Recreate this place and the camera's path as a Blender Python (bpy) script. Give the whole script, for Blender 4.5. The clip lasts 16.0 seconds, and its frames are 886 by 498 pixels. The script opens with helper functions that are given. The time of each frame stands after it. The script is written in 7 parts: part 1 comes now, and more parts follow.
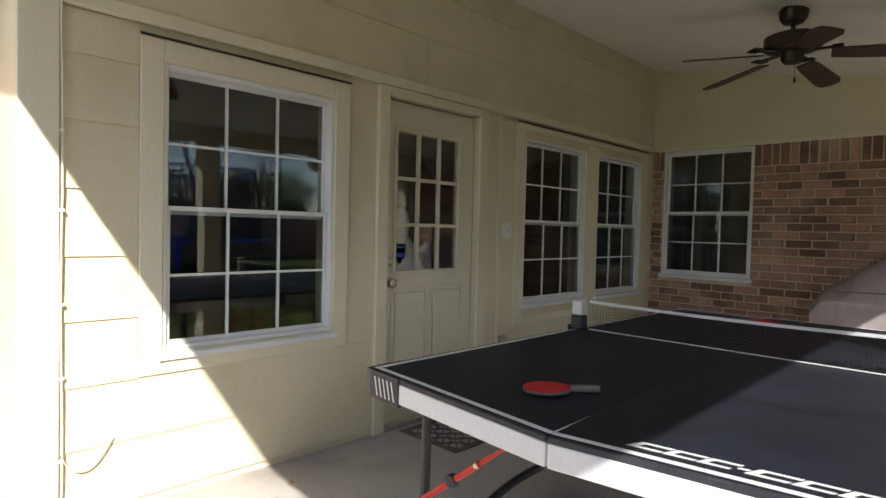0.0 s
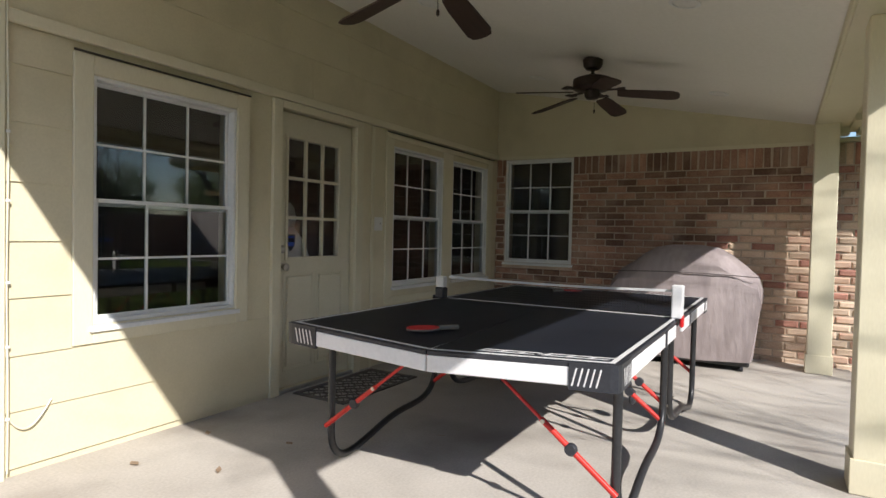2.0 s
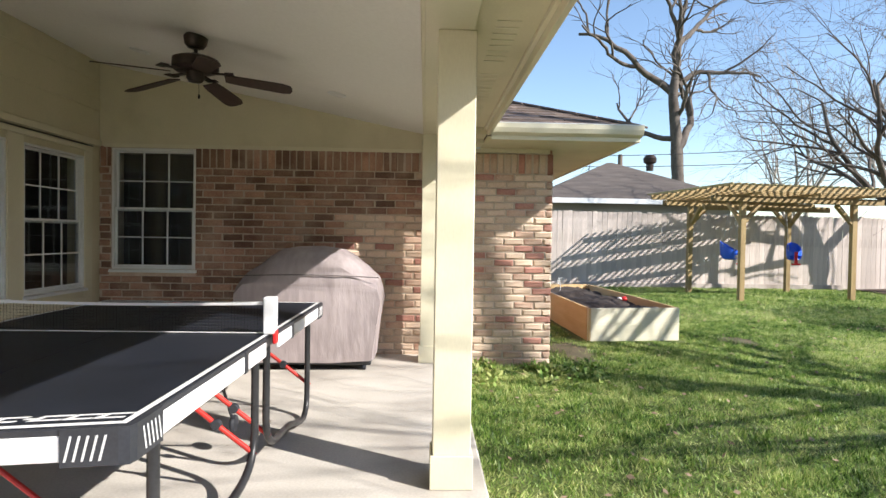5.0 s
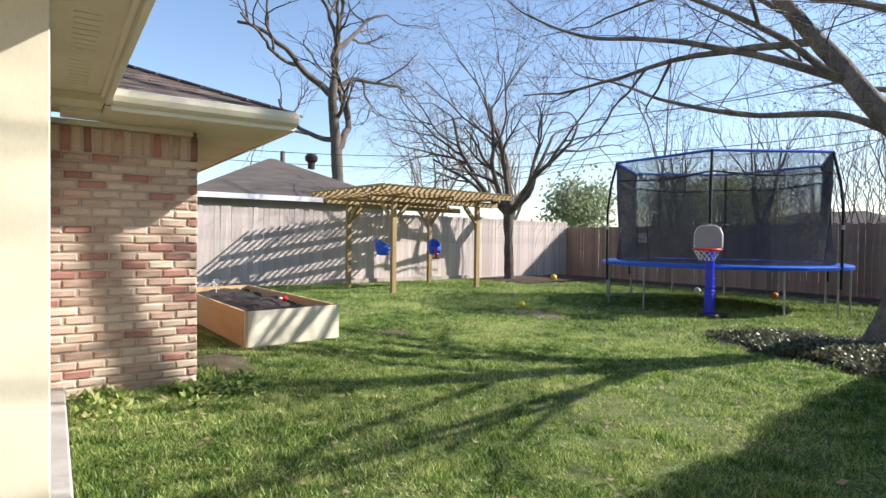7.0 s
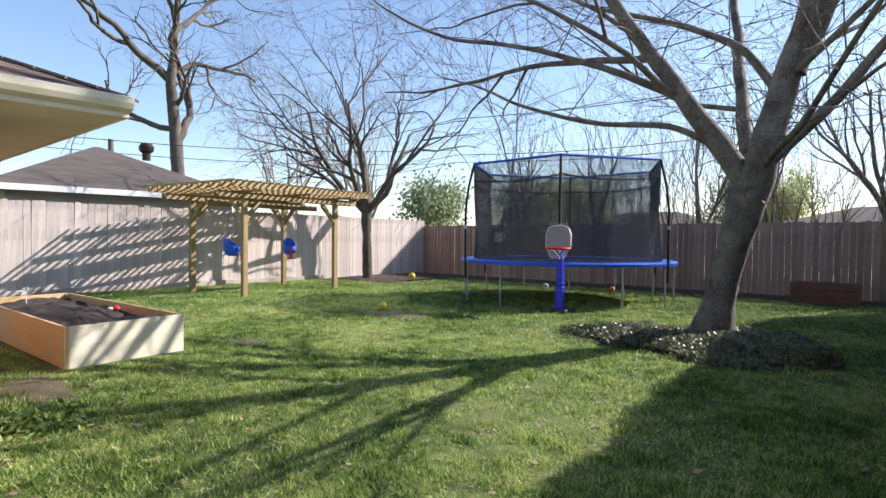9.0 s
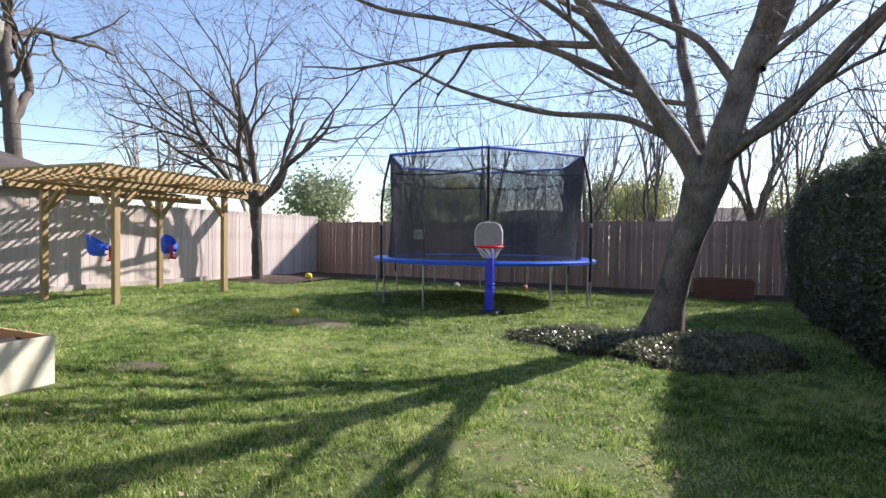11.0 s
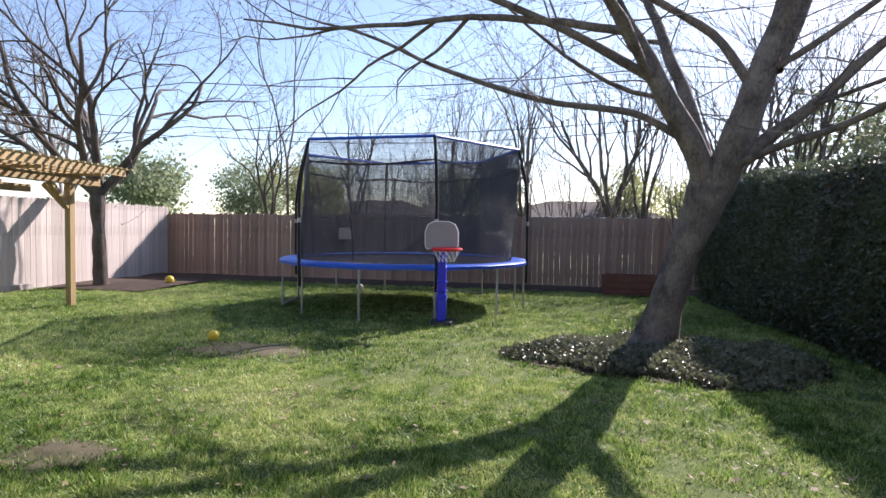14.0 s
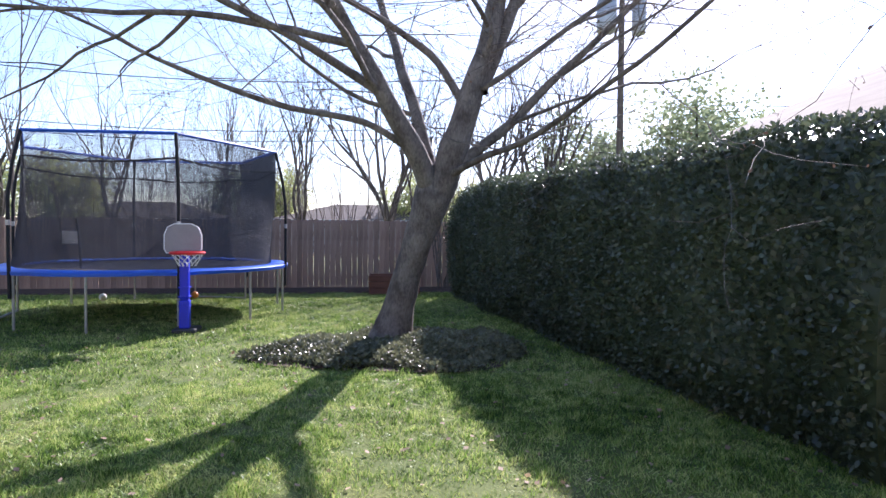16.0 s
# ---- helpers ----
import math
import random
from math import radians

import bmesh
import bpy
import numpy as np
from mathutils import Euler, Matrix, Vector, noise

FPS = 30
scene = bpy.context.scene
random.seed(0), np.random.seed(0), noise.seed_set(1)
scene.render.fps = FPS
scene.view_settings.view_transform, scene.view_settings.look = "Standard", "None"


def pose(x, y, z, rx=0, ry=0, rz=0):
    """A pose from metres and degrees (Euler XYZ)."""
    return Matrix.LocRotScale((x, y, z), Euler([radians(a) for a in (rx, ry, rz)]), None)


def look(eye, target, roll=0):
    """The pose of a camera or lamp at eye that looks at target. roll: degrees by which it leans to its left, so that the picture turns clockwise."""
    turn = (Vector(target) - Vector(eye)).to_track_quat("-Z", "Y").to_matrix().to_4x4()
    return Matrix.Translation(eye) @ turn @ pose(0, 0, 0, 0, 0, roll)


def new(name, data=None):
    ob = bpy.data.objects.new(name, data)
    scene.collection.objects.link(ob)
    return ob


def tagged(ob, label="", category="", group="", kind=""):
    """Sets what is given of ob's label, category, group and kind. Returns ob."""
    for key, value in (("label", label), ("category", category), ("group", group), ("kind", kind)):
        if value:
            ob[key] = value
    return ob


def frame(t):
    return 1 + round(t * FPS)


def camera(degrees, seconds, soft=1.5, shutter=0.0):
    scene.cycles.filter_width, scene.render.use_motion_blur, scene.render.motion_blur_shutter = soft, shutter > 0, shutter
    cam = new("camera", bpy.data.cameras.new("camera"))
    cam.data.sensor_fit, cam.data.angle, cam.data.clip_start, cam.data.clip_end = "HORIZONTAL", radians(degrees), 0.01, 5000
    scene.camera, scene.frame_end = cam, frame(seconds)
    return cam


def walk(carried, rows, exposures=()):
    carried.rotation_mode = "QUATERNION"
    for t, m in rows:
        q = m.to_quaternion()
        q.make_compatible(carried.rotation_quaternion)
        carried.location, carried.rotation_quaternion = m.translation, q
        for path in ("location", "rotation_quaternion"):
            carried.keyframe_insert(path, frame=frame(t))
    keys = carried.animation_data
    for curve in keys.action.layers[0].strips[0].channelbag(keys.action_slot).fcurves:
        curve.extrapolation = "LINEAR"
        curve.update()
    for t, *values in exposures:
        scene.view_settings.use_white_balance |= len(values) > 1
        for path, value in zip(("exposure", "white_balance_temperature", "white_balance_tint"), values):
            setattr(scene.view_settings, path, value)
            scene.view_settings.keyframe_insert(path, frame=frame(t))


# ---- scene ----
cam = camera(75.0, 16.0)
PATH = [
    (0, (-0.29, 0.205, 1.264), (1.135, 1.607, 1.199), 1.4),
    (0.5, (-0.511, 0.031, 1.246), (0.971, 1.373, 1.185), 1.4),
    (1, (-0.764, -0.07, 1.207), (0.818, 1.154, 1.154), 1.3),
    (1.5, (-0.931, -0.121, 1.2), (0.734, 0.986, 1.149), 1.3),
    (2, (-1.003, -0.168, 1.2), (0.724, 0.84, 1.147), 1.3),
    (2.5, (-1.019, -0.193, 1.209), (0.762, 0.715, 1.153), 1.3),
    (3, (-0.995, -0.212, 1.225), (0.837, 0.589, 1.17), 1.3),
    (3.5, (-0.936, -0.238, 1.232), (0.952, 0.419, 1.182), 1.2),
    (4, (-0.809, -0.279, 1.239), (1.132, 0.202, 1.19), 1.0),
    (4.5, (-0.62, -0.386, 1.259), (1.366, -0.156, 1.214), 0.9),
    (5, (-0.48, -0.449, 1.255), (1.519, -0.511, 1.213), 0.9),
    (5.2, (-0.427, -0.463, 1.25), (1.563, -0.659, 1.212), 0.8),
    (5.7, (-0.27, -0.40, 1.25), (1.64, -0.99, 1.212), 0.8),
    (6.2, (-0.12, -0.44, 1.247), (1.70, -1.27, 1.211), 0.7),
    (6.8, (-0.03, -0.62, 1.245), (1.66, -1.69, 1.211), 0.7),
    (7.3, (-0.009, -0.758, 1.245), (1.601, -1.943, 1.211), 0.6),
    (7.5, (-0.003, -0.755, 1.248), (1.569, -1.991, 1.214), 0.7),
    (8, (0.029, -0.772, 1.259), (1.508, -2.118, 1.227), 0.6),
    (8.5, (0.09, -0.764, 1.286), (1.487, -2.194, 1.25), 0.7),
    (9, (0.248, -0.768, 1.296), (1.575, -2.264, 1.257), 0.5),
    (9.5, (0.485, -0.731, 1.298), (1.736, -2.291, 1.26), 0.6),
    (10, (0.81, -0.771, 1.292), (1.963, -2.404, 1.253), 0.7),
    (12.3, (2.656, -1.345, 1.336), (3.436, -3.186, 1.272), 0.8),
    (12.5, (2.826, -1.357, 1.355), (3.576, -3.21, 1.287), 0.9),
    (13, (3.303, -1.421, 1.418), (3.947, -3.313, 1.341), 1.0),
    (13.5, (3.746, -1.553, 1.464), (4.281, -3.479, 1.385), 0.9),
    (14, (4.011, -1.489, 1.46), (4.41, -3.447, 1.383), 0.8),
    (14.5, (4.01, -1.39, 1.441), (4.245, -3.375, 1.37), 0.5),
    (15, (3.831, -1.395, 1.444), (3.913, -3.392, 1.373), 0.1),
    (15.5, (3.532, -1.361, 1.441), (3.45, -3.359, 1.378), 0.5),
    (16, (3.243, -1.281, 1.45), (2.956, -3.259, 1.392), 0.5),
]
walk(cam, [(t, look(eye, target, roll)) for t, eye, target, roll in PATH],
     exposures=[(0.0, 0.95, 6400, 11), (0.5, 0.75, 6400, 11), (1.0, 0.56, 6400, 11), (2.0, 0.54, 6400, 11), (3.5, 1.06, 6500, 10), (5.0, 1.06, 6500, 10), (7.5, 0.93, 6480, 14), (9.0, 0.95, 6450, 15), (12.5, 1.02, 6450, 20), (14.5, 1.0, 6450, 22), (15.5, 1.05, 6300, 24), (16.0, 1.4, 6050, 25)])

# ---- world, sun and exposure ----
SUN_WAY = Vector((-0.60, -1.0, 0.785)).normalized()          # towards the sun
world = bpy.data.worlds.new("sky")
scene.world = world
world.use_nodes = True
wn = world.node_tree.nodes
sky = wn.new("ShaderNodeTexSky")
sky.sky_type = "NISHITA"
sky.sun_disc = False
sky.sun_elevation = math.asin(SUN_WAY.z)
sky.sun_rotation = math.atan2(SUN_WAY.x, SUN_WAY.y)
sky.air_density, sky.dust_density, sky.ozone_density = 1.0, 0.4, 2.0
wn["Background"].inputs["Strength"].default_value = 0.12
world.node_tree.links.new(sky.outputs["Color"], wn["Background"].inputs["Color"])
sun = new("sun", bpy.data.lights.new("sun", "SUN"))
sun.data.energy, sun.data.angle, sun.data.color = 5.0, radians(0.55), (1.0, 0.955, 0.90)
sun.matrix_world = look(SUN_WAY * 40, (0, 0, 0))


# ---- materials ----
def links(nt, *pairs):
    for a, b in pairs:
        nt.links.new(a, b)


def material(name, low, high, rough=0.6, scale=6.0, fine=60.0, bump=0.1, metal=0.0, stretch=(1, 1, 1), random_tone=0.0, island=False, spec=0.4, stain=None, stain_amount=0.0, stain_scale=1.2, bump_dist=0.004):
    """Two-scale noise between two colours, with bump, optional per-object or per-piece tone and soft stains."""
    m = bpy.data.materials.new(name)
    m.use_nodes = True
    nt, n = m.node_tree, m.node_tree.nodes
    bsdf = n["Principled BSDF"]
    bsdf.inputs["Roughness"].default_value, bsdf.inputs["Metallic"].default_value = rough, metal
    bsdf.inputs["Specular IOR Level"].default_value = spec
    tc, mp = n.new("ShaderNodeTexCoord"), n.new("ShaderNodeMapping")
    mp.inputs["Scale"].default_value = stretch
    a, b = n.new("ShaderNodeTexNoise"), n.new("ShaderNodeTexNoise")
    a.inputs["Scale"].default_value, b.inputs["Scale"].default_value = scale, fine
    a.inputs["Detail"].default_value, b.inputs["Detail"].default_value = 5, 4
    mix = n.new("ShaderNodeMath")
    mix.operation = "MULTIPLY_ADD"
    mix.inputs[1].default_value = 0.45
    half = n.new("ShaderNodeMath")
    half.operation = "MULTIPLY"
    half.inputs[1].default_value = 0.55
    ramp = n.new("ShaderNodeValToRGB")
    ramp.color_ramp.elements[0].position, ramp.color_ramp.elements[1].position = 0.32, 0.68
    ramp.color_ramp.elements[0].color, ramp.color_ramp.elements[1].color = (*low, 1), (*high, 1)
    links(nt, (tc.outputs["Object"], mp.inputs["Vector"]), (mp.outputs["Vector"], a.inputs["Vector"]), (mp.outputs["Vector"], b.inputs["Vector"]),
          (a.outputs["Fac"], half.inputs[0]), (b.outputs["Fac"], mix.inputs[0]), (half.outputs[0], mix.inputs[2]), (mix.outputs[0], ramp.inputs["Fac"]))
    colour = ramp.outputs["Color"]
    if random_tone:
        if island:
            src = n.new("ShaderNodeNewGeometry").outputs["Random Per Island"]
        else:
            src = n.new("ShaderNodeObjectInfo").outputs["Random"]
        span = n.new("ShaderNodeMapRange")
        span.inputs["To Min"].default_value, span.inputs["To Max"].default_value = 1 - random_tone, 1 + random_tone
        tone = n.new("ShaderNodeMix")
        tone.data_type, tone.blend_type = "RGBA", "MULTIPLY"
        tone.inputs["Factor"].default_value = 1
        links(nt, (src, span.inputs["Value"]), (colour, tone.inputs["A"]), (span.outputs["Result"], tone.inputs["B"]))
        colour = tone.outputs["Result"]
    if stain:
        c = n.new("ShaderNodeTexNoise")
        c.inputs["Scale"].default_value, c.inputs["Detail"].default_value = stain_scale, 6
        lim = n.new("ShaderNodeMapRange")
        lim.inputs["From Min"].default_value, lim.inputs["From Max"].default_value = 0.5, 0.72
        lim.inputs["To Max"].default_value = stain_amount
        over = n.new("ShaderNodeMix")
        over.data_type = "RGBA"
        over.inputs["B"].default_value = (*stain, 1)
        links(nt, (tc.outputs["Object"], c.inputs["Vector"]), (c.outputs["Fac"], lim.inputs["Value"]), (lim.outputs["Result"], over.inputs["Factor"]), (colour, over.inputs["A"]))
        colour = over.outputs["Result"]
    nt.links.new(colour, bsdf.inputs["Base Color"])
    if bump:
        bp = n.new("ShaderNodeBump")
        bp.inputs["Strength"].default_value, bp.inputs["Distance"].default_value = bump, bump_dist
        links(nt, (mix.outputs[0], bp.inputs["Height"]), (bp.outputs["Normal"], bsdf.inputs["Normal"]))
    return m


def leafy(name, low, high, rough=0.5, through_light=0.35, spec=0.4, clump=0.0):
    """Thin leaves and grass: tone by piece, with light shining through."""
    m = bpy.data.materials.new(name)
    m.use_nodes = True
    nt, n = m.node_tree, m.node_tree.nodes
    bsdf, out = n["Principled BSDF"], n["Material Output"]
    bsdf.inputs["Roughness"].default_value, bsdf.inputs["Specular IOR Level"].default_value = rough, spec
    geo, ramp = n.new("ShaderNodeNewGeometry"), n.new("ShaderNodeValToRGB")
    tc, noi = n.new("ShaderNodeTexCoord"), n.new("ShaderNodeTexNoise")
    noi.inputs["Scale"].default_value, noi.inputs["Detail"].default_value = 0.55, 4
    add = n.new("ShaderNodeMath")
    add.operation = "MULTIPLY_ADD"
    add.inputs[1].default_value = 0.5
    off = n.new("ShaderNodeMath")
    off.operation = "MULTIPLY_ADD"
    off.inputs[1].default_value, off.inputs[2].default_value = 2.0, -0.75
    ramp.color_ramp.elements[0].color, ramp.color_ramp.elements[1].color = (*low, 1), (*high, 1)
    base_noise = noi.outputs["Fac"]
    if clump:
        tuft, both = n.new("ShaderNodeTexNoise"), n.new("ShaderNodeMix")
        tuft.inputs["Scale"].default_value, tuft.inputs["Detail"].default_value = clump, 3
        both.inputs["Factor"].default_value = 0.5
        links(nt, (tc.outputs["Object"], tuft.inputs["Vector"]), (base_noise, both.inputs["A"]), (tuft.outputs["Fac"], both.inputs["B"]))
        base_noise = both.outputs["Result"]
        off.inputs[1].default_value, off.inputs[2].default_value = 3.2, -1.4
    tr, mixs = n.new("ShaderNodeBsdfTranslucent"), n.new("ShaderNodeMixShader")
    mixs.inputs["Fac"].default_value = through_light
    links(nt, (tc.outputs["Object"], noi.inputs["Vector"]), (base_noise, off.inputs[0]), (geo.outputs["Random Per Island"], add.inputs[0]), (off.outputs[0], add.inputs[2]),
          (add.outputs[0], ramp.inputs["Fac"]), (ramp.outputs["Color"], bsdf.inputs["Base Color"]), (ramp.outputs["Color"], tr.inputs["Color"]),
          (bsdf.outputs[0], mixs.inputs[1]), (tr.outputs[0], mixs.inputs[2]), (mixs.outputs[0], out.inputs["Surface"]))
    return m


def glass_material(name, tint=(0.9, 0.95, 0.95)):
    m = bpy.data.materials.new(name)
    m.use_nodes = True
    b = m.node_tree.nodes["Principled BSDF"]
    b.inputs["Base Color"].default_value = (*tint, 1)
    b.inputs["Transmission Weight"].default_value, b.inputs["Roughness"].default_value, b.inputs["IOR"].default_value = 1.0, 0.0, 1.5
    return m


CREAM = material("cream_house_paint", (0.60, 0.542, 0.375), (0.69, 0.625, 0.445), 0.55, 1.6, 90, 0.10, stain=(0.42, 0.37, 0.24), stain_amount=0.35, stain_scale=2.2)
CREAM_TRIM = material("cream_trim_paint", (0.65, 0.60, 0.44), (0.73, 0.68, 0.51), 0.5, 2.4, 120, 0.08, stretch=(1, 1, 0.3), stain=(0.45, 0.40, 0.27), stain_amount=0.3)
JOINT = material("shadowed_paint_joint", (0.44, 0.40, 0.28), (0.52, 0.48, 0.34), 0.6, 2, 60, 0.05)
CEILING = material("ceiling_paint", (0.74, 0.72, 0.66), (0.82, 0.80, 0.74), 0.75, 0.8, 40, 0.05, stain=(0.5, 0.47, 0.40), stain_amount=0.4, stain_scale=0.5)
WHITE_FRAME = material("white_window_vinyl", (0.66, 0.67, 0.66), (0.78, 0.78, 0.76), 0.4, 3, 60, 0.03)
DOOR_PAINT = material("cream_door_paint", (0.60, 0.56, 0.42), (0.67, 0.63, 0.49), 0.45, 2, 80, 0.06)
CONCRETE = material("patio_concrete", (0.40, 0.365, 0.32), (0.55, 0.51, 0.455), 0.85, 1.3, 70, 0.25, stain=(0.24, 0.21, 0.18), stain_amount=0.75, stain_scale=1.1)
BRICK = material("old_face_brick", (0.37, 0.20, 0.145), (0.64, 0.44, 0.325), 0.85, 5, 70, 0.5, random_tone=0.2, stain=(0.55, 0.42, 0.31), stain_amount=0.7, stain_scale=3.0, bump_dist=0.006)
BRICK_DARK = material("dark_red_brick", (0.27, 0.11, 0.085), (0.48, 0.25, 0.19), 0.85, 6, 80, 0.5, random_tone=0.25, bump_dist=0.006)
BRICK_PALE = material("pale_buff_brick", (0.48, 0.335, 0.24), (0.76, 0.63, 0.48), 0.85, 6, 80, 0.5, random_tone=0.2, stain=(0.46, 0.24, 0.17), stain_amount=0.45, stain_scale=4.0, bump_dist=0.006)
# joined bricks: base colour darkened to hold the shade under the porch
BRICK_SHADE_TONE = material("face_brick_joined", (0.18, 0.083, 0.058), (0.40, 0.245, 0.17), 0.85, 4, 70, 0.6, random_tone=0.5, island=True, stain=(0.44, 0.34, 0.26), stain_amount=0.6, stain_scale=3.0)
MORTAR = material("mortar", (0.42, 0.33, 0.255), (0.56, 0.47, 0.375), 0.95, 12, 120, 0.4)
SHINGLE = material("brown_shingle", (0.10, 0.07, 0.055), (0.20, 0.15, 0.12), 0.95, 3, 160, 0.5, random_tone=0.3, island=True)
GUTTER = material("cream_gutter_metal", (0.62, 0.57, 0.42), (0.72, 0.67, 0.52), 0.4, 3, 60, 0.04, stain=(0.4, 0.36, 0.27), stain_amount=0.3)
FAN_WOOD = material("dark_walnut_fan_blade", (0.035, 0.022, 0.017), (0.07, 0.045, 0.033), 0.5, 3, 60, 0.08, stretch=(1, 8, 1))
FAN_METAL = material("dark_bronze", (0.035, 0.026, 0.022), (0.06, 0.045, 0.038), 0.4, 12, 60, 0.03, metal=0.6)
TABLE_TOP = material("table_tennis_black", (0.011, 0.013, 0.019), (0.019, 0.022, 0.031), 0.45, 3, 120, 0.03, spec=0.18, stain=(0.024, 0.024, 0.028), stain_amount=0.25, stain_scale=2.5)
WHITE_LINE = material("white_line_paint", (0.66, 0.66, 0.66), (0.76, 0.76, 0.76), 0.5, 8, 60, 0.02)
APRON = material("white_painted_steel", (0.70, 0.70, 0.71), (0.80, 0.80, 0.81), 0.35, 3, 60, 0.02)
DARK_PLASTIC = material("dark_grey_plastic", (0.022, 0.024, 0.03), (0.04, 0.042, 0.05), 0.45, 10, 90, 0.05)
BLACK_STEEL = material("black_painted_steel", (0.016, 0.016, 0.018), (0.032, 0.032, 0.034), 0.35, 8, 70, 0.04, spec=0.5)
RED_STEEL = material("red_painted_steel", (0.50, 0.022, 0.018), (0.62, 0.04, 0.028), 0.35, 8, 70, 0.03)
RED_RUBBER = material("red_paddle_rubber", (0.42, 0.012, 0.018), (0.55, 0.028, 0.03), 0.6, 12, 90, 0.05)
GREY_WOOD = material("grey_paddle_handle", (0.11, 0.10, 0.09), (0.2, 0.18, 0.15), 0.5, 8, 60, 0.05)
COVER = material("grey_brown_cover_cloth", (0.27, 0.225, 0.225), (0.41, 0.35, 0.345), 0.75, 3.0, 11, 0.45, stretch=(1.6, 1.6, 0.4), stain=(0.21, 0.17, 0.17), stain_amount=0.5, stain_scale=2.0, bump_dist=0.035)
COVER_SEAM = material("cover_binding", (0.10, 0.085, 0.08), (0.15, 0.125, 0.12), 0.8, 8, 90, 0.2)
CHROME = material("brushed_nickel", (0.5, 0.47, 0.42), (0.62, 0.58, 0.52), 0.28, 10, 60, 0.02, metal=1.0)
SWITCH = material("white_plastic", (0.68, 0.67, 0.64), (0.76, 0.75, 0.72), 0.4, 6, 60, 0.02)
MAT_FIBRE = material("doormat_rubber", (0.10, 0.085, 0.072), (0.17, 0.15, 0.13), 0.9, 10, 150, 0.5)
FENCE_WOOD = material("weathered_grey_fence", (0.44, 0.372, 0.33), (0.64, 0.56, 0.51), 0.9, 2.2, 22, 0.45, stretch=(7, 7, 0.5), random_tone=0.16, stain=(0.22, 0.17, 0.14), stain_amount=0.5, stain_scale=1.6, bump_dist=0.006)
# backlit fence: its shade is put in as a darker brown than the sunlit one
FENCE_SHADED = material("weathered_brown_fence", (0.24, 0.155, 0.118), (0.41, 0.285, 0.215), 0.9, 2.2, 22, 0.45, stretch=(7, 7, 0.5), random_tone=0.22, stain=(0.14, 0.092, 0.07), stain_amount=0.5, stain_scale=1.6, bump_dist=0.006)
PINE = material("treated_pine", (0.25, 0.17, 0.075), (0.40, 0.29, 0.14), 0.75, 2.5, 26, 0.35, stretch=(6, 6, 0.6), random_tone=0.12)
PINE_SLAT = material("treated_pine_slat", (0.32, 0.25, 0.115), (0.45, 0.36, 0.19), 0.75, 2.5, 26, 0.3, random_tone=0.12)
BED_PALE = material("pale_raw_plywood", (0.58, 0.54, 0.40), (0.68, 0.64, 0.50), 0.7, 2.0, 30, 0.2, stretch=(1, 1, 6))
BED_TAN = material("tan_raw_board", (0.50, 0.33, 0.15), (0.60, 0.43, 0.23), 0.7, 2.0, 30, 0.2, stretch=(1, 6, 6))
SOIL = material("dark_bed_soil", (0.028, 0.020, 0.015), (0.065, 0.048, 0.038), 0.95, 9, 60, 0.9, bump_dist=0.02)
MULCH = material("bark_mulch", (0.035, 0.022, 0.015), (0.10, 0.065, 0.045), 0.95, 9, 50, 0.9, bump_dist=0.02)
BARK = material("smooth_grey_bark", (0.062, 0.048, 0.039), (0.265, 0.228, 0.192), 0.85, 4.5, 40, 0.9, stretch=(1, 1, 0.45), stain=(0.035, 0.026, 0.022), stain_amount=0.9, stain_scale=3.4, bump_dist=0.02)
BARK_PALE = material("pale_grey_bark", (0.28, 0.25, 0.215), (0.46, 0.42, 0.37), 0.85, 4, 30, 0.5, stretch=(1, 1, 0.5), stain=(0.12, 0.10, 0.085), stain_amount=0.6, stain_scale=3, bump_dist=0.01)
BARK_OAK = material("grey_brown_oak_bark", (0.055, 0.043, 0.036), (0.165, 0.138, 0.115), 0.9, 4, 30, 0.6, stretch=(1, 1, 0.4), stain=(0.05, 0.038, 0.03), stain_amount=0.8, stain_scale=1.6, bump_dist=0.015)
BARK_DARK = material("dark_oak_bark", (0.045, 0.035, 0.03), (0.12, 0.10, 0.085), 0.9, 4, 30, 0.6, stretch=(1, 1, 0.4), bump_dist=0.015)
BLUE_PAD = material("blue_vinyl_pad", (0.012, 0.07, 0.42), (0.025, 0.12, 0.55), 0.4, 2.0, 40, 0.1)
BLUE_PLASTIC = material("blue_plastic", (0.012, 0.022, 0.46), (0.02, 0.035, 0.58), 0.35, 6, 60, 0.03)
SWING_BLUE = material("swing_blue_plastic", (0.015, 0.085, 0.56), (0.03, 0.13, 0.68), 0.35, 6, 60, 0.03)
RED_PLASTIC = material("red_plastic", (0.55, 0.015, 0.018), (0.66, 0.03, 0.03), 0.35, 6, 60, 0.03)
GREY_BOARD = material("grey_backboard_plastic", (0.24, 0.21, 0.22), (0.31, 0.275, 0.28), 0.5, 4, 60, 0.04)
GALV = material("galvanised_steel", (0.34, 0.34, 0.34), (0.50, 0.49, 0.47), 0.45, 12, 80, 0.05, metal=0.7)
NET_BLACK = material("black_netting", (0.012, 0.012, 0.013), (0.02, 0.02, 0.022), 0.8, 8, 60, 0.0)
NET_MESH = material("faded_black_mesh", (0.05, 0.05, 0.058), (0.085, 0.085, 0.095), 0.7, 3, 60, 0.0)
NET_WHITE = material("white_cord", (0.62, 0.62, 0.60), (0.74, 0.74, 0.72), 0.7, 8, 60, 0.0)
MAT_BLACK = material("jumping_mat", (0.012, 0.012, 0.014), (0.025, 0.025, 0.028), 0.7, 6, 120, 0.1)
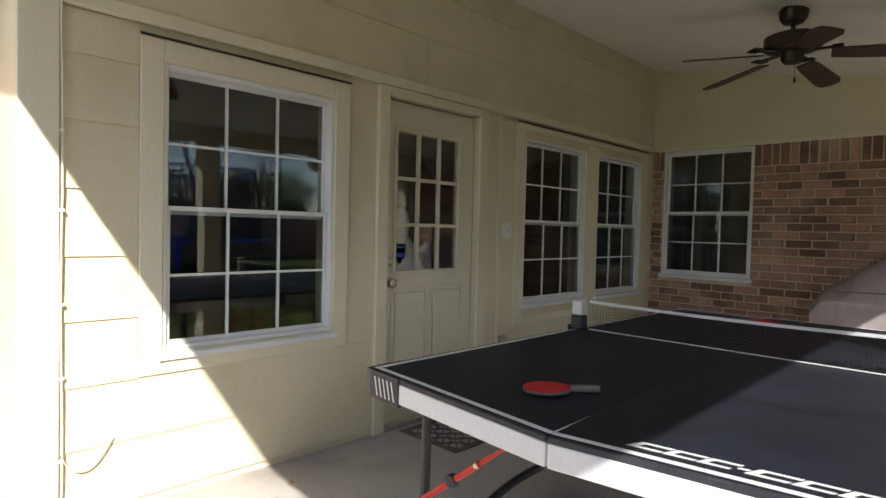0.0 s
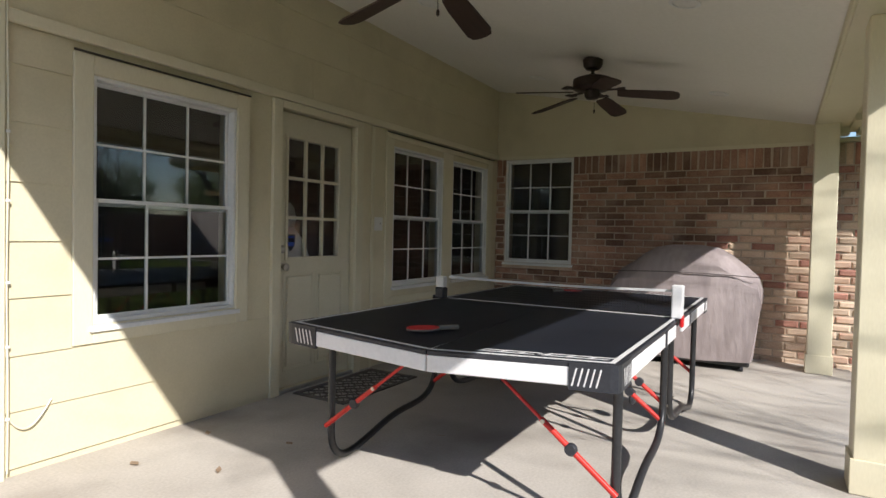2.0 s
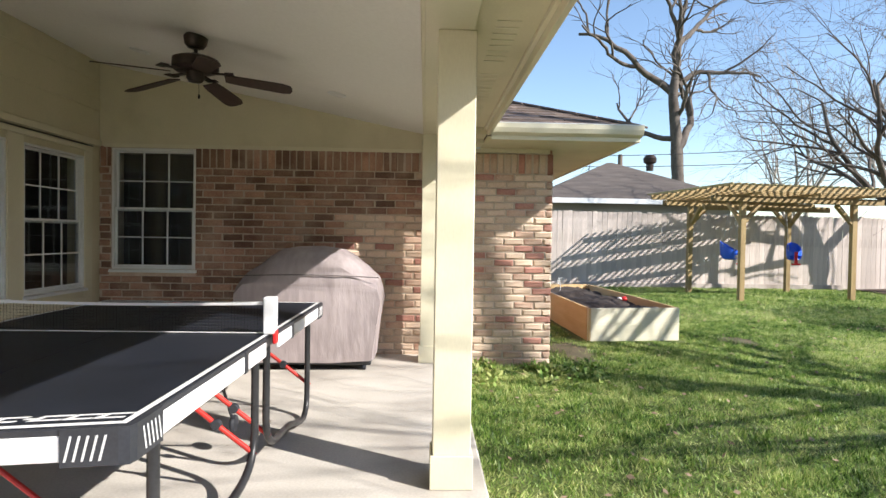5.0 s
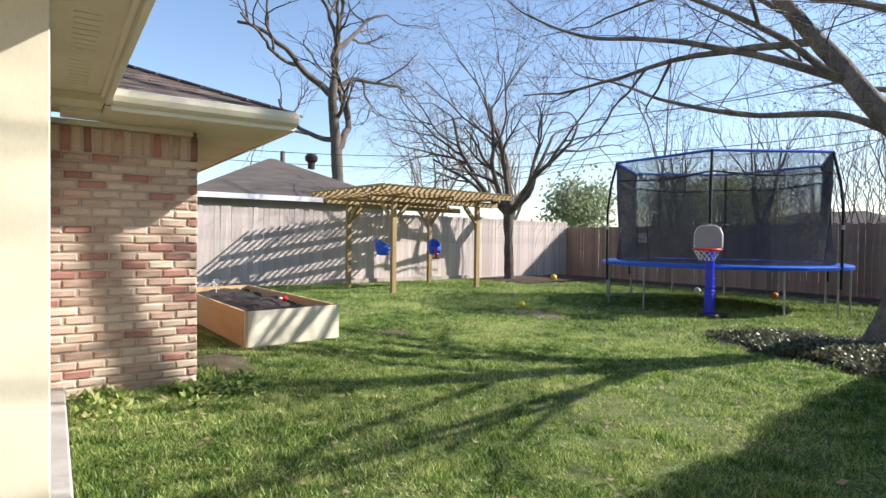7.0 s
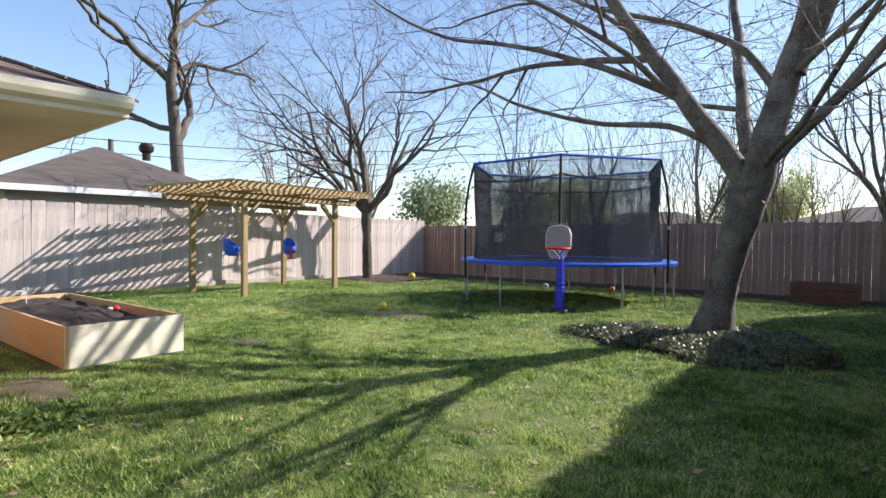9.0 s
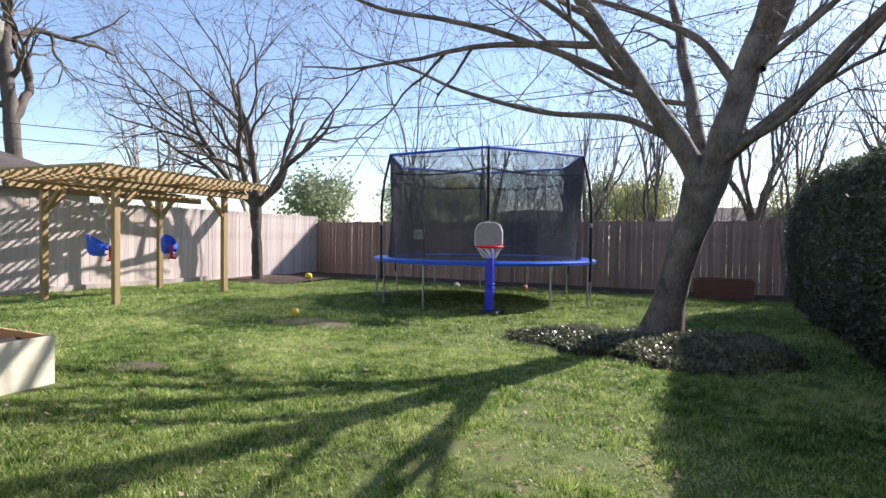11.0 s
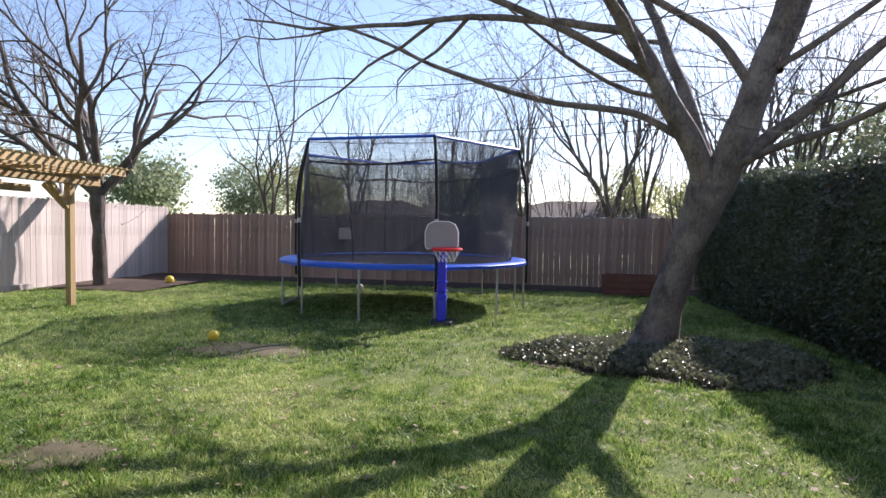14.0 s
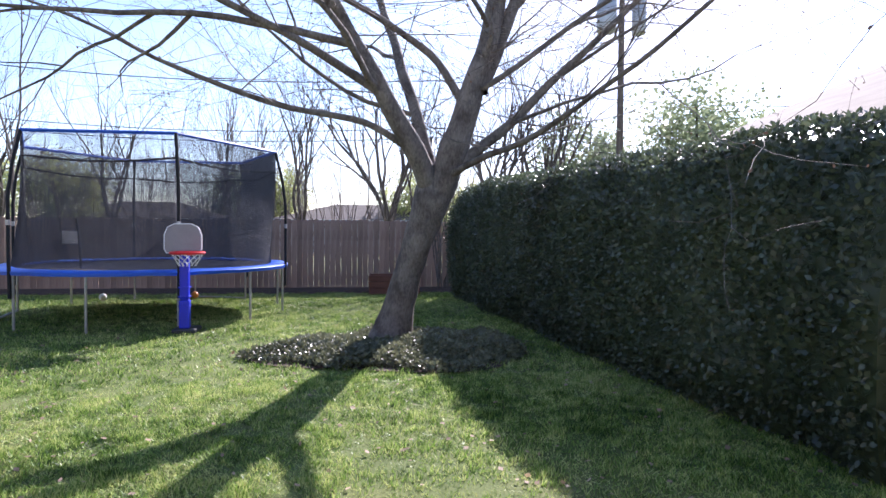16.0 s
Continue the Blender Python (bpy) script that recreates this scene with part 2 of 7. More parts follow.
YELLOW = material("yellow_ball_plastic", (0.62, 0.46, 0.03), (0.72, 0.55, 0.06), 0.4, 6, 60, 0.02)
ORANGE = material("orange_ball_plastic", (0.60, 0.22, 0.06), (0.68, 0.28, 0.09), 0.4, 6, 60, 0.02)
# plaster darkened so the unlit indoors stays black behind the glass
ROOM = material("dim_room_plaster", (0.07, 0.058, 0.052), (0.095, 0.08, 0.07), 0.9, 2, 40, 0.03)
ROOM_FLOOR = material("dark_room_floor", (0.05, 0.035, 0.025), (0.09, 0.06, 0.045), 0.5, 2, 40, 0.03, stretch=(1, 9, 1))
POLE_WOOD = material("creosoted_pole", (0.10, 0.075, 0.06), (0.19, 0.15, 0.12), 0.9, 4, 40, 0.3, stretch=(4, 4, 0.4))
WIRE = material("black_cable", (0.012, 0.012, 0.013), (0.02, 0.02, 0.02), 0.6, 8, 60, 0)
PLANTER = material("red_brown_planter_wood", (0.13, 0.055, 0.04), (0.22, 0.10, 0.07), 0.85, 3, 30, 0.3, stretch=(1, 1, 6))
NEIGHBOUR = material("neighbour_pale_siding", (0.42, 0.38, 0.33), (0.52, 0.47, 0.41), 0.85, 1, 30, 0.2)
GLASS = glass_material("window_glass")
GLASS.node_tree.nodes["Principled BSDF"].inputs["IOR"].default_value = 1.6
GRASS = leafy("lawn_grass", (0.03, 0.075, 0.012), (0.56, 0.59, 0.23), 0.45, 0.4, clump=6.0)
for gn in GRASS.node_tree.nodes:
    if gn.bl_idname == "ShaderNodeValToRGB":
        gn.color_ramp.elements.new(0.55).color = (0.22, 0.36, 0.065, 1)
    if gn.bl_idname == "ShaderNodeMath" and abs(gn.inputs[1].default_value - 0.5) < 1e-4:
        gn.inputs[1].default_value = 0.9
    if gn.bl_idname == "ShaderNodeMath" and abs(gn.inputs[2].default_value + 1.4) < 1e-4:
        gn.inputs[2].default_value = -1.5
HEDGE_LEAF = leafy("dark_hedge_leaf", (0.04, 0.055, 0.032), (0.12, 0.15, 0.08), 0.30, 0.35, spec=0.6)
IVY_LEAF = leafy("ivy_leaf", (0.06, 0.07, 0.036), (0.25, 0.26, 0.15), 0.38, 0.3, spec=0.5)
GREEN_LEAF = leafy("spring_green_leaf", (0.26, 0.29, 0.10), (0.50, 0.52, 0.22), 0.5, 0.55)
PINE_LEAF = leafy("blue_green_needle", (0.16, 0.20, 0.11), (0.34, 0.39, 0.22), 0.5, 0.45)
DRY_LEAF = leafy("dry_fallen_leaf", (0.14, 0.085, 0.05), (0.48, 0.35, 0.24), 0.7, 0.2)
BUD = leafy("swelling_bud", (0.09, 0.05, 0.035), (0.20, 0.12, 0.07), 0.7, 0.2)


def lawn_material():
    """Soil and thatch under the blades, with worn brown patches."""
    m = material("lawn_thatch", (0.055, 0.085, 0.018), (0.15, 0.175, 0.045), 0.95, 1.1, 45, 0.7, stain=(0.16, 0.135, 0.06), stain_amount=0.5, stain_scale=0.6, bump_dist=0.02)
    return m


LAWN = lawn_material()


# ---- shapes ----
def bm_box(bm, lo, hi, bevel=0.0, m=None, segments=1):
    lo, hi = Vector(lo), Vector(hi)
    made = bmesh.ops.create_cube(bm, size=1.0)
    mat = Matrix.Translation((lo + hi) / 2) @ Matrix.Diagonal((*(hi - lo), 1))
    if m is not None:
        mat = m @ mat
    bmesh.ops.transform(bm, matrix=mat, verts=made["verts"])
    if bevel:
        edges = list({e for v in made["verts"] for e in v.link_edges})
        bmesh.ops.bevel(bm, geom=edges, offset=bevel, segments=segments, affect="EDGES", profile=0.5)


def ring_frame(pts, i):
    a, b = pts[max(i - 1, 0)], pts[min(i + 1, len(pts) - 1)]
    d = (b - a).normalized()
    side = d.cross(Vector((0, 0, 1)) if abs(d.z) < 0.95 else Vector((1, 0, 0))).normalized()
    return side, d.cross(side).normalized()


def bm_tube(bm, pts, r, sides=10, closed=False):
    """A bent tube along pts; r one radius or one a point."""
    pts = [Vector(p) for p in pts]
    radii = r if isinstance(r, (list, tuple)) else [r] * len(pts)
    rings = []
    side = None
    for i, p in enumerate(pts):
        if closed:
            d = (pts[(i + 1) % len(pts)] - pts[i - 1]).normalized()
        else:
            d = (pts[min(i + 1, len(pts) - 1)] - pts[max(i - 1, 0)]).normalized()
        if side is None:
            side = d.cross(Vector((0, 0, 1)) if abs(d.z) < 0.9 else Vector((1, 0, 0))).normalized()
        else:
            side = (side - d * side.dot(d)).normalized()
        up = d.cross(side)
        rings.append([bm.verts.new(p + radii[i] * (math.cos(2 * math.pi * k / sides) * side + math.sin(2 * math.pi * k / sides) * up)) for k in range(sides)])
    n = len(rings)
    for i in range(n if closed else n - 1):
        a, b = rings[i], rings[(i + 1) % n]
        for k in range(sides):
            bm.faces.new((a[k], a[(k + 1) % sides], b[(k + 1) % sides], b[k]))
    if not closed:
        bm.faces.new(rings[0][::-1])
        bm.faces.new(rings[-1])


def bm_lathe(bm, profile, centre=(0, 0, 0), sides=24, m=None):
    """A turned shape from (radius, height) pairs."""
    c = Vector(centre)
    rings = []
    for r, z in profile:
        ring = []
        for k in range(sides):
            p = c + Vector((r * math.cos(2 * math.pi * k / sides), r * math.sin(2 * math.pi * k / sides), z))
            ring.append(bm.verts.new(m @ p if m is not None else p))
        rings.append(ring)
    for a, b in zip(rings, rings[1:]):
        for k in range(sides):
            bm.faces.new((a[k], a[(k + 1) % sides], b[(k + 1) % sides], b[k]))
    bm.faces.new(rings[0][::-1])
    bm.faces.new(rings[-1])


def bm_prism(bm, outline, axis, lo, hi):
    """A closed outline of (u, v) pushed along an axis from lo to hi."""
    def at(u, v, w):
        return {"x": (w, u, v), "y": (u, w, v), "z": (u, v, w)}[axis]
    a = [bm.verts.new(at(u, v, lo)) for u, v in outline]
    b = [bm.verts.new(at(u, v, hi)) for u, v in outline]
    bm.faces.new(a[::-1])
    bm.faces.new(b)
    k = len(a)
    for i in range(k):
        bm.faces.new((a[i], a[(i + 1) % k], b[(i + 1) % k], b[i]))
    bmesh.ops.recalc_face_normals(bm, faces=bm.faces[:])


WORLD_ROOTS = set()


def thing(name, loc, label, category, group="", kind="", m=None):
    """An Empty at the base of a thing. Without m its parts are given in world places."""
    ob = new(name)
    ob.empty_display_size = 0.1
    if m is not None:
        ob.matrix_basis = m
    else:
        ob.location = loc
        WORLD_ROOTS.add(ob.name)
    return tagged(ob, label, category, group, kind)


def mesh_of(bm, name, mat, smooth=False, recalc=True):
    if recalc:
        bmesh.ops.recalc_face_normals(bm, faces=bm.faces[:])
    me = bpy.data.meshes.new(name)
    bm.to_mesh(me)
    bm.free()
    me.materials.append(mat)
    if smooth:
        for p in me.polygons:
            p.use_smooth = True
        me.set_sharp_from_angle(angle=radians(40))
    return me


def part(name, bm, mat, parent=None, label="", smooth=False, kind=""):
    ob = new(name, mesh_of(bm, name, mat, smooth))
    if parent is not None:
        ob.parent = parent
        if parent.name in WORLD_ROOTS:
            ob.location = -parent.location
    return tagged(ob, label, kind=kind)


def solo(name, bm, mat, label, category, kind="", smooth=False):
    return tagged(new(name, mesh_of(bm, name, mat, smooth)), label, category, "", kind)


def box_part(name, lo, hi, mat, parent=None, label="", bevel=0.0, kind=""):
    bm = bmesh.new()
    bm_box(bm, lo, hi, bevel)
    return part(name, bm, mat, parent, label, kind=kind)


def structure(name, lo, hi, mat, label, category, bevel=0.0):
    bm = bmesh.new()
    bm_box(bm, lo, hi, bevel)
    return solo(name, bm, mat, label, category, "structure")


class Soup:
    """Many small faces in one mesh."""
    def __init__(self):
        self.v, self.f = [], []

    def tube(self, pts, radii, sides=6):
        base = len(self.v)
        side = None
        n = len(pts)
        for i in range(n):
            d = (pts[min(i + 1, n - 1)] - pts[max(i - 1, 0)]).normalized()
            if side is None:
                side = d.cross(Vector((0, 0, 1)) if abs(d.z) < 0.9 else Vector((1, 0, 0))).normalized()
            else:
                side = (side - d * side.dot(d)).normalized()
            up = d.cross(side)
            for k in range(sides):
                a = 2 * math.pi * k / sides
                self.v.append(pts[i] + radii[i] * (math.cos(a) * side + math.sin(a) * up))
        for i in range(n - 1):
            for k in range(sides):
                a, b = base + i * sides + k, base + i * sides + (k + 1) % sides
                self.f.append((a, b, b + sides, a + sides))
        self.f.append(tuple(base + (n - 1) * sides + k for k in range(sides)))

    def box(self, lo, hi, m=None):
        base = len(self.v)
        for z in (lo[2], hi[2]):
            for x, y in ((lo[0], lo[1]), (hi[0], lo[1]), (hi[0], hi[1]), (lo[0], hi[1])):
                p = Vector((x, y, z))
                self.v.append(m @ p if m is not None else p)
        self.f += [tuple(base + i for i in q) for q in ((0, 3, 2, 1), (4, 5, 6, 7), (0, 1, 5, 4), (1, 2, 6, 5), (2, 3, 7, 6), (3, 0, 4, 7))]

    def mesh(self, name, mat, smooth=False):
        me = bpy.data.meshes.new(name)
        me.from_pydata([tuple(p) for p in self.v], [], self.f)
        me.materials.append(mat)
        if smooth:
            me.polygons.foreach_set("use_smooth", [True] * len(me.polygons))
        me.update()
        return me


def flakes(name, centres, ways, ups, wide, long, mat):
    """Small pointed leaves: a bent quad each, from arrays of places and directions."""
    n = len(centres)
    side = np.cross(ways, ups)
    side /= np.linalg.norm(side, axis=1)[:, None] + 1e-9
    wide, long = np.asarray(wide).reshape(-1, 1), np.asarray(long).reshape(-1, 1)
    co = np.empty((n, 4, 3), np.float32)
    co[:, 0] = centres
    co[:, 1] = centres + ways * long * 0.45 + side * wide * 0.5
    co[:, 2] = centres + ways * long
    co[:, 3] = centres + ways * long * 0.45 - side * wide * 0.5
    me = bpy.data.meshes.new(name)
    me.vertices.add(n * 4)
    me.vertices.foreach_set("co", co.ravel())
    me.loops.add(n * 4)
    me.loops.foreach_set("vertex_index", np.arange(n * 4, dtype=np.int32))
    me.polygons.add(n)
    me.polygons.foreach_set("loop_start", np.arange(0, n * 4, 4, dtype=np.int32))
    me.update(calc_edges=True)
    me.materials.append(mat)
    return me


def blades(name, places, high, wide, lean, mat, rng):
    """Grass: one bent triangle a blade."""
    n = len(places)
    ang = rng.uniform(0, 2 * math.pi, n)
    side = np.stack([np.cos(ang), np.sin(ang), np.zeros(n)], 1)
    tip_a = rng.uniform(0, 2 * math.pi, n)
    tip = np.stack([np.cos(tip_a) * lean, np.sin(tip_a) * lean, high], 1)
    co = np.empty((n, 3, 3), np.float32)
    co[:, 0] = places - side * wide[:, None] / 2
    co[:, 1] = places + side * wide[:, None] / 2
    co[:, 2] = places + tip
    me = bpy.data.meshes.new(name)
    me.vertices.add(n * 3)
    me.vertices.foreach_set("co", co.ravel())
    me.loops.add(n * 3)
    me.loops.foreach_set("vertex_index", np.arange(n * 3, dtype=np.int32))
    me.polygons.add(n)
    me.polygons.foreach_set("loop_start", np.arange(0, n * 3, 3, dtype=np.int32))
    me.update(calc_edges=True)
    me.materials.append(mat)
    return me


# ---- ground and patio ----
GZ = -0.10                                                   # lawn level; the slab's top is 0
bm = bmesh.new()
bmesh.ops.create_grid(bm, x_segments=90, y_segments=90, size=1.0)
for v in bm.verts:
    x, y = v.co.x, v.co.y
    v.co.x = 6 + 30 * x + 470 * x ** 5
    v.co.y = -8 + 30 * y + 470 * y ** 5
    v.co.z = GZ - 0.012 + 0.02 * noise.noise(Vector((v.co.x * 0.35, v.co.y * 0.35, 0)))
ground = solo("ground", bm, LAWN, "green lawn with worn brown patches reaching the fences", "lawn", "structure", True)

bm = bmesh.new()
bm_box(bm, (-4.0, -0.78, -0.22), (5.66, 3.4, 0.0), 0.012)
solo("patio_slab", bm, CONCRETE, "stained pale concrete patio slab under the covered porch", "patio", "structure")

# ---- house walls ----
WY, WX = 2.95, 5.64                                          # faces of the siding wall and of the brick wall


def wall_with_holes(name, along, face, thick, a0, a1, z0, z1, holes, mat, label):
    """A wall along x or y whose openings go right through it."""
    us = sorted({a0, a1, *[h[0] for h in holes], *[h[1] for h in holes]})
    zs = sorted({z0, z1, *[h[2] for h in holes], *[h[3] for h in holes]})
    bm = bmesh.new()
    for u, u2 in zip(us, us[1:]):
        for z, z2 in zip(zs, zs[1:]):
            if any(h[0] <= (u + u2) / 2 <= h[1] and h[2] <= (z + z2) / 2 <= h[3] for h in holes):
                continue
            if along == "x":
                bm_box(bm, (u, face, z), (u2, face + thick, z2))
            else:
                bm_box(bm, (face, u, z), (face + thick, u2, z2))
    return solo(name, bm, mat, label, "wall", "structure")


HOLES_N = [(0.68, 1.60, 0.68, 1.985), (1.99, 2.83, 0.03, 2.075), (3.385, 4.30, 0.70, 2.0), (4.50, 5.37, 0.70, 2.0)]
wall_with_holes("wall_north", "x", WY, 0.16, 0.28, 5.85, -0.2, 3.12, HOLES_N, CREAM, "cream painted back wall of the house behind the porch")
HOLE_E = [(1.96, 2.82, 0.87, 2.13)]
wall_with_holes("wall_east", "y", WX + 0.012, 0.24, -1.74, WY - 0.002, -0.2, 2.15, HOLE_E, MORTAR, "mortar backing of the brick end wall")

# dark room behind the windows: indoor gloom is in the wall and ceiling colour
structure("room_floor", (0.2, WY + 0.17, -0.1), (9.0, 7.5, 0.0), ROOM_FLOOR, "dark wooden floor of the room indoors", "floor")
structure("room_ceiling", (0.2, WY + 0.17, 2.5), (9.0, 7.5, 2.6), ROOM, "ceiling of the room indoors, coloured dark as unlit", "ceiling")
structure("room_wall_north", (0.2, 7.5, -0.1), (9.0, 7.6, 2.6), ROOM, "plaster wall of the room indoors, coloured dark as unlit", "wall")
structure("room_wall_west", (0.18, WY + 0.17, -0.1), (0.2, 7.5, 2.6), ROOM, "plaster wall of the room indoors, coloured dark as unlit", "wall")
structure("room_wall_east", (9.0, 1.0, -0.1), (9.1, 7.6, 2.6), ROOM, "plaster wall of the room indoors, coloured dark as unlit", "wall")
structure("room_wall_wing", (5.9, 1.0, -0.1), (9.0, 1.1, 2.6), ROOM, "plaster wall of the room in the wing, coloured dark as unlit", "wall")
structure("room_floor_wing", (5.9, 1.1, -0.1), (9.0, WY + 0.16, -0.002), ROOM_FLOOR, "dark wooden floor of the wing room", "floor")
structure("room_ceiling_wing", (5.9, 1.0, 2.5), (9.0, WY + 0.168, 2.6), ROOM, "ceiling of the wing room, coloured dark as unlit", "ceiling")


def slope(y):
    return 3.0 + 0.198 * (y - WY)


# porch ceiling, roof and gable
bm = bmesh.new()
bm_prism(bm, [(-0.44, slope(-0.44)), (WY, slope(WY)), (WY, slope(WY) + 0.03), (-0.44, slope(-0.44) + 0.03)], "x", -0.56, 5.69)
solo("ceiling", bm, CEILING, "sloping pale painted porch ceiling with recessed lights", "ceiling", "structure")
bm = bmesh.new()
bm_prism(bm, [(-1.06, slope(-1.06) + 0.20), (6.5, slope(6.5) + 0.12), (6.5, slope(6.5) + 0.2), (-1.06, slope(-1.06) + 0.26)], "x", -0.60, 5.3)
solo("porch_roof", bm, SHINGLE, "brown shingled shed roof over the porch", "roof", "structure")
bm = bmesh.new()
bm_prism(bm, [(-1.02, slope(-1.02) + 0.02), (WY, slope(WY) - 0.06), (WY, slope(WY) + 0.15), (-1.02, slope(-1.02) + 0.20)], "x", -0.61, -0.56)
solo("rake_board", bm, CREAM_TRIM, "cream painted rake board at the porch roof edge", "trim", "structure")
bm = bmesh.new()
bm_prism(bm, [(-0.43, 2.15), (WY - 0.002, 2.15), (WY - 0.002, slope(WY) + 0.02), (-0.43, slope(-0.43) + 0.02)], "x", WX + 0.006, WX + 0.05)
solo("wall_gable_panel", bm, CREAM, "cream painted panel above the brick under the ceiling", "wall", "structure")
structure("trim_gable_foot", (WX - 0.006, -0.40, 2.135), (WX + 0.009, WY - 0.05, 2.175), CREAM_TRIM, "cream painted strip along the top of the brick", "trim", 0.003)
# beam, soffit, fascia
structure("porch_beam", (-0.56, -0.68, 2.27), (5.62, -0.43, 2.48), CREAM_TRIM, "cream boxed beam along the porch eave", "beam", 0.004)
structure("porch_soffit", (-0.56, -1.02, 2.30), (5.0, -0.682, 2.325), CREAM, "cream vented soffit under the porch eave", "soffit")
structure("porch_fascia", (-0.61, -1.055, 2.225), (5.0, -1.02, 2.42), CREAM_TRIM, "cream painted fascia board of the porch", "fascia", 0.004)
structure("soffit_return", (5.001, -1.02, 2.24), (5.63, -0.682, 2.325), CREAM, "cream boxed soffit where the porch meets the wing", "soffit")
structure("soffit_lip", (-0.56, -1.019, 2.272), (5.0, -0.99, 2.299), CREAM_TRIM, "cream moulding between soffit and fascia", "trim", 0.004)
bm = bmesh.new()
for i in range(60):
    x = -0.5 + i * 0.0905
    if abs((i % 10) - 4.5) < 4:
        bm_box(bm, (x, -0.90, 2.296), (x + 0.012, -0.78, 2.2995))
solo("soffit_vent", bm, CREAM_TRIM, "perforated cream vent strip in the porch soffit", "vent", "structure")
structure("trim_beam_inner", (-0.56, -0.430, 2.27), (5.62, -0.412, 2.33), CREAM_TRIM, "cream moulding along the inner side of the beam", "trim", 0.004)


# ---- posts ----
def post(x0, x1, y0, y1, top, label):
    root = thing("porch_post", ((x0 + x1) / 2, (y0 + y1) / 2, 0), label, "post", "porch posts")
    box_part("shaft", (x0, y0, 0.0), (x1, y1, top), CREAM_TRIM, root, bevel=0.005)
    if x1 - x0 > 0.15:
        e = 0.012
        bm = bmesh.new()
        for lo, hi in (((x0 - e, y0 - e, 0.002), (x0 - 0.0005, y1 + e, 0.17)), ((x1 + 0.0005, y0 - e, 0.002), (x1 + e, y1 + e, 0.17)),
                       ((x0, y0 - e, 0.002), (x1, y0 - 0.0005, 0.17)), ((x0, y1 + 0.0005, 0.002), (x1, y1 + e, 0.17))):
            bm_box(bm, lo, hi, 0.003)
        part("base_trim", bm, CREAM_TRIM, root)
    return root


post(2.36, 2.55, -0.69, -0.50, 2.27, "square cream boxed porch post standing on the slab edge")
post(-0.49, -0.36, -0.74, -0.60, 2.27, "slim cream porch post at the open end of the slab")
post(5.24, 5.42, -0.60, -0.41, 2.27, "square cream boxed porch post beside the brick wall")

# ---- siding, casings ----
LAPS = [0.04, 0.31, 0.575, 0.85, 1.12, 1.40, 1.68, 1.95, 2.13]


def lap_board(parent, x0, x1, z0, z1):
    bm = bmesh.new()
    bm_prism(bm, [(WY - 0.016, z0), (WY - 0.0005, z0), (WY - 0.0005, z1 + 0.008), (WY - 0.006, z1 + 0.008), (WY - 0.0155, z0 + 0.01)], "x", x0, x1)
    return part("siding_board", bm, CREAM, parent)


siding = thing("lap_siding", (1.0, WY, 0), "cream painted horizontal lap siding on the house wall", "siding", kind="structure")
for z0, z1 in zip(LAPS, LAPS[1:]):
    if z1 <= 0.58:
        lap_board(siding, 0.282, 1.905, z0, z1)
    else:
        lap_board(siding, 0.282, 0.578, z0, min(z1, 2.12))
UP = [2.20, 2.50, 2.80, 3.0]
for z0, z1 in zip(UP, UP[1:]):
    cut = 2.3 + 1.4 * (z0 - 2.2)
    lap_board(siding, 0.282, cut, z0, z1)
    lap_board(siding, cut + 0.003, 5.63, z0, z1)


def trim(name, lo, hi, label, mat=CREAM_TRIM, bevel=0.004):
    return structure(name, lo, hi, mat, label, "trim", bevel)


trim("corner_board", (0.14, WY - 0.03, -0.05), (0.28, WY + 0.02, 3.05), "wide cream corner board at the end of the siding")
trim("corner_return", (0.14, WY + 0.022, -0.05), (0.17, 3.36, 3.05), "cream corner return board beside the brick")
trim("header_band", (0.282, WY - 0.035, 2.135), (5.63, WY - 0.0005, 2.195), "cream drip ledge across the wall above the windows")


def casing(x0, x1, z0, z1, w, t, label):
    trim("casing_left", (x0 - w, WY - t, z0 - w), (x0, WY - 0.0005, z1 + w), label)
    trim("casing_right", (x1, WY - t, z0 - w), (x1 + w, WY - 0.0005, z1 + w), label)
    trim("casing_head", (x0, WY - t, z1), (x1, WY - 0.0005, z1 + w), label)
    trim("casing_foot", (x0, WY - t, z0 - w), (x1, WY - 0.0005, z0), label)
    bm = bmesh.new()
    bm_prism(bm, [(WY - t - 0.012, z1 + w + 0.001), (WY - 0.018, z1 + w + 0.012), (WY - 0.018, z1 + w + 0.001)], "x", x0 - w, x1 + w)
    solo("drip_cap", bm, FAN_METAL, "thin rusty metal drip cap over the window casing", "trim", "structure")


casing(0.68, 1.60, 0.68, 1.985, 0.10, 0.022, "cream window casing board")
trim("door_casing_left", (1.905, WY - 0.03, 0.0), (1.99, WY - 0.0005, 2.13), "cream door casing board")
trim("door_casing_right", (2.83, WY - 0.03, 0.0), (2.92, WY - 0.0005, 2.13), "cream door casing board")
trim("door_casing_head", (1.99, WY - 0.03, 2.075), (2.83, WY - 0.0005, 2.13), "cream door casing head")
trim("panel_strip", (3.06, WY - 0.012, 0.0), (3.10, WY - 0.0005, 2.13), "narrow cream batten on the wall panel")
trim("panel_strip_window", (3.27, WY - 0.016, 0.60), (3.384, WY - 0.0005, 2.06), "cream window casing board")
trim("panel_mullion", (4.301, WY - 0.016, 0.60), (4.499, WY - 0.0005, 2.06), "wide cream board between the paired windows")
trim("panel_end", (5.371, WY - 0.016, 0.60), (5.50, WY - 0.0005, 2.06), "cream window casing board")
trim("panel_head", (3.27, WY - 0.020, 2.06), (5.50, WY - 0.0005, 2.11), "cream head board over the paired windows")
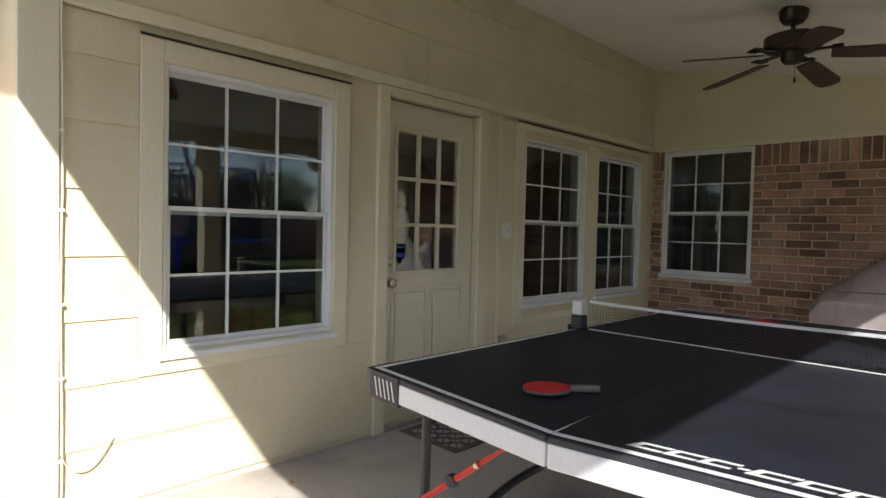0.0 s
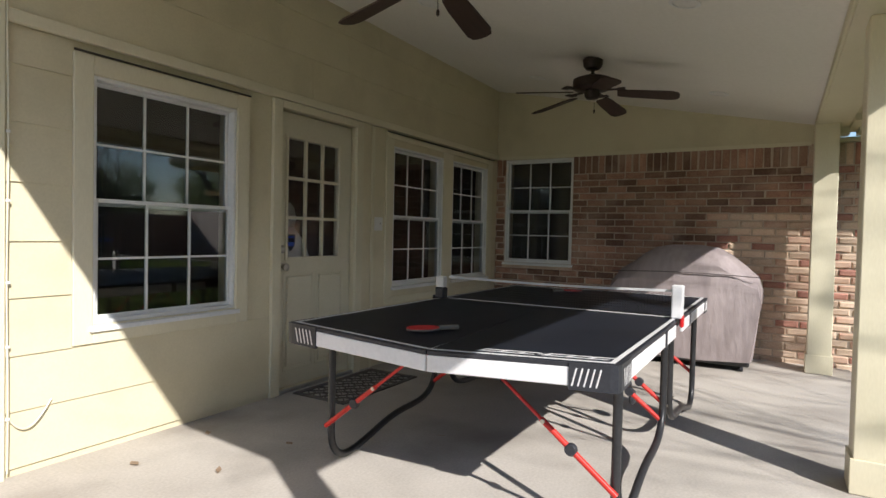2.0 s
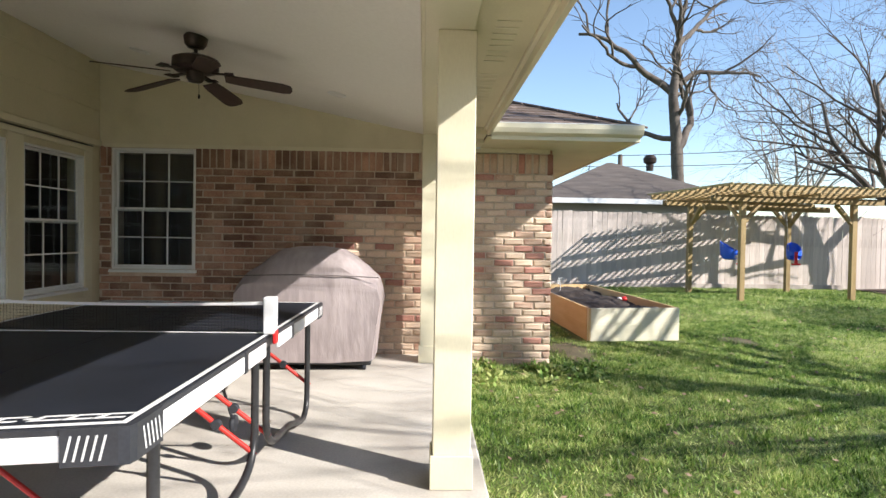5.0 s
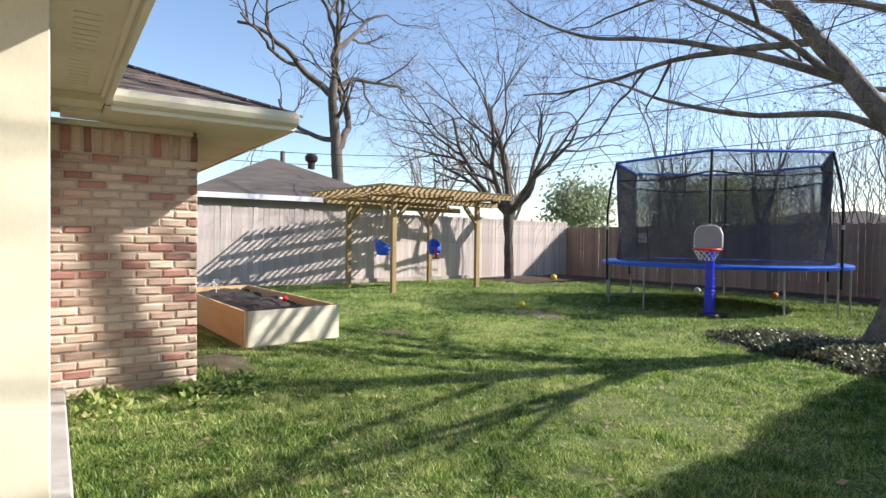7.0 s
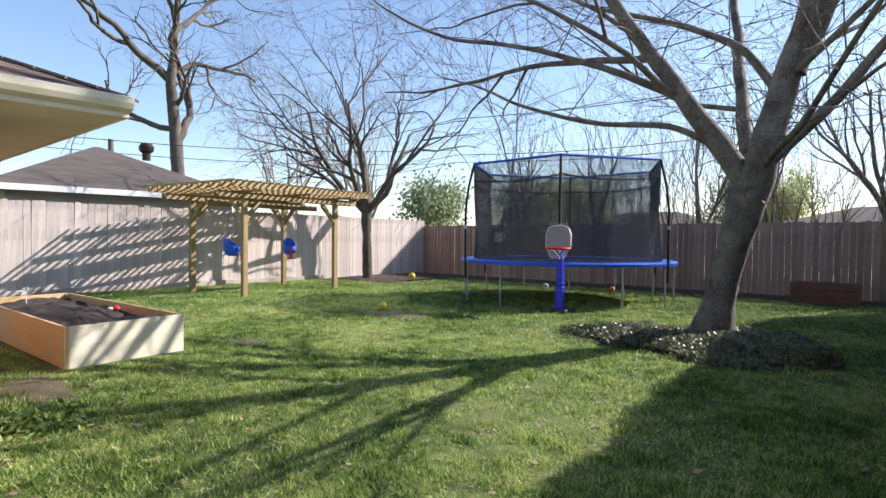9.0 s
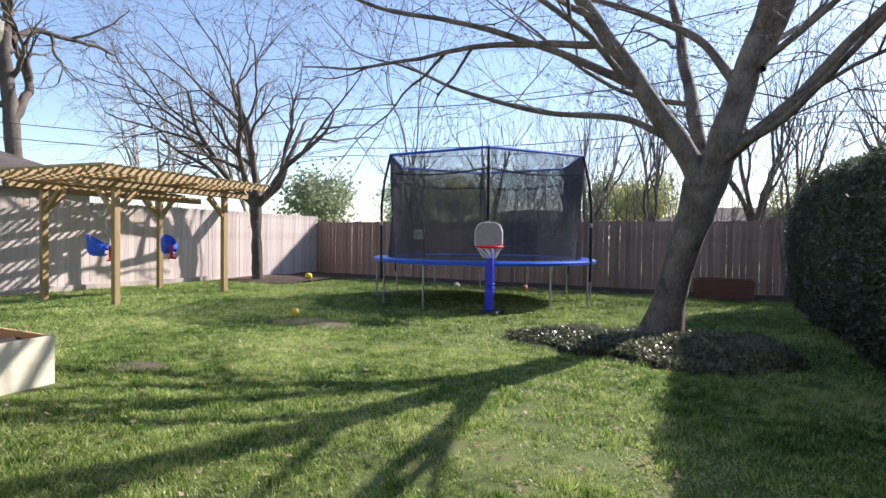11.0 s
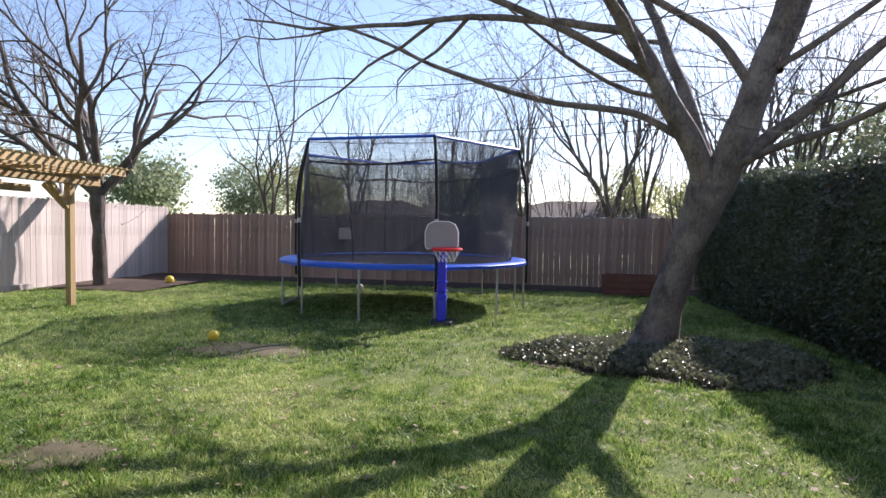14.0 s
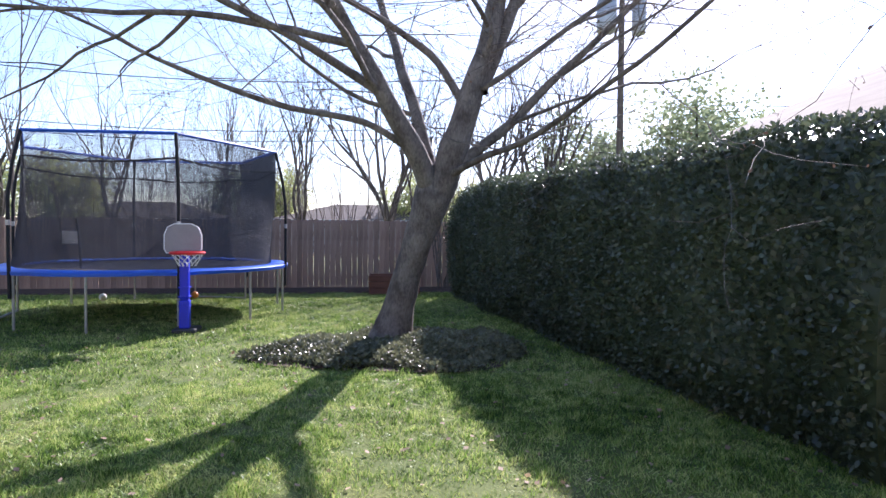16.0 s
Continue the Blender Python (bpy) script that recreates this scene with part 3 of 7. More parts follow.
trim("panel_foot", (3.27, WY - 0.016, 0.54), (5.50, WY - 0.0005, 0.60), "cream sill board under the paired windows")
bm = bmesh.new()
bm_prism(bm, [(WY - 0.032, 2.111), (WY - 0.018, 2.122), (WY - 0.018, 2.111)], "x", 3.27, 5.50)
solo("drip_cap_pair", bm, FAN_METAL, "thin rusty metal drip cap over the paired windows", "trim", "structure")


# ---- windows and door: local x along the wall, y into it, z up from the sill ----
def window(name, m, w, h, label, open_low=0.0):
    root = thing(name, None, label, "window", "porch windows", "structure", m)
    f = 0.022
    bm = bmesh.new()
    for lo, hi in (((0, -0.012, 0), (f, 0.07, h)), ((w - f, -0.012, 0), (w, 0.07, h)), ((f, -0.012, h - f), (w - f, 0.07, h)), ((f, -0.012, 0), (w - f, 0.07, f))):
        bm_box(bm, lo, hi, 0.003)
    part("window_frame", bm, WHITE_FRAME, root)
    bm = bmesh.new()
    bm_prism(bm, [(-0.045, -0.035), (-0.002, -0.028), (-0.002, -0.002), (-0.04, -0.012)], "x", -0.02, w + 0.02)
    part("window_sill", bm, WHITE_FRAME, root)
    mid = h * 0.495
    for sash_name, z0, z1, y in (("lower_sash", f, mid + 0.02, 0.012), ("upper_sash", mid - 0.02, h - f, 0.040)):
        s = 0.022
        bm = bmesh.new()
        for lo, hi in (((f, y, z0), (f + s, y + 0.022, z1)), ((w - f - s, y, z0), (w - f, y + 0.022, z1)),
                       ((f + s, y, z0), (w - f - s, y + 0.022, z0 + s)), ((f + s, y, z1 - s), (w - f - s, y + 0.022, z1))):
            bm_box(bm, lo, hi, 0.002)
        sash = part(sash_name, bm, WHITE_FRAME, root)
        a0, a1, b0, b1 = f + s, w - f - s, z0 + s, z1 - s
        for k in (1, 2):
            x = a0 + (a1 - a0) * k / 3
            box_part("muntin", (x - 0.007, y + 0.004, b0), (x + 0.007, y + 0.018, b1), WHITE_FRAME, sash)
        z = (b0 + b1) / 2
        for k in range(3):
            u0, u1 = a0 + (a1 - a0) * k / 3 + (0.0072 if k else 0), a0 + (a1 - a0) * (k + 1) / 3 - (0.0072 if k < 2 else 0)
            box_part("muntin", (u0, y + 0.004, z - 0.006), (u1, y + 0.018, z + 0.006), WHITE_FRAME, sash)
        glass = box_part("pane", (a0, y + 0.009, b0), (a1, y + 0.013, b1), GLASS, sash)
        glass.visible_shadow = False
    return root


window("window_1", pose(0.68, WY + 0.004, 0.68), 0.92, 1.305, "white framed double hung window with grid panes")
window("window_2", pose(3.385, WY + 0.004, 0.70), 0.915, 1.30, "white framed double hung window with grid panes, one of a pair")
window("window_3", pose(4.50, WY + 0.004, 0.70), 0.87, 1.30, "white framed double hung window with grid panes, beside the corner")
window("window_4", pose(WX + 0.02, 2.82, 0.87, 0, 0, -90), 0.86, 1.26, "white framed double hung window set in the brick wall")


def door():
    root = thing("door_1", (2.41, WY, 0), "closed cream back door with nine small glass panes", "door", kind="structure")
    x0, x1, z0, z1, y0, y1 = 2.0, 2.82, 0.035, 2.065, WY + 0.03, WY + 0.072
    gx0, gx1, gz0, gz1 = 2.10, 2.66, 1.00, 1.88
    bm = bmesh.new()
    for lo, hi in (((x0, y0, z0), (gx0, y1, z1)), ((gx1, y0, z0), (x1, y1, z1)), ((gx0, y0, gz1), (gx1, y1, z1)), ((gx0, y0, z0), (gx1, y1, gz0))):
        bm_box(bm, lo, hi)
    slab = part("door_leaf", bm, DOOR_PAINT, root)
    for a, b in ((2.10, 2.36), (2.44, 2.70)):
        bm = bmesh.new()
        bm_box(bm, (a, y0 - 0.010, 0.18), (b, y0 - 0.0005, 0.86), 0.0095)
        part("raised_panel", bm, DOOR_PAINT, slab)
        bm = bmesh.new()
        for lo, hi in (((a - 0.03, y0 - 0.006, 0.15), (a - 0.012, y0 - 0.0005, 0.89)), ((b + 0.012, y0 - 0.006, 0.15), (b + 0.03, y0 - 0.0005, 0.89)),
                       ((a - 0.012, y0 - 0.006, 0.872), (b + 0.012, y0 - 0.0005, 0.89)), ((a - 0.012, y0 - 0.006, 0.15), (b + 0.012, y0 - 0.0005, 0.168))):
            bm_box(bm, lo, hi, 0.002)
        part("panel_moulding", bm, DOOR_PAINT, slab)
    bm = bmesh.new()
    e = 0.025
    for lo, hi in (((gx0 - e, y0 - 0.012, gz0 - e), (gx0, y0 - 0.0005, gz1 + e)), ((gx1, y0 - 0.012, gz0 - e), (gx1 + e, y0 - 0.0005, gz1 + e)),
                   ((gx0, y0 - 0.012, gz1), (gx1, y0 - 0.0005, gz1 + e)), ((gx0, y0 - 0.012, gz0 - e), (gx1, y0 - 0.0005, gz0))):
        bm_box(bm, lo, hi, 0.003)
    part("glazing_frame", bm, DOOR_PAINT, slab)
    for k in (1, 2):
        x = gx0 + (gx1 - gx0) * k / 3
        box_part("muntin", (x - 0.011, y0 - 0.006, gz0), (x + 0.011, y0 + 0.016, gz1), DOOR_PAINT, slab)
        for i in range(3):
            z = gz0 + (gz1 - gz0) * k / 3
            u0, u1 = gx0 + (gx1 - gx0) * i / 3 + (0.0112 if i else 0), gx0 + (gx1 - gx0) * (i + 1) / 3 - (0.0112 if i < 2 else 0)
            box_part("muntin", (u0, y0 - 0.006, z - 0.011), (u1, y0 + 0.016, z + 0.011), DOOR_PAINT, slab)
    g = box_part("pane", (gx0, y0 + 0.018, gz0), (gx1, y0 + 0.023, gz1), GLASS, slab)
    g.visible_shadow = False
    turn = pose(0, 0, 0, 90)
    for name, z, r in (("door_knob", 0.93, 0.028), ("deadbolt", 1.06, 0.026)):
        bm = bmesh.new()
        prof = [(0.032, 0.0), (0.032, 0.006), (0.012, 0.012), (0.012, 0.03), (r, 0.04), (r, 0.056), (0.016, 0.064)] if name == "door_knob" else [(0.03, 0.0), (0.03, 0.012), (0.02, 0.02), (0.012, 0.022)]
        bm_lathe(bm, prof, sides=20, m=Matrix.Translation((2.045, y0 - 0.0005, z)) @ turn)
        part(name, bm, CHROME, slab, "round nickel " + name.replace("_", " "), True)
    box_part("threshold", (1.99, WY - 0.02, 0.002), (2.83, WY + 0.1, 0.028), GALV, root, "worn metal threshold", 0.004)
    # small shield shaped sticker with unreadable bars
    bm = bmesh.new()
    cx, cz, yy = 2.155, 1.11, y0 + 0.0165
    v = [bm.verts.new((cx + a, yy, cz + b)) for a, b in ((-0.045, 0.06), (0.045, 0.06), (0.045, -0.02), (0.0, -0.07), (-0.045, -0.02))]
    bm.faces.new(v)
    bmesh.ops.solidify(bm, geom=bm.faces[:], thickness=0.0008)
    st = part("window_sticker", bm, SWITCH, slab, "pale shield shaped sticker with blue bars")
    bm = bmesh.new()
    for z, w in ((1.145, 0.03), (1.10, 0.034), (1.085, 0.028)):
        bm_box(bm, (cx - w, yy - 0.0022, z), (cx + w, yy - 0.001, z + 0.009))
    part("sticker_bar", bm, SWING_BLUE, st)


door()

# pale draped ornament and table lamp glimpsed indoors
bm = bmesh.new()
bm_lathe(bm, [(0.20, 0.0), (0.21, 0.05), (0.17, 0.2), (0.13, 0.32), (0.06, 0.42), (0.075, 0.5), (0.05, 0.58), (0.02, 0.62)], (2.42, 3.30, 0.802), 14)
for v in bm.verts:
    v.co += 0.025 * Vector((noise.noise(v.co * 9), noise.noise(v.co * 9 + Vector((5, 0, 0))), 0))
solo("draped_ornament", bm, NET_WHITE, "white draped ornament standing indoors behind the door glass", "ornament", smooth=True)
box = thing("side_table", (2.45, 3.34, 0), "small dark wooden side table indoors", "table")
box_part("tabletop", (2.15, 3.16, 0.77), (2.80, 3.56, 0.80), FAN_WOOD, box, bevel=0.004)
for x in (2.17, 2.74):
    for y in (3.18, 3.50):
        box_part("leg", (x, y, 0.0), (x + 0.04, y + 0.04, 0.77), FAN_WOOD, box, bevel=0.003)

# switch plate, outlet, cable
sw = thing("light_switch", (3.17, WY, 1.28), "white double switch plate on the cream wall", "light switch")
box_part("plate", (3.115, WY - 0.007, 1.215), (3.235, WY - 0.0005, 1.335), SWITCH, sw, bevel=0.003)
box_part("rocker", (3.135, WY - 0.012, 1.245), (3.165, WY - 0.0072, 1.305), SWITCH, sw, bevel=0.002)
box_part("sensor", (3.190, WY - 0.011, 1.272), (3.206, WY - 0.0072, 1.288), GALV, sw, bevel=0.002)
ol = thing("wall_outlet", (3.12, WY, 0.42), "grey weatherproof outlet box low on the wall", "outlet")
box_part("box", (3.115, WY - 0.03, 0.36), (3.185, WY - 0.0005, 0.48), GALV, ol, bevel=0.006)
box_part("cover_flap", (3.12, WY - 0.036, 0.375), (3.18, WY - 0.0305, 0.465), GALV, ol, bevel=0.003)
cable = thing("wall_cable", (0.29, WY, 0), "thin cream coaxial cable stapled down the corner board", "cable")
bm = bmesh.new()
bm_tube(bm, [(0.286 + 0.003 * math.sin(z * 5), WY - 0.034, z) for z in np.linspace(0.03, 3.0, 40)], 0.0045, 6)
part("cable_run", bm, GUTTER, cable, smooth=True)
bm = bmesh.new()
bm_tube(bm, [(0.29 + 0.19 * u, WY - 0.026 - 0.01 * math.sin(u * 3.1), 0.30 - 0.09 * math.sin(math.pi * u ** 0.8) + 0.04 * u) for u in np.linspace(0, 1, 14)], 0.004, 6)
part("loose_loop", bm, GUTTER, cable, smooth=True)
for z in (0.28, 0.62, 0.92, 1.30, 1.62):
    box_part("clip", (0.278, WY - 0.041, z), (0.296, WY - 0.0305, z + 0.014), SWITCH, cable, bevel=0.002)

# ---- recessed ceiling lights ----
def downlight(x, y):
    z = slope(y)
    tilt = pose(x, y, z - 0.001, math.degrees(math.atan(0.198)), 0, 0)
    root = thing("recessed_light", None, "round white recessed ceiling light, switched off", "ceiling light", "recessed ceiling lights", m=tilt)
    bm = bmesh.new()
    n = 28
    prof = [(0.082, 0.0), (0.084, -0.005), (0.065, -0.009), (0.06, -0.004)]
    rings = [[bm.verts.new((r * math.cos(2 * math.pi * k / n), r * math.sin(2 * math.pi * k / n), h)) for k in range(n)] for r, h in prof]
    for a, b in zip(rings, rings[1:]):
        for k in range(n):
            bm.faces.new((a[k], a[(k + 1) % n], b[(k + 1) % n], b[k]))
    part("trim_ring", bm, WHITE_FRAME, root, smooth=True)
    bm = bmesh.new()
    bm_lathe(bm, [(0.060, -0.002), (0.045, -0.006), (0.02, -0.008)], sides=20)
    part("lens", bm, SWITCH, root, smooth=True)


for x, y in ((2.37, 0.32), (4.60, 0.34), (2.46, 2.01), (4.60, 2.03), (0.25, 0.32), (0.3, 2.0)):
    downlight(x, y)


# ---- ceiling fans ----
def fan(x, y, turn):
    z = slope(y)
    root = thing("ceiling_fan", None, "dark bronze ceiling fan with five walnut blades at rest", "ceiling fan", "porch ceiling fans", m=pose(x, y, z, 0, 0, turn))
    bm = bmesh.new()
    bm_lathe(bm, [(0.06, 0.02), (0.082, -0.01), (0.075, -0.06), (0.055, -0.085), (0.02, -0.09)], sides=24)
    part("canopy", bm, FAN_METAL, root, smooth=True)
    bm = bmesh.new()
    bm_tube(bm, [(0, 0, -0.08), (0, 0, -0.16)], 0.014, 10)
    bm_lathe(bm, [(0.03, -0.125), (0.035, -0.14), (0.035, -0.155), (0.028, -0.16)], sides=16)
    part("downrod", bm, FAN_METAL, root, smooth=True)
    bm = bmesh.new()
    bm_lathe(bm, [(0.04, -0.150), (0.12, -0.155), (0.155, -0.170), (0.158, -0.235), (0.14, -0.25), (0.06, -0.255)], sides=28)
    part("motor_housing", bm, FAN_METAL, root, smooth=True)
    bm = bmesh.new()
    bm_lathe(bm, [(0.06, -0.2552), (0.062, -0.30), (0.045, -0.325), (0.02, -0.33)], sides=20)
    part("switch_housing", bm, FAN_METAL, root, smooth=True)
    for k in range(5):
        a = pose(0, 0, 0, 0, 0, 72 * k)
        bm = bmesh.new()
        bm_box(bm, (0.11, -0.02, -0.262), (0.24, 0.02, -0.254), 0.003)
        bm_box(bm, (0.20, -0.045, -0.262), (0.26, 0.045, -0.254), 0.003)
        bmesh.ops.transform(bm, matrix=a, verts=bm.verts[:])
        part("blade_iron", bm, FAN_METAL, root)
        bm = bmesh.new()
        out = [(0.20, -0.05), (0.30, -0.062), (0.60, -0.072), (0.655, -0.055), (0.67, -0.02), (0.67, 0.02), (0.655, 0.055), (0.60, 0.072), (0.30, 0.062), (0.20, 0.05)]
        bm_prism(bm, out, "z", -0.004, 0.004)
        bmesh.ops.transform(bm, matrix=a @ Matrix.Translation((0, 0, -0.268)) @ Matrix.Rotation(radians(6), 4, "Y") @ Matrix.Rotation(radians(-13), 4, "X"), verts=bm.verts[:])
        part("blade", bm, FAN_WOOD, root)
    bm = bmesh.new()
    bm_tube(bm, [(0.045, 0, -0.31), (0.05, 0, -0.40)], 0.0018, 6)
    bm_lathe(bm, [(0.003, -0.40), (0.008, -0.41), (0.008, -0.425), (0.002, -0.435)], (0.05, 0, 0), 10)
    part("pull_chain", bm, FAN_METAL, root)


fan(3.70, 1.20, -7)
fan(1.32, 1.27, 6)


# ---- table tennis table ----
def table():
    root = thing("table_tennis_table", (2.385, 1.07, 0), "black table tennis table with white aprons and red struts", "table tennis table")
    X0, X1, Y0, Y1, T = 1.02, 3.75, 0.31, 1.835, 0.762
    cx, cy = (X0 + X1) / 2, (Y0 + Y1) / 2
    for ax, bx in ((X0, cx - 0.002), (cx + 0.002, X1)):
        for ay, by in ((Y0, cy - 0.0015), (cy + 0.0015, Y1)):
            bm = bmesh.new()
            bm_box(bm, (ax, ay, T - 0.018), (bx, by, T))
            bmesh.ops.subdivide_edges(bm, edges=bm.edges[:], cuts=9, use_grid_fill=True)
            part("top_panel", bm, TABLE_TOP, root)
    lw, zt = 0.02, T + 0.0006
    lines = [((X0 + 0.004, Y0 + 0.004), (X0 + 0.024, cy - 0.0015)), ((X0 + 0.004, cy + 0.0015), (X0 + 0.024, Y1 - 0.004)), ((X1 - 0.024, Y0 + 0.004), (X1 - 0.004, Y1 - 0.004)),
             ((X0 + 0.0245, Y0 + 0.004), (X1 - 0.0245, Y0 + 0.024)), ((X0 + 0.0245, Y1 - 0.024), (X1 - 0.0245, Y1 - 0.004)),
             ((X0 + 0.0245, cy - 0.003), (X1 - 0.0245, cy + 0.003))]
    for (a, b), (c, d) in lines:
        box_part("white_line", (a, b, T + 0.0004), (c, d, T + 0.0010), WHITE_LINE, root)
    # aprons with dark top edge strips
    g = 0.16
    runs = [("x", X0, Y0 + g, cy - 0.003), ("x", X0, cy + 0.003, Y1 - g), ("x", X1, Y0 + g, cy - 0.003), ("x", X1, cy + 0.003, Y1 - g)]
    for _, x, a, b in runs:
        s = -1 if x == X0 else 1
        lo, hi = sorted((x + s * 0.001, x + s * 0.016))
        box_part("apron", (lo, a, T - 0.088), (hi, b, T - 0.02), APRON, root, bevel=0.003)
        box_part("edge_strip", (lo, a, T - 0.0195), (hi, b, T - 0.001), DARK_PLASTIC, root, bevel=0.003)
    for y, s in ((Y0, -1), (Y1, 1)):
        for a, b in ((X0 + g, X0 + 0.92), (X0 + 0.96, cx - 0.12), (cx + 0.12, X1 - 0.96), (X1 - 0.92, X1 - g)):
            lo, hi = sorted((y + s * 0.001, y + s * 0.016))
            box_part("apron", (a, lo, T - 0.088), (b, hi, T - 0.02), APRON, root, bevel=0.003)
            box_part("edge_strip", (a, lo, T - 0.0195), (b, hi, T - 0.001), DARK_PLASTIC, root, bevel=0.003)
        for a, b in ((X0 + 0.9205, X0 + 0.9595), (X1 - 0.9595, X1 - 0.9205)):
            lo, hi = sorted((y + s * 0.001, y + s * 0.02))
            box_part("apron_clip", (a, lo, T - 0.094), (b, hi, T - 0.002), DARK_PLASTIC, root, bevel=0.004)
    # moulded corners with slanted white bars
    for x, sx in ((X0, -1), (X1, 1)):
        for y, sy in ((Y0, -1), (Y1, 1)):
            bm = bmesh.new()
            o, q = 0.02, 0.03
            out = [(x - sx * g, y + sy * 0.001), (x - sx * g, y + sy * o), (x - sx * q * 0.4, y + sy * o), (x + sx * o * 0.7, y + sy * o * 0.7), (x + sx * o, y - sy * q * 0.4), (x + sx * o, y - sy * g), (x + sx * 0.001, y - sy * g), (x + sx * 0.001, y + sy * 0.001)]
            bm_prism(bm, out, "z", T - 0.10, T - 0.001)
            corner = part("corner_guard", bm, DARK_PLASTIC, root, "dark moulded corner guard with white slashes")
            for k in range(5):
                bm = bmesh.new()
                u = y - sy * (0.04 + 0.022 * k)
                lo, hi = sorted((x + sx * (o + 0.0005), x + sx * (o + 0.0015)))
                bm_prism(bm, [(u, T - 0.02), (u + 0.006, T - 0.02), (u + 0.006 - sy * 0.016, T - 0.085), (u - sy * 0.016, T - 0.085)], "x", lo, hi)
                part("slash", bm, WHITE_LINE, corner)
                bm = bmesh.new()
                u = x - sx * (0.04 + 0.022 * k)
                lo, hi = sorted((y + sy * (o + 0.0005), y + sy * (o + 0.0015)))
                bm_prism(bm, [(u, T - 0.02), (u + 0.006, T - 0.02), (u + 0.006 - sx * 0.016, T - 0.085), (u - sx * 0.016, T - 0.085)], "y", lo, hi)
                part("slash", bm, WHITE_LINE, corner)
    # plain slanted bars in place of the maker's mark, at both ends
    for x, sx, ya in ((X0 + 0.055, 1, 0.88), (X1 - 0.055, -1, 1.27)):
        widths = (0.085, 0.075, 0.07, 0.022, 0.085, 0.075, 0.08)
        u = ya
        for i, w in enumerate(widths):
            sgn = -sx
            for v0, v1, c0, c1 in (((0.034, 0.045, 0.0, 1.0), (0.0, 0.011, 0.0, 1.0), (0.011, 0.034, 0.0, 0.22)) if w > 0.03 else ((0.017, 0.027, 0.0, 1.0),)):
                bm = bmesh.new()
                a, b = u + sgn * w * c0, u + sgn * w * c1
                k0, k1 = sgn * 0.5 * v0, sgn * 0.5 * v1
                bm_prism(bm, [(x + sx * v0, a + k0), (x + sx * v0, b + k0), (x + sx * v1, b + k1), (x + sx * v1, a + k1)], "z", T + 0.0004, T + 0.001)
                part("lettering_bar", bm, WHITE_LINE, root)
            u += sgn * (w + 0.006)
    # the near end of the top has sunk a little along its middle joint
    for ob in root.children_recursive:
        for v in ob.data.vertices:
            v.co.z -= 0.042 * max(0.0, 1 - (v.co.x - X0) / (cx - X0)) * max(0.0, 1 - abs(v.co.y - cy) / (Y1 - cy))
    # tubular legs, two bent frames a half
    def bend(sx, y):
        base = cx - sx * 1.13
        return [Vector((base + sx * dx * 1.29, y, z)) for dx, z in ((0.0, 0.69), (0.0, 0.30), (0.0, 0.14), (0.02, 0.07), (0.07, 0.026), (0.14, 0.026), (0.24, 0.055), (0.38, 0.105), (0.48, 0.125), (0.62, 0.13), (0.71, 0.15), (0.77, 0.20), (0.80, 0.28), (0.80, 0.40), (0.80, 0.69))]
    def rounded(pts):
        out = [pts[0]]
        for a, b, c in zip(pts, pts[1:], pts[2:]):
            out += [b * 0.75 + a * 0.25, b * 0.75 + c * 0.25]
        return out + [pts[-1]]
    for sx in (1, -1):
        for y in (0.352, 1.79):
            bm = bmesh.new()
            bm_tube(bm, rounded(bend(sx, y)), 0.019, 12)
            leg = part("leg_frame", bm, BLACK_STEEL, root, "bent black tubular leg frame", True)
            bm = bmesh.new()
            s = -1 if y < 1 else 1
            bm_lathe(bm, [(0.007, 0.0), (0.008, 0.004), (0.004, 0.007)], sides=10, m=Matrix.Translation((cx - sx * 0.098, y + s * 0.0185, 0.30)) @ pose(0, 0, 0, 90 if s < 0 else -90))
            part("lock_button", bm, CHROME, leg)
        x = cx - sx * 1.155
        box_part("cross_rail", (x - 0.012, 0.86, 0.628), (x + 0.012, 1.29, 0.65), RED_STEEL, root, "red cross rail with a white sleeve", 0.004)
        box_part("rail_sleeve", (x - 0.014, 0.99, 0.626), (x + 0.014, 1.19, 0.652), APRON, root, bevel=0.004)
        for x in (cx - sx * 1.155, cx - sx * 0.124):
            for end, top in ((1.80, 1.27), (0.34, 0.88)):
                a, b = Vector((x, top, 0.632)), Vector((x - sx * 0.005, end, 0.21))
                mid = a.lerp(b, 0.55)
                bm = bmesh.new()
                bm_tube(bm, [a, mid], 0.008, 8)
                bm_tube(bm, [a.lerp(b, 0.42), b], 0.0125, 10)
                strut = part("strut", bm, RED_STEEL, root, "red telescoping steel strut", True)
                bm = bmesh.new()
                bm_lathe(bm, [(0.022, -0.016), (0.026, -0.008), (0.026, 0.008), (0.022, 0.016)], sides=12, m=Matrix.Translation(a.lerp(b, 0.66)) @ pose(0, 0, 0, 0, 90))
                part("lock_knob", bm, DARK_PLASTIC, strut)
                bm = bmesh.new()
                bm_lathe(bm, [(0.009, -0.014), (0.011, -0.01), (0.011, 0.01), (0.009, 0.014)], sides=10, m=Matrix.Translation(a.lerp(b, 0.44)) @ pose(0, 0, 0, 0, 90))
                part("rivet", bm, CHROME, strut)
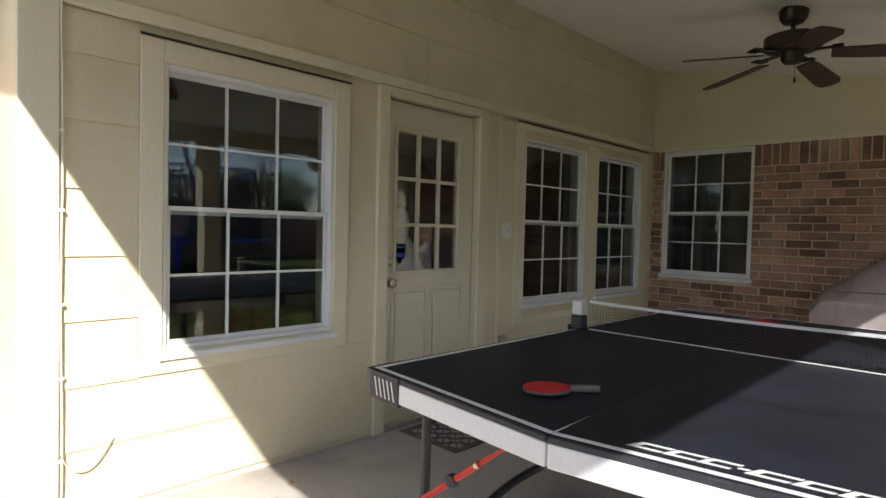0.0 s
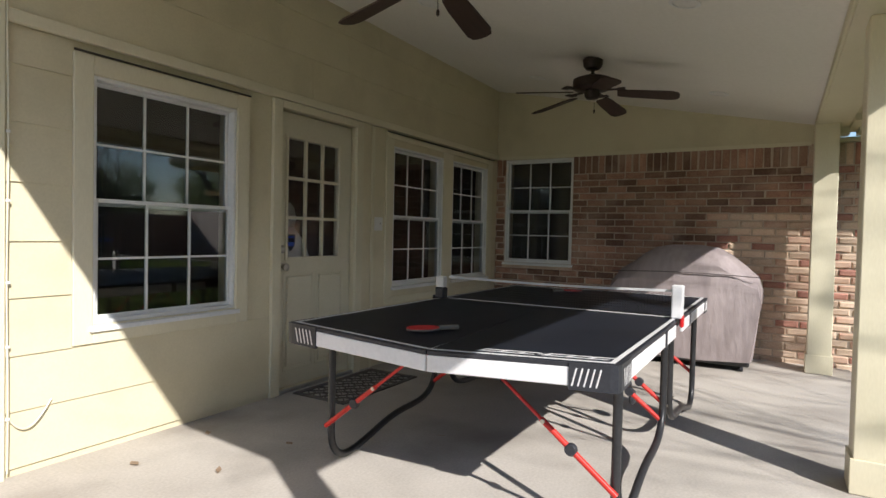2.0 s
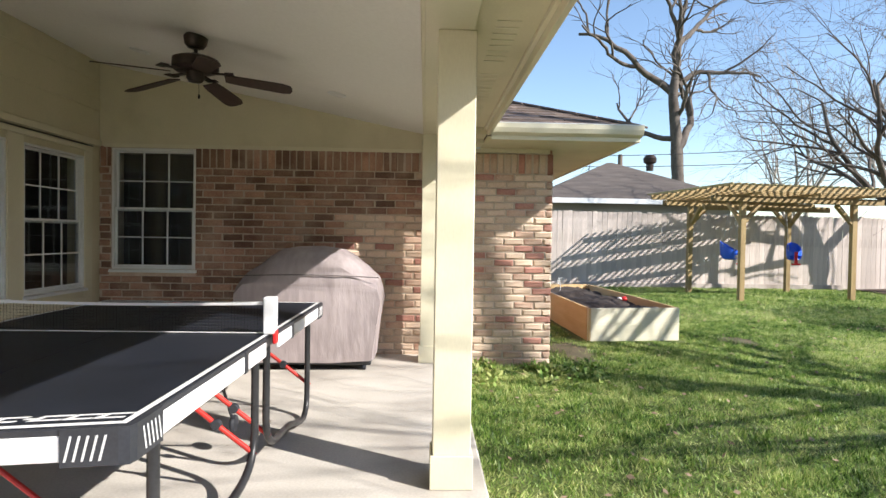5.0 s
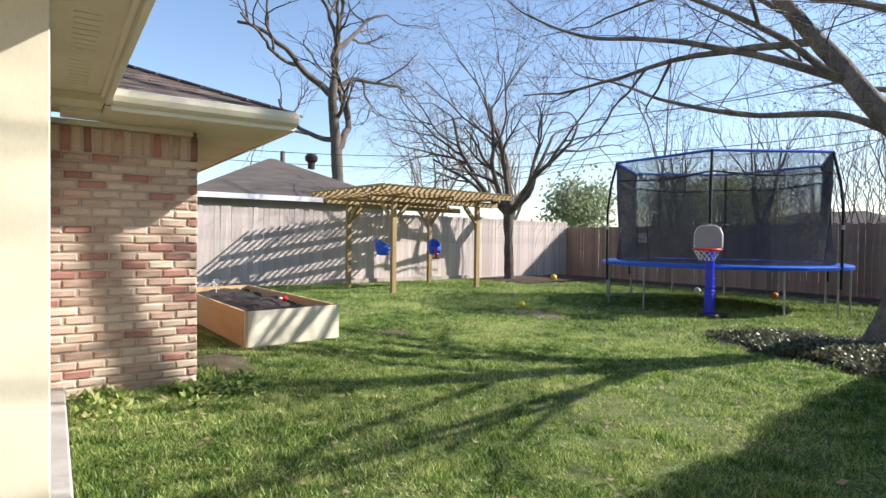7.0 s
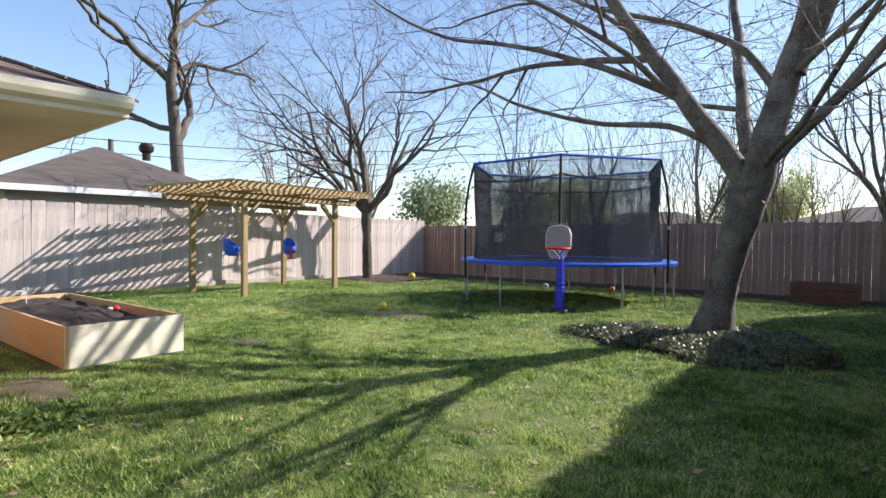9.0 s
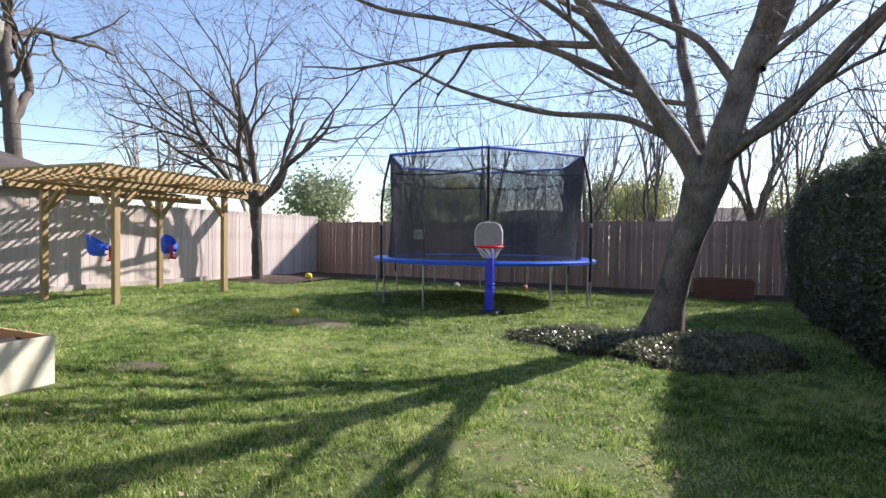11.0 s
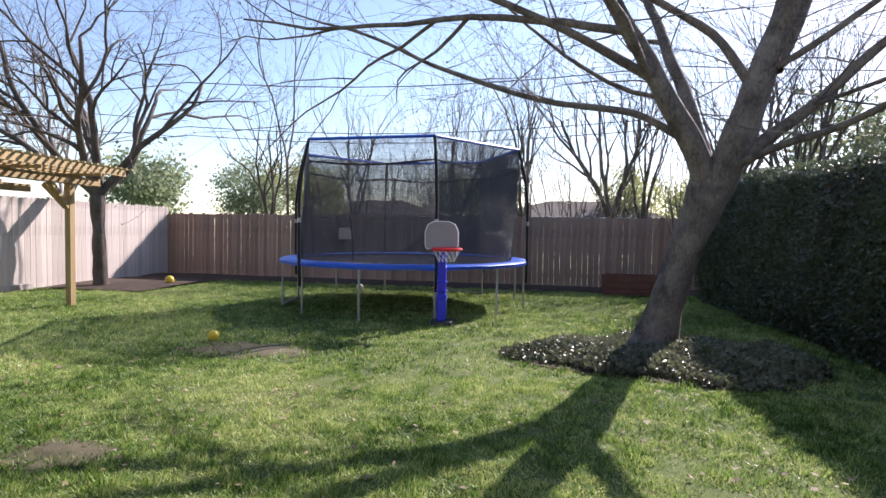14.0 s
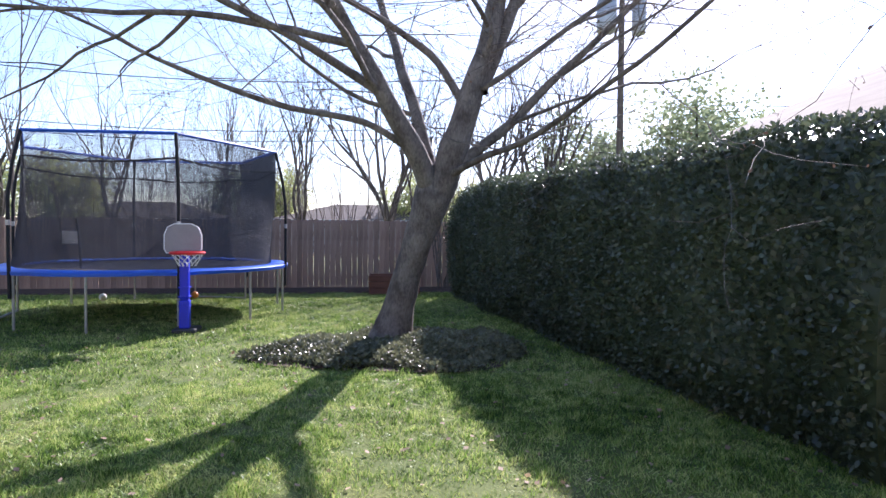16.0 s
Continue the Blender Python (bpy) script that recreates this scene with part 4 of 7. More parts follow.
    for sx in (1, -1):
        bm = bmesh.new()
        x = cx - sx * 0.098
        bm_tube(bm, [(x, 0.352, 0.672), (x, 1.79, 0.672)], 0.014, 10)
        part("leg_axle", bm, BLACK_STEEL, root, smooth=True)
        for y in (0.62, 1.52) if sx < 0 else ():
            bm = bmesh.new()
            bm_lathe(bm, [(0.02, -0.015), (0.045, -0.013), (0.05, 0.0), (0.045, 0.013), (0.02, 0.015)], sides=18, m=Matrix.Translation((cx + 0.42, y, 0.18)) @ pose(0, 0, 0, 90))
            bm_tube(bm, [(cx + 0.42, y, 0.18), (cx + 0.26, y, 0.40), (cx + 0.11, y, 0.665)], 0.009, 8)
            part("wheel", bm, DARK_PLASTIC, root, smooth=True)
    for y in (0.352, 1.79):
        bm = bmesh.new()
        bm_tube(bm, [(cx - 0.62, y, 0.695), (cx - 0.62, y, 0.735)], 0.02, 8)
        bm_tube(bm, [(cx + 0.62, y, 0.695), (cx + 0.62, y, 0.735)], 0.02, 8)
        bm_box(bm, (X0 + 0.1, y - 0.015, 0.685), (X1 - 0.1, y + 0.015, T - 0.0185), 0.003)
        part("under_rail", bm, BLACK_STEEL, root)
    return T, cx, Y0, Y1


TOP, NET_X, NY0, NY1 = table()


def net():
    root = thing("table_tennis_net", (NET_X, 1.07, TOP), "black table tennis net with white band and white clamps", "net")
    z0, z1 = TOP + 0.004, TOP + 0.145
    for y, s in ((NY0 - 0.002, -1), (NY1 - 0.02, 1)):
        bm = bmesh.new()
        base = TOP + (0.002 if s < 0 else 0.075)
        bm_box(bm, (NET_X - 0.028, y - 0.03, base), (NET_X + 0.028, y + 0.03, TOP + (0.185 if s < 0 else 0.15)), 0.008, segments=2)
        clamp = part("clamp_post", bm, APRON if s < 0 else SWITCH, root, "white plastic net clamp")
        if s > 0:
            box_part("clamp_base", (NET_X - 0.032, y - 0.034, TOP + 0.002), (NET_X + 0.032, y + 0.034, TOP + 0.0745), DARK_PLASTIC, clamp, "dark plastic clamp base", 0.008)
        bm = bmesh.new()
        e0, e1 = (NY0 - 0.036, NY0 - 0.018) if s < 0 else (NY1 + 0.018, NY1 + 0.036)
        bm_box(bm, (NET_X - 0.026, e0, TOP - 0.045), (NET_X + 0.026, e1, TOP + 0.02), 0.005)
        part("clamp_foot", bm, RED_PLASTIC if s < 0 else DARK_PLASTIC, clamp)
        if s < 0:
            box_part("clamp_button", (NET_X + 0.0225, y - 0.018, TOP + 0.10), (NET_X + 0.032, y + 0.018, TOP + 0.15), RED_PLASTIC, clamp, bevel=0.003)
    sag = lambda y: -0.012 * math.sin(math.pi * (y - NY0) / (NY1 - NY0))
    s = Soup()
    ys = np.linspace(NY0 + 0.03, NY1 - 0.08, 90)
    for y in ys:
        s.tube([Vector((NET_X, y, z0)), Vector((NET_X, y, z1 + sag(y)))], [0.0007, 0.0007], 3)
    for k in range(1, 9):
        s.tube([Vector((NET_X, y, z0 + (z1 + sag(y) - z0) * k / 9)) for y in ys[::10]] + [Vector((NET_X, ys[-1], z0 + (z1 - z0) * k / 9))], [0.0007] * 10, 3)
    ob = new("netting", s.mesh("netting", NET_BLACK))
    ob.parent, ob.location = root, -root.location
    for nm, za, zb in (("top_band", 0.0, 0.014), ("bottom_cord", -0.141, -0.137)):
        bm = bmesh.new()
        prev = None
        for y in np.linspace(NY0 + 0.03, NY1 - 0.08, 16):
            cur = [bm.verts.new((NET_X + dx, y, z1 + za + (sag(y) if za == 0 else 0) + dz)) for dx, dz in ((-0.002, 0), (0.002, 0), (0.002, zb - za), (-0.002, zb - za))]
            if prev:
                for k in range(4):
                    bm.faces.new((prev[k], prev[(k + 1) % 4], cur[(k + 1) % 4], cur[k]))
            else:
                bm.faces.new(cur[::-1])
            prev = cur
        bm.faces.new(prev)
        part(nm, bm, WHITE_LINE if za == 0 else NET_WHITE, root)


net()


def paddle(m, label):
    root = thing("table_tennis_paddle", None, label, "paddle", "table tennis paddles", m=m)
    n = 28
    outline = [(0.083 * math.cos(a) * (1.0 if math.cos(a) > 0 else 0.92), 0.076 * math.sin(a)) for a in (2 * math.pi * k / n for k in range(n))]
    for nm, z0, z1, sc, mat in (("rubber_under", 0.0005, 0.0045, 0.99, DARK_PLASTIC), ("blade", 0.0046, 0.0104, 1.0, GREY_WOOD), ("rubber", 0.0105, 0.0145, 0.985, RED_RUBBER)):
        bm = bmesh.new()
        bm_prism(bm, [(x * sc, y * sc) for x, y in outline], "z", z0, z1)
        part(nm, bm, mat, root)
    bm = bmesh.new()
    bm_box(bm, (0.078, -0.014, 0.001), (0.175, 0.014, 0.022), 0.006, segments=2)
    part("handle", bm, GREY_WOOD, root)
    bm = bmesh.new()
    for k in range(9):
        a = math.pi + (k - 4) * 0.2
        bm_box(bm, (0.0772, -0.004, 0.0048), (0.0785, 0.004, 0.0098), m=Matrix.Rotation(a + math.pi, 4, "Z"))
    part("edge_tape_bar", bm, WHITE_LINE, root)


paddle(pose(1.31, 1.285, TOP - 0.0215, -2, -1.5, -52), "red rubber table tennis paddle lying near the table end")
paddle(pose(3.45, 1.24, TOP + 0.0012, 0, 0, 140), "red rubber table tennis paddle lying beyond the net")


# ---- covered grill ----
def grill():
    root = thing("covered_grill", (5.12, 0.62, 0), "large barbecue grill under a grey brown cloth cover", "grill")
    y0, y1, x0, x1 = -0.04, 1.28, 4.82, 5.42
    bm = bmesh.new()
    # rounded shell over the hood and side shelves
    section = [(0.07, 0.08), (0.03, 0.42), (0.0, 0.74), (0.03, 0.86), (0.13, 0.955), (0.26, 1.06), (0.37, 1.125), (0.55, 1.15), (0.78, 1.145), (0.93, 1.12), (1.04, 1.05), (1.14, 0.97), (1.26, 0.89), (1.33, 0.80), (1.31, 0.45), (1.26, 0.08)]
    depths = [0.0, 0.02, 0.09, 0.2, 0.32, 0.44, 0.54, 0.585, 0.6]
    rows = []
    for d in depths:
        edge = min(d, 0.6 - d)
        rows.append([])
        for u, z in section:
            fall = 0.10 * (1 - min(edge / 0.2, 1)) ** 2 if z > 0.5 else 0.0
            flare = 0.0 if z > 0.5 else 0.015
            zz = z - fall * (1.6 if z > 0.95 else 1)
            p = Vector((x0 + d, y0 + u, zz))
            wob = 0.022 * noise.noise(Vector((p.x * 3, p.y * 5, p.z * 1.2))) + 0.012 * noise.noise(Vector((p.x * 9, p.y * 14, p.z * 2)))
            p.x += wob if d < 0.3 else -wob
            p.y += 0.6 * wob
            rows[-1].append(bm.verts.new(p))
    for a, b in zip(rows, rows[1:]):
        for k in range(len(section) - 1):
            bm.faces.new((a[k], a[k + 1], b[k + 1], b[k]))
    # front and back skirts
    for row in (rows[0], rows[-1]):
        n = len(row)
        for k in range(n // 2 - 1):
            bm.faces.new((row[k], row[k + 1], row[n - 2 - k], row[n - 1 - k]))
    bmesh.ops.recalc_face_normals(bm, faces=bm.faces[:])
    bmesh.ops.subdivide_edges(bm, edges=bm.edges[:], cuts=2, use_grid_fill=True)
    for v in bm.verts:
        p = v.co
        if p.z < 0.85:
            fold = 0.03 * math.sin(p.y * 17 + 3 * noise.noise(p * 1.5)) * (0.9 - p.z)
            v.co.x += fold if p.x < 5.1 else 0
            v.co.x += 0.02 * noise.noise(p * 5)
            v.co.z += 0.03 * noise.noise(Vector((p.y * 4, p.x * 4, 2))) * max(0.0, 0.35 - p.z) / 0.3
    part("cover", bm, COVER, root, smooth=True)
    bm = bmesh.new()
    bm_tube(bm, [(x0 - 0.016 + 0.01 * noise.noise(Vector((0, y * 6, 0))), y, 0.872 + 0.018 * math.sin((y - y0) / 1.32 * math.pi)) for y in np.linspace(y0 + 0.01, y1 - 0.01, 22)], 0.005, 6)
    part("seam", bm, COVER_SEAM, root)
    bm = bmesh.new()
    bm_box(bm, (x0 + 0.06, y0 + 0.08, 0.05), (x1 - 0.06, y1 - 0.08, 0.12), 0.01)
    part("cart_base", bm, BLACK_STEEL, root)
    for x in (x0 + 0.1, x1 - 0.1):
        for y in (y0 + 0.14, y1 - 0.14):
            bm = bmesh.new()
            bm_lathe(bm, [(0.01, -0.014), (0.035, -0.012), (0.035, 0.012), (0.01, 0.014)], sides=16, m=Matrix.Translation((x, y, 0.0355)) @ pose(0, 0, 0, 90))
            part("caster", bm, DARK_PLASTIC, root)


grill()

# ---- doormat with open tracery ----
dm = thing("doormat", (2.55, 2.62, 0), "dark scrolled rubber doormat in front of the back door", "doormat")
bm = bmesh.new()
mx0, mx1, my0, my1 = 2.08, 3.02, 2.40, 2.88
for lo, hi in (((mx0, my0, 0.001), (mx1, my0 + 0.035, 0.012)), ((mx0, my1 - 0.035, 0.001), (mx1, my1, 0.012)), ((mx0, my0 + 0.035, 0.001), (mx0 + 0.035, my1 - 0.035, 0.012)), ((mx1 - 0.035, my0 + 0.035, 0.001), (mx1, my1 - 0.035, 0.012))):
    bm_box(bm, lo, hi, 0.003)
part("border", bm, MAT_FIBRE, dm)
bm = bmesh.new()
for i in range(8):
    for j in range(4):
        c = Vector((mx0 + 0.09 + i * 0.108, my0 + 0.075 + j * 0.11, 0.006))
        bm_tube(bm, [c + Vector((0.047 * math.cos(a), 0.05 * math.sin(a), 0)) for a in (2 * math.pi * k / 12 for k in range(12))], 0.0055, 5, True)
        bm_tube(bm, [c + Vector((-0.03, -0.03, 0)), c + Vector((0.03, 0.03, 0))], 0.005, 5)
part("scrollwork", bm, MAT_FIBRE, dm)

# ---- wing roof over the brick end wall ----
EX, EY, EZ = 5.0, -2.46, 2.20                                # eave corner and soffit level
structure("wing_soffit", (EX, EY, EZ), (9.5, EY + 0.72, EZ + 0.02), CREAM, "cream soffit board under the wing eave", "soffit")
structure("wing_soffit_front", (EX, EY + 0.722, EZ), (5.70, -1.02, EZ + 0.02), CREAM, "cream soffit board under the wing eave", "soffit")
structure("wing_soffit_return", (5.30, -1.018, EZ), (5.62, -0.745, EZ + 0.30), CREAM_TRIM, "cream boxed end where wing eave meets the porch", "soffit", 0.003)
structure("beam_end_block", (5.44, -0.686, 2.201), (5.618, -0.606, 2.268), CREAM_TRIM, "cream block closing the porch beam end", "trim")
structure("wing_frieze", (WX - 0.012, -1.76, 2.155), (WX + 0.055, -0.61, EZ - 0.001), CREAM_TRIM, "cream frieze board over the brick", "trim", 0.003)
structure("wing_fascia", (EX - 0.025, EY - 0.02, EZ - 0.015), (EX - 0.001, -1.06, EZ + 0.13), CREAM_TRIM, "cream painted fascia of the wing eave", "fascia", 0.003)
structure("wing_fascia_side", (EX, EY - 0.025, EZ - 0.015), (9.5, EY - 0.001, EZ + 0.13), CREAM_TRIM, "cream painted fascia of the wing side", "fascia", 0.003)
bm = bmesh.new()
bm_prism(bm, [(EX - 0.027, EZ + 0.02), (EX - 0.085, EZ + 0.045), (EX - 0.105, EZ + 0.085), (EX - 0.11, EZ + 0.125), (EX - 0.10, EZ + 0.125), (EX - 0.095, EZ + 0.088), (EX - 0.078, EZ + 0.055), (EX - 0.027, EZ + 0.032)], "y", EY - 0.03, -1.07)
solo("rain_gutter", bm, GUTTER, "cream metal rain gutter along the wing eave", "gutter", "structure")
structure("trim_drip_edge", (EX - 0.112, EY - 0.03, EZ + 0.1265), (EX + 0.02, -1.07, EZ + 0.133), WHITE_FRAME, "white metal drip edge above the gutter", "trim")
PITCH = 0.42
rs = Soup()
rng = random.Random(4)
# hip roof: a west face rising to +x and a south face rising to +y, laid in shingle courses
for face in ("west", "south"):
    for i in range(26):
        d0, d1 = i * 0.14, i * 0.14 + 0.15
        z0, z1 = EZ + 0.135 + d0 * PITCH, EZ + 0.135 + d1 * PITCH
        lo, hi = (EY + d0 + 0.07, max(-1.07, WY + (z0 - 3.07) / 0.198)) if face == "west" else (EX + d0 + 0.07, 9.5)
        u = lo
        while u < hi:
            w = min(rng.uniform(0.12, 0.34), hi - u + 0.01)
            lift = rng.choice((0.010, 0.014, 0.018))
            base = len(rs.v)
            if face == "west":
                quad = [(EX - 0.03 + d0, u, z0), (EX - 0.03 + d0, u + w - 0.004, z0), (EX - 0.03 + d1, u + w - 0.004, z1), (EX - 0.03 + d1, u, z1)]
            else:
                quad = [(u, EY - 0.03 + d0, z0), (u + w - 0.004, EY - 0.03 + d0, z0), (u + w - 0.004, EY - 0.03 + d1, z1), (u, EY - 0.03 + d1, z1)]
            for k, (x, y, z) in enumerate(quad):
                rs.v.append(Vector((x, y, z)))
            for k, (x, y, z) in enumerate(quad):
                rs.v.append(Vector((x, y, z + (lift if k < 2 else 0.002))))
            rs.f += [tuple(base + q for q in f) for f in ((4, 5, 6, 7), (0, 1, 5, 4), (1, 2, 6, 5), (3, 0, 4, 7), (0, 3, 2, 1))]
            u += w
tagged(new("wing_roof", rs.mesh("wing_roof", SHINGLE)), "brown asphalt shingle hip roof of the wing", "roof", "", "structure")
cap = Soup()
for i in range(22):
    a = Vector((EX - 0.045 + i * 0.16, EY - 0.045 + i * 0.16, EZ + 0.136 + i * 0.16 * PITCH))
    m = Matrix.Translation(a) @ Matrix.Rotation(radians(45), 4, "Z") @ Matrix.Rotation(-math.atan(PITCH / math.sqrt(2)), 4, "Y")
    cap.box((0, -0.09, -0.014), (0.22, 0.09, 0.004), m)
tagged(new("hip_cap", cap.mesh("hip_cap", SHINGLE)), "overlapping brown shingles capping the roof hip", "roof", "", "structure")
structure("wall_wing_south", (WX + 0.06, -1.80, -0.2), (9.5, -1.745, 2.2), BRICK_SHADE_TONE, "brick side wall of the wing", "wall")
structure("wall_wing_east", (9.5, -1.8, -0.2), (9.6, 1.0, 2.2), BRICK_SHADE_TONE, "brick end wall of the wing", "wall")
structure("wall_west", (-6.0, 3.379, -0.2), (0.14, 3.6, 3.05), MORTAR, "mortar backing of the brick wall past the siding", "wall")
structure("wall_west_frieze", (-6.0, 3.355, 2.02), (0.138, 3.378, 3.05), CREAM_TRIM, "cream frieze board above the brick", "wall")
structure("wall_west_end", (-6.1, 3.4, -0.2), (-6.0, 7.6, 3.05), BRICK_SHADE_TONE, "brick end wall of the house", "wall")

# ---- raised bed ----
def raised_bed():
    root = thing("raised_garden_bed", (9.0, -3.3, GZ), "raised garden bed of pale raw boards filled with dark soil", "garden bed")
    c = [Vector((7.10, -2.63, 0)), Vector((7.30, -3.94, 0)), Vector((11.2, -3.80, 0)), Vector((11.0, -2.55, 0))]
    top = 0.335
    for i, mat in enumerate((BED_PALE, BED_TAN, BED_TAN, BED_TAN)):
        a, b = c[i], c[(i + 1) % 4]
        d = (b - a).normalized()
        n = Vector((d.y, -d.x, 0))
        if n.dot(a - (c[0] + c[2]) / 2) > 0:
            n = -n
        for z0, z1 in ((GZ - 0.06, 0.115), (0.118, top)):
            bm = bmesh.new()
            vs = [bm.verts.new((p.x, p.y, z)) for z in (z0, z1) for p in (a, b, b + n * 0.035, a + n * 0.035)]
            for f in ((0, 1, 2, 3), (4, 5, 6, 7), (0, 1, 5, 4), (1, 2, 6, 5), (2, 3, 7, 6), (3, 0, 4, 7)):
                bm.faces.new([vs[k] for k in f])
            part("side_board", bm, mat, root)
    for p in c:
        q = p.lerp((c[0] + c[2]) / 2, 0.045)
        box_part("corner_stake", (q.x - 0.04, q.y - 0.04, GZ - 0.05), (q.x + 0.04, q.y + 0.04, top - 0.01), BED_TAN, root, bevel=0.004)
    bm = bmesh.new()
    n = 40
    grid = [[None] * (n + 1) for _ in range(n + 1)]
    for i in range(n + 1):
        for j in range(n + 1):
            p = c[0].lerp(c[3], i / n).lerp(c[1].lerp(c[2], i / n), j / n).lerp((c[0] + c[2]) / 2, 0.015)
            z = 0.235 + 0.07 * noise.noise(p * 2.0) + 0.035 * noise.noise(p * 8) + 0.03 * math.sin(math.pi * j / n)
            grid[i][j] = bm.verts.new((p.x, p.y, z))
    for i in range(n):
        for j in range(n):
            bm.faces.new((grid[i][j], grid[i + 1][j], grid[i + 1][j + 1], grid[i][j + 1]))
    part("soil", bm, SOIL, root, "lumpy dark garden soil", True)


raised_bed()
pw = thing("garden_pinwheel", (10.7, -3.1, 0.28), "small white pinwheel ornament standing in the soil", "pinwheel")
bm = bmesh.new()
bm_tube(bm, [(10.7, -3.1, 0.15), (10.7, -3.1, 0.42)], 0.006, 6)
part("stick", bm, APRON, pw)
for k in range(8):
    bm = bmesh.new()
    a = 2 * math.pi * k / 8
    p, q, r = Vector((10.69, -3.1, 0.43)), Vector((10.66, -3.1 + 0.085 * math.cos(a), 0.43 + 0.085 * math.sin(a))), Vector((10.68, -3.1 + 0.07 * math.cos(a + 0.6), 0.43 + 0.07 * math.sin(a + 0.6)))
    bm.faces.new([bm.verts.new(p), bm.verts.new(q), bm.verts.new(r)])
    bmesh.ops.solidify(bm, geom=bm.faces[:], thickness=0.003)
    part("vane", bm, NET_WHITE, pw)
toy = thing("garden_toy", (8.75, -3.68, 0.25), "small red and white toy lying on the bed soil", "toy")
for dx, r, mat in ((0, 0.05, RED_PLASTIC), (0.07, 0.035, SWITCH)):
    bm = bmesh.new()
    bmesh.ops.create_icosphere(bm, subdivisions=2, radius=r)
    for v in bm.verts:
        v.co = Vector((8.75 + v.co.x * 1.2, -3.68 + dx + v.co.y, 0.30 + v.co.z * 0.8)) + 0.01 * noise.noise_vector(v.co * 20)
    part("body" if dx == 0 else "head", bm, mat, toy, smooth=True)

# ---- fences ----
def picket_meshes(high, mat, name):
    out = []
    r = random.Random(9)
    for k in range(6):
        h, w = high + r.uniform(-0.015, 0.02), 0.14
        bm = bmesh.new()
        bm_prism(bm, [(-w / 2, 0), (w / 2, 0), (w / 2, h - 0.03), (w / 2 - 0.03, h), (-w / 2 + 0.03, h), (-w / 2, h - 0.03)], "y", -0.009, 0.009)
        out.append(mesh_of(bm, name, mat))
    return out


def fence(name, a, b, high0, high1, mat, label, gap, outer):
    """A picket fence from a to b; outer: the side on which its rails lie."""
    a, b = Vector(a), Vector(b)
    d = (b - a)
    length = d.length
    d.normalize()
    n = Vector((-d.y, d.x, 0)) * outer
    root = thing(name, tuple(a), label, "fence")
    rot = math.atan2(d.y, d.x)
    meshes = picket_meshes(high0, mat, "picket")
    r = random.Random(len(name))
    count = int(length / (0.14 + gap))
    for i in range(count):
        u = (i + 0.5) * (0.14 + gap)
        f = u / length
        ob = new("picket", meshes[r.randrange(6)])
        ob.parent = root
        ob.matrix_basis = Matrix.Translation(d * u + n * r.uniform(-0.003, 0.003) + Vector((0, 0, r.uniform(-0.012, 0.012)))) @ Matrix.Rotation(rot + r.uniform(-0.03, 0.03), 4, "Z") @ Matrix.Rotation(r.uniform(-0.006, 0.006), 4, "Y") @ Matrix.Diagonal((1, 1, 1 + (high1 / high0 - 1) * f, 1))
    for z in (0.25, 1.05, 1.75):
        bm = bmesh.new()
        p, q = a + n * 0.03, b + n * 0.03
        m = Matrix.Translation(p) @ Matrix.Rotation(rot, 4, "Z")
        bm_box(bm, (0, -0.019, z), (length, 0.019, z + 0.085), m=m)
        part("rail", bm, mat, root)
    for i in range(int(length / 2.4) + 1):
        p = a + d * min(i * 2.4, length) + n * 0.10
        bm = bmesh.new()
        bm_box(bm, (p.x - 0.045, p.y - 0.045, GZ - 0.1), (p.x + 0.045, p.y + 0.045, high0 - 0.1 + GZ), 0.004)
        part("fence_post", bm, mat, root)
    return root


FX, FY = 15.95, -17.3
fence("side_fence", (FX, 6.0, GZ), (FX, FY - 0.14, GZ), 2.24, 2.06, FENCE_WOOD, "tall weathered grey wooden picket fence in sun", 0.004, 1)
fence("back_fence", (FX - 0.012, FY, GZ), (-8.0, FY, GZ), 1.86, 1.86, FENCE_SHADED, "weathered wooden picket fence, coloured darker brown for its shade", 0.007, 1)
bm = bmesh.new()
bm_box(bm, (FX - 0.06, -12.6, GZ - 0.05), (FX - 0.02, 5.0, GZ + 0.13), 0.004)
solo("fence_kickboard", bm, FENCE_WOOD, "weathered board along the foot of the grey fence", "board")

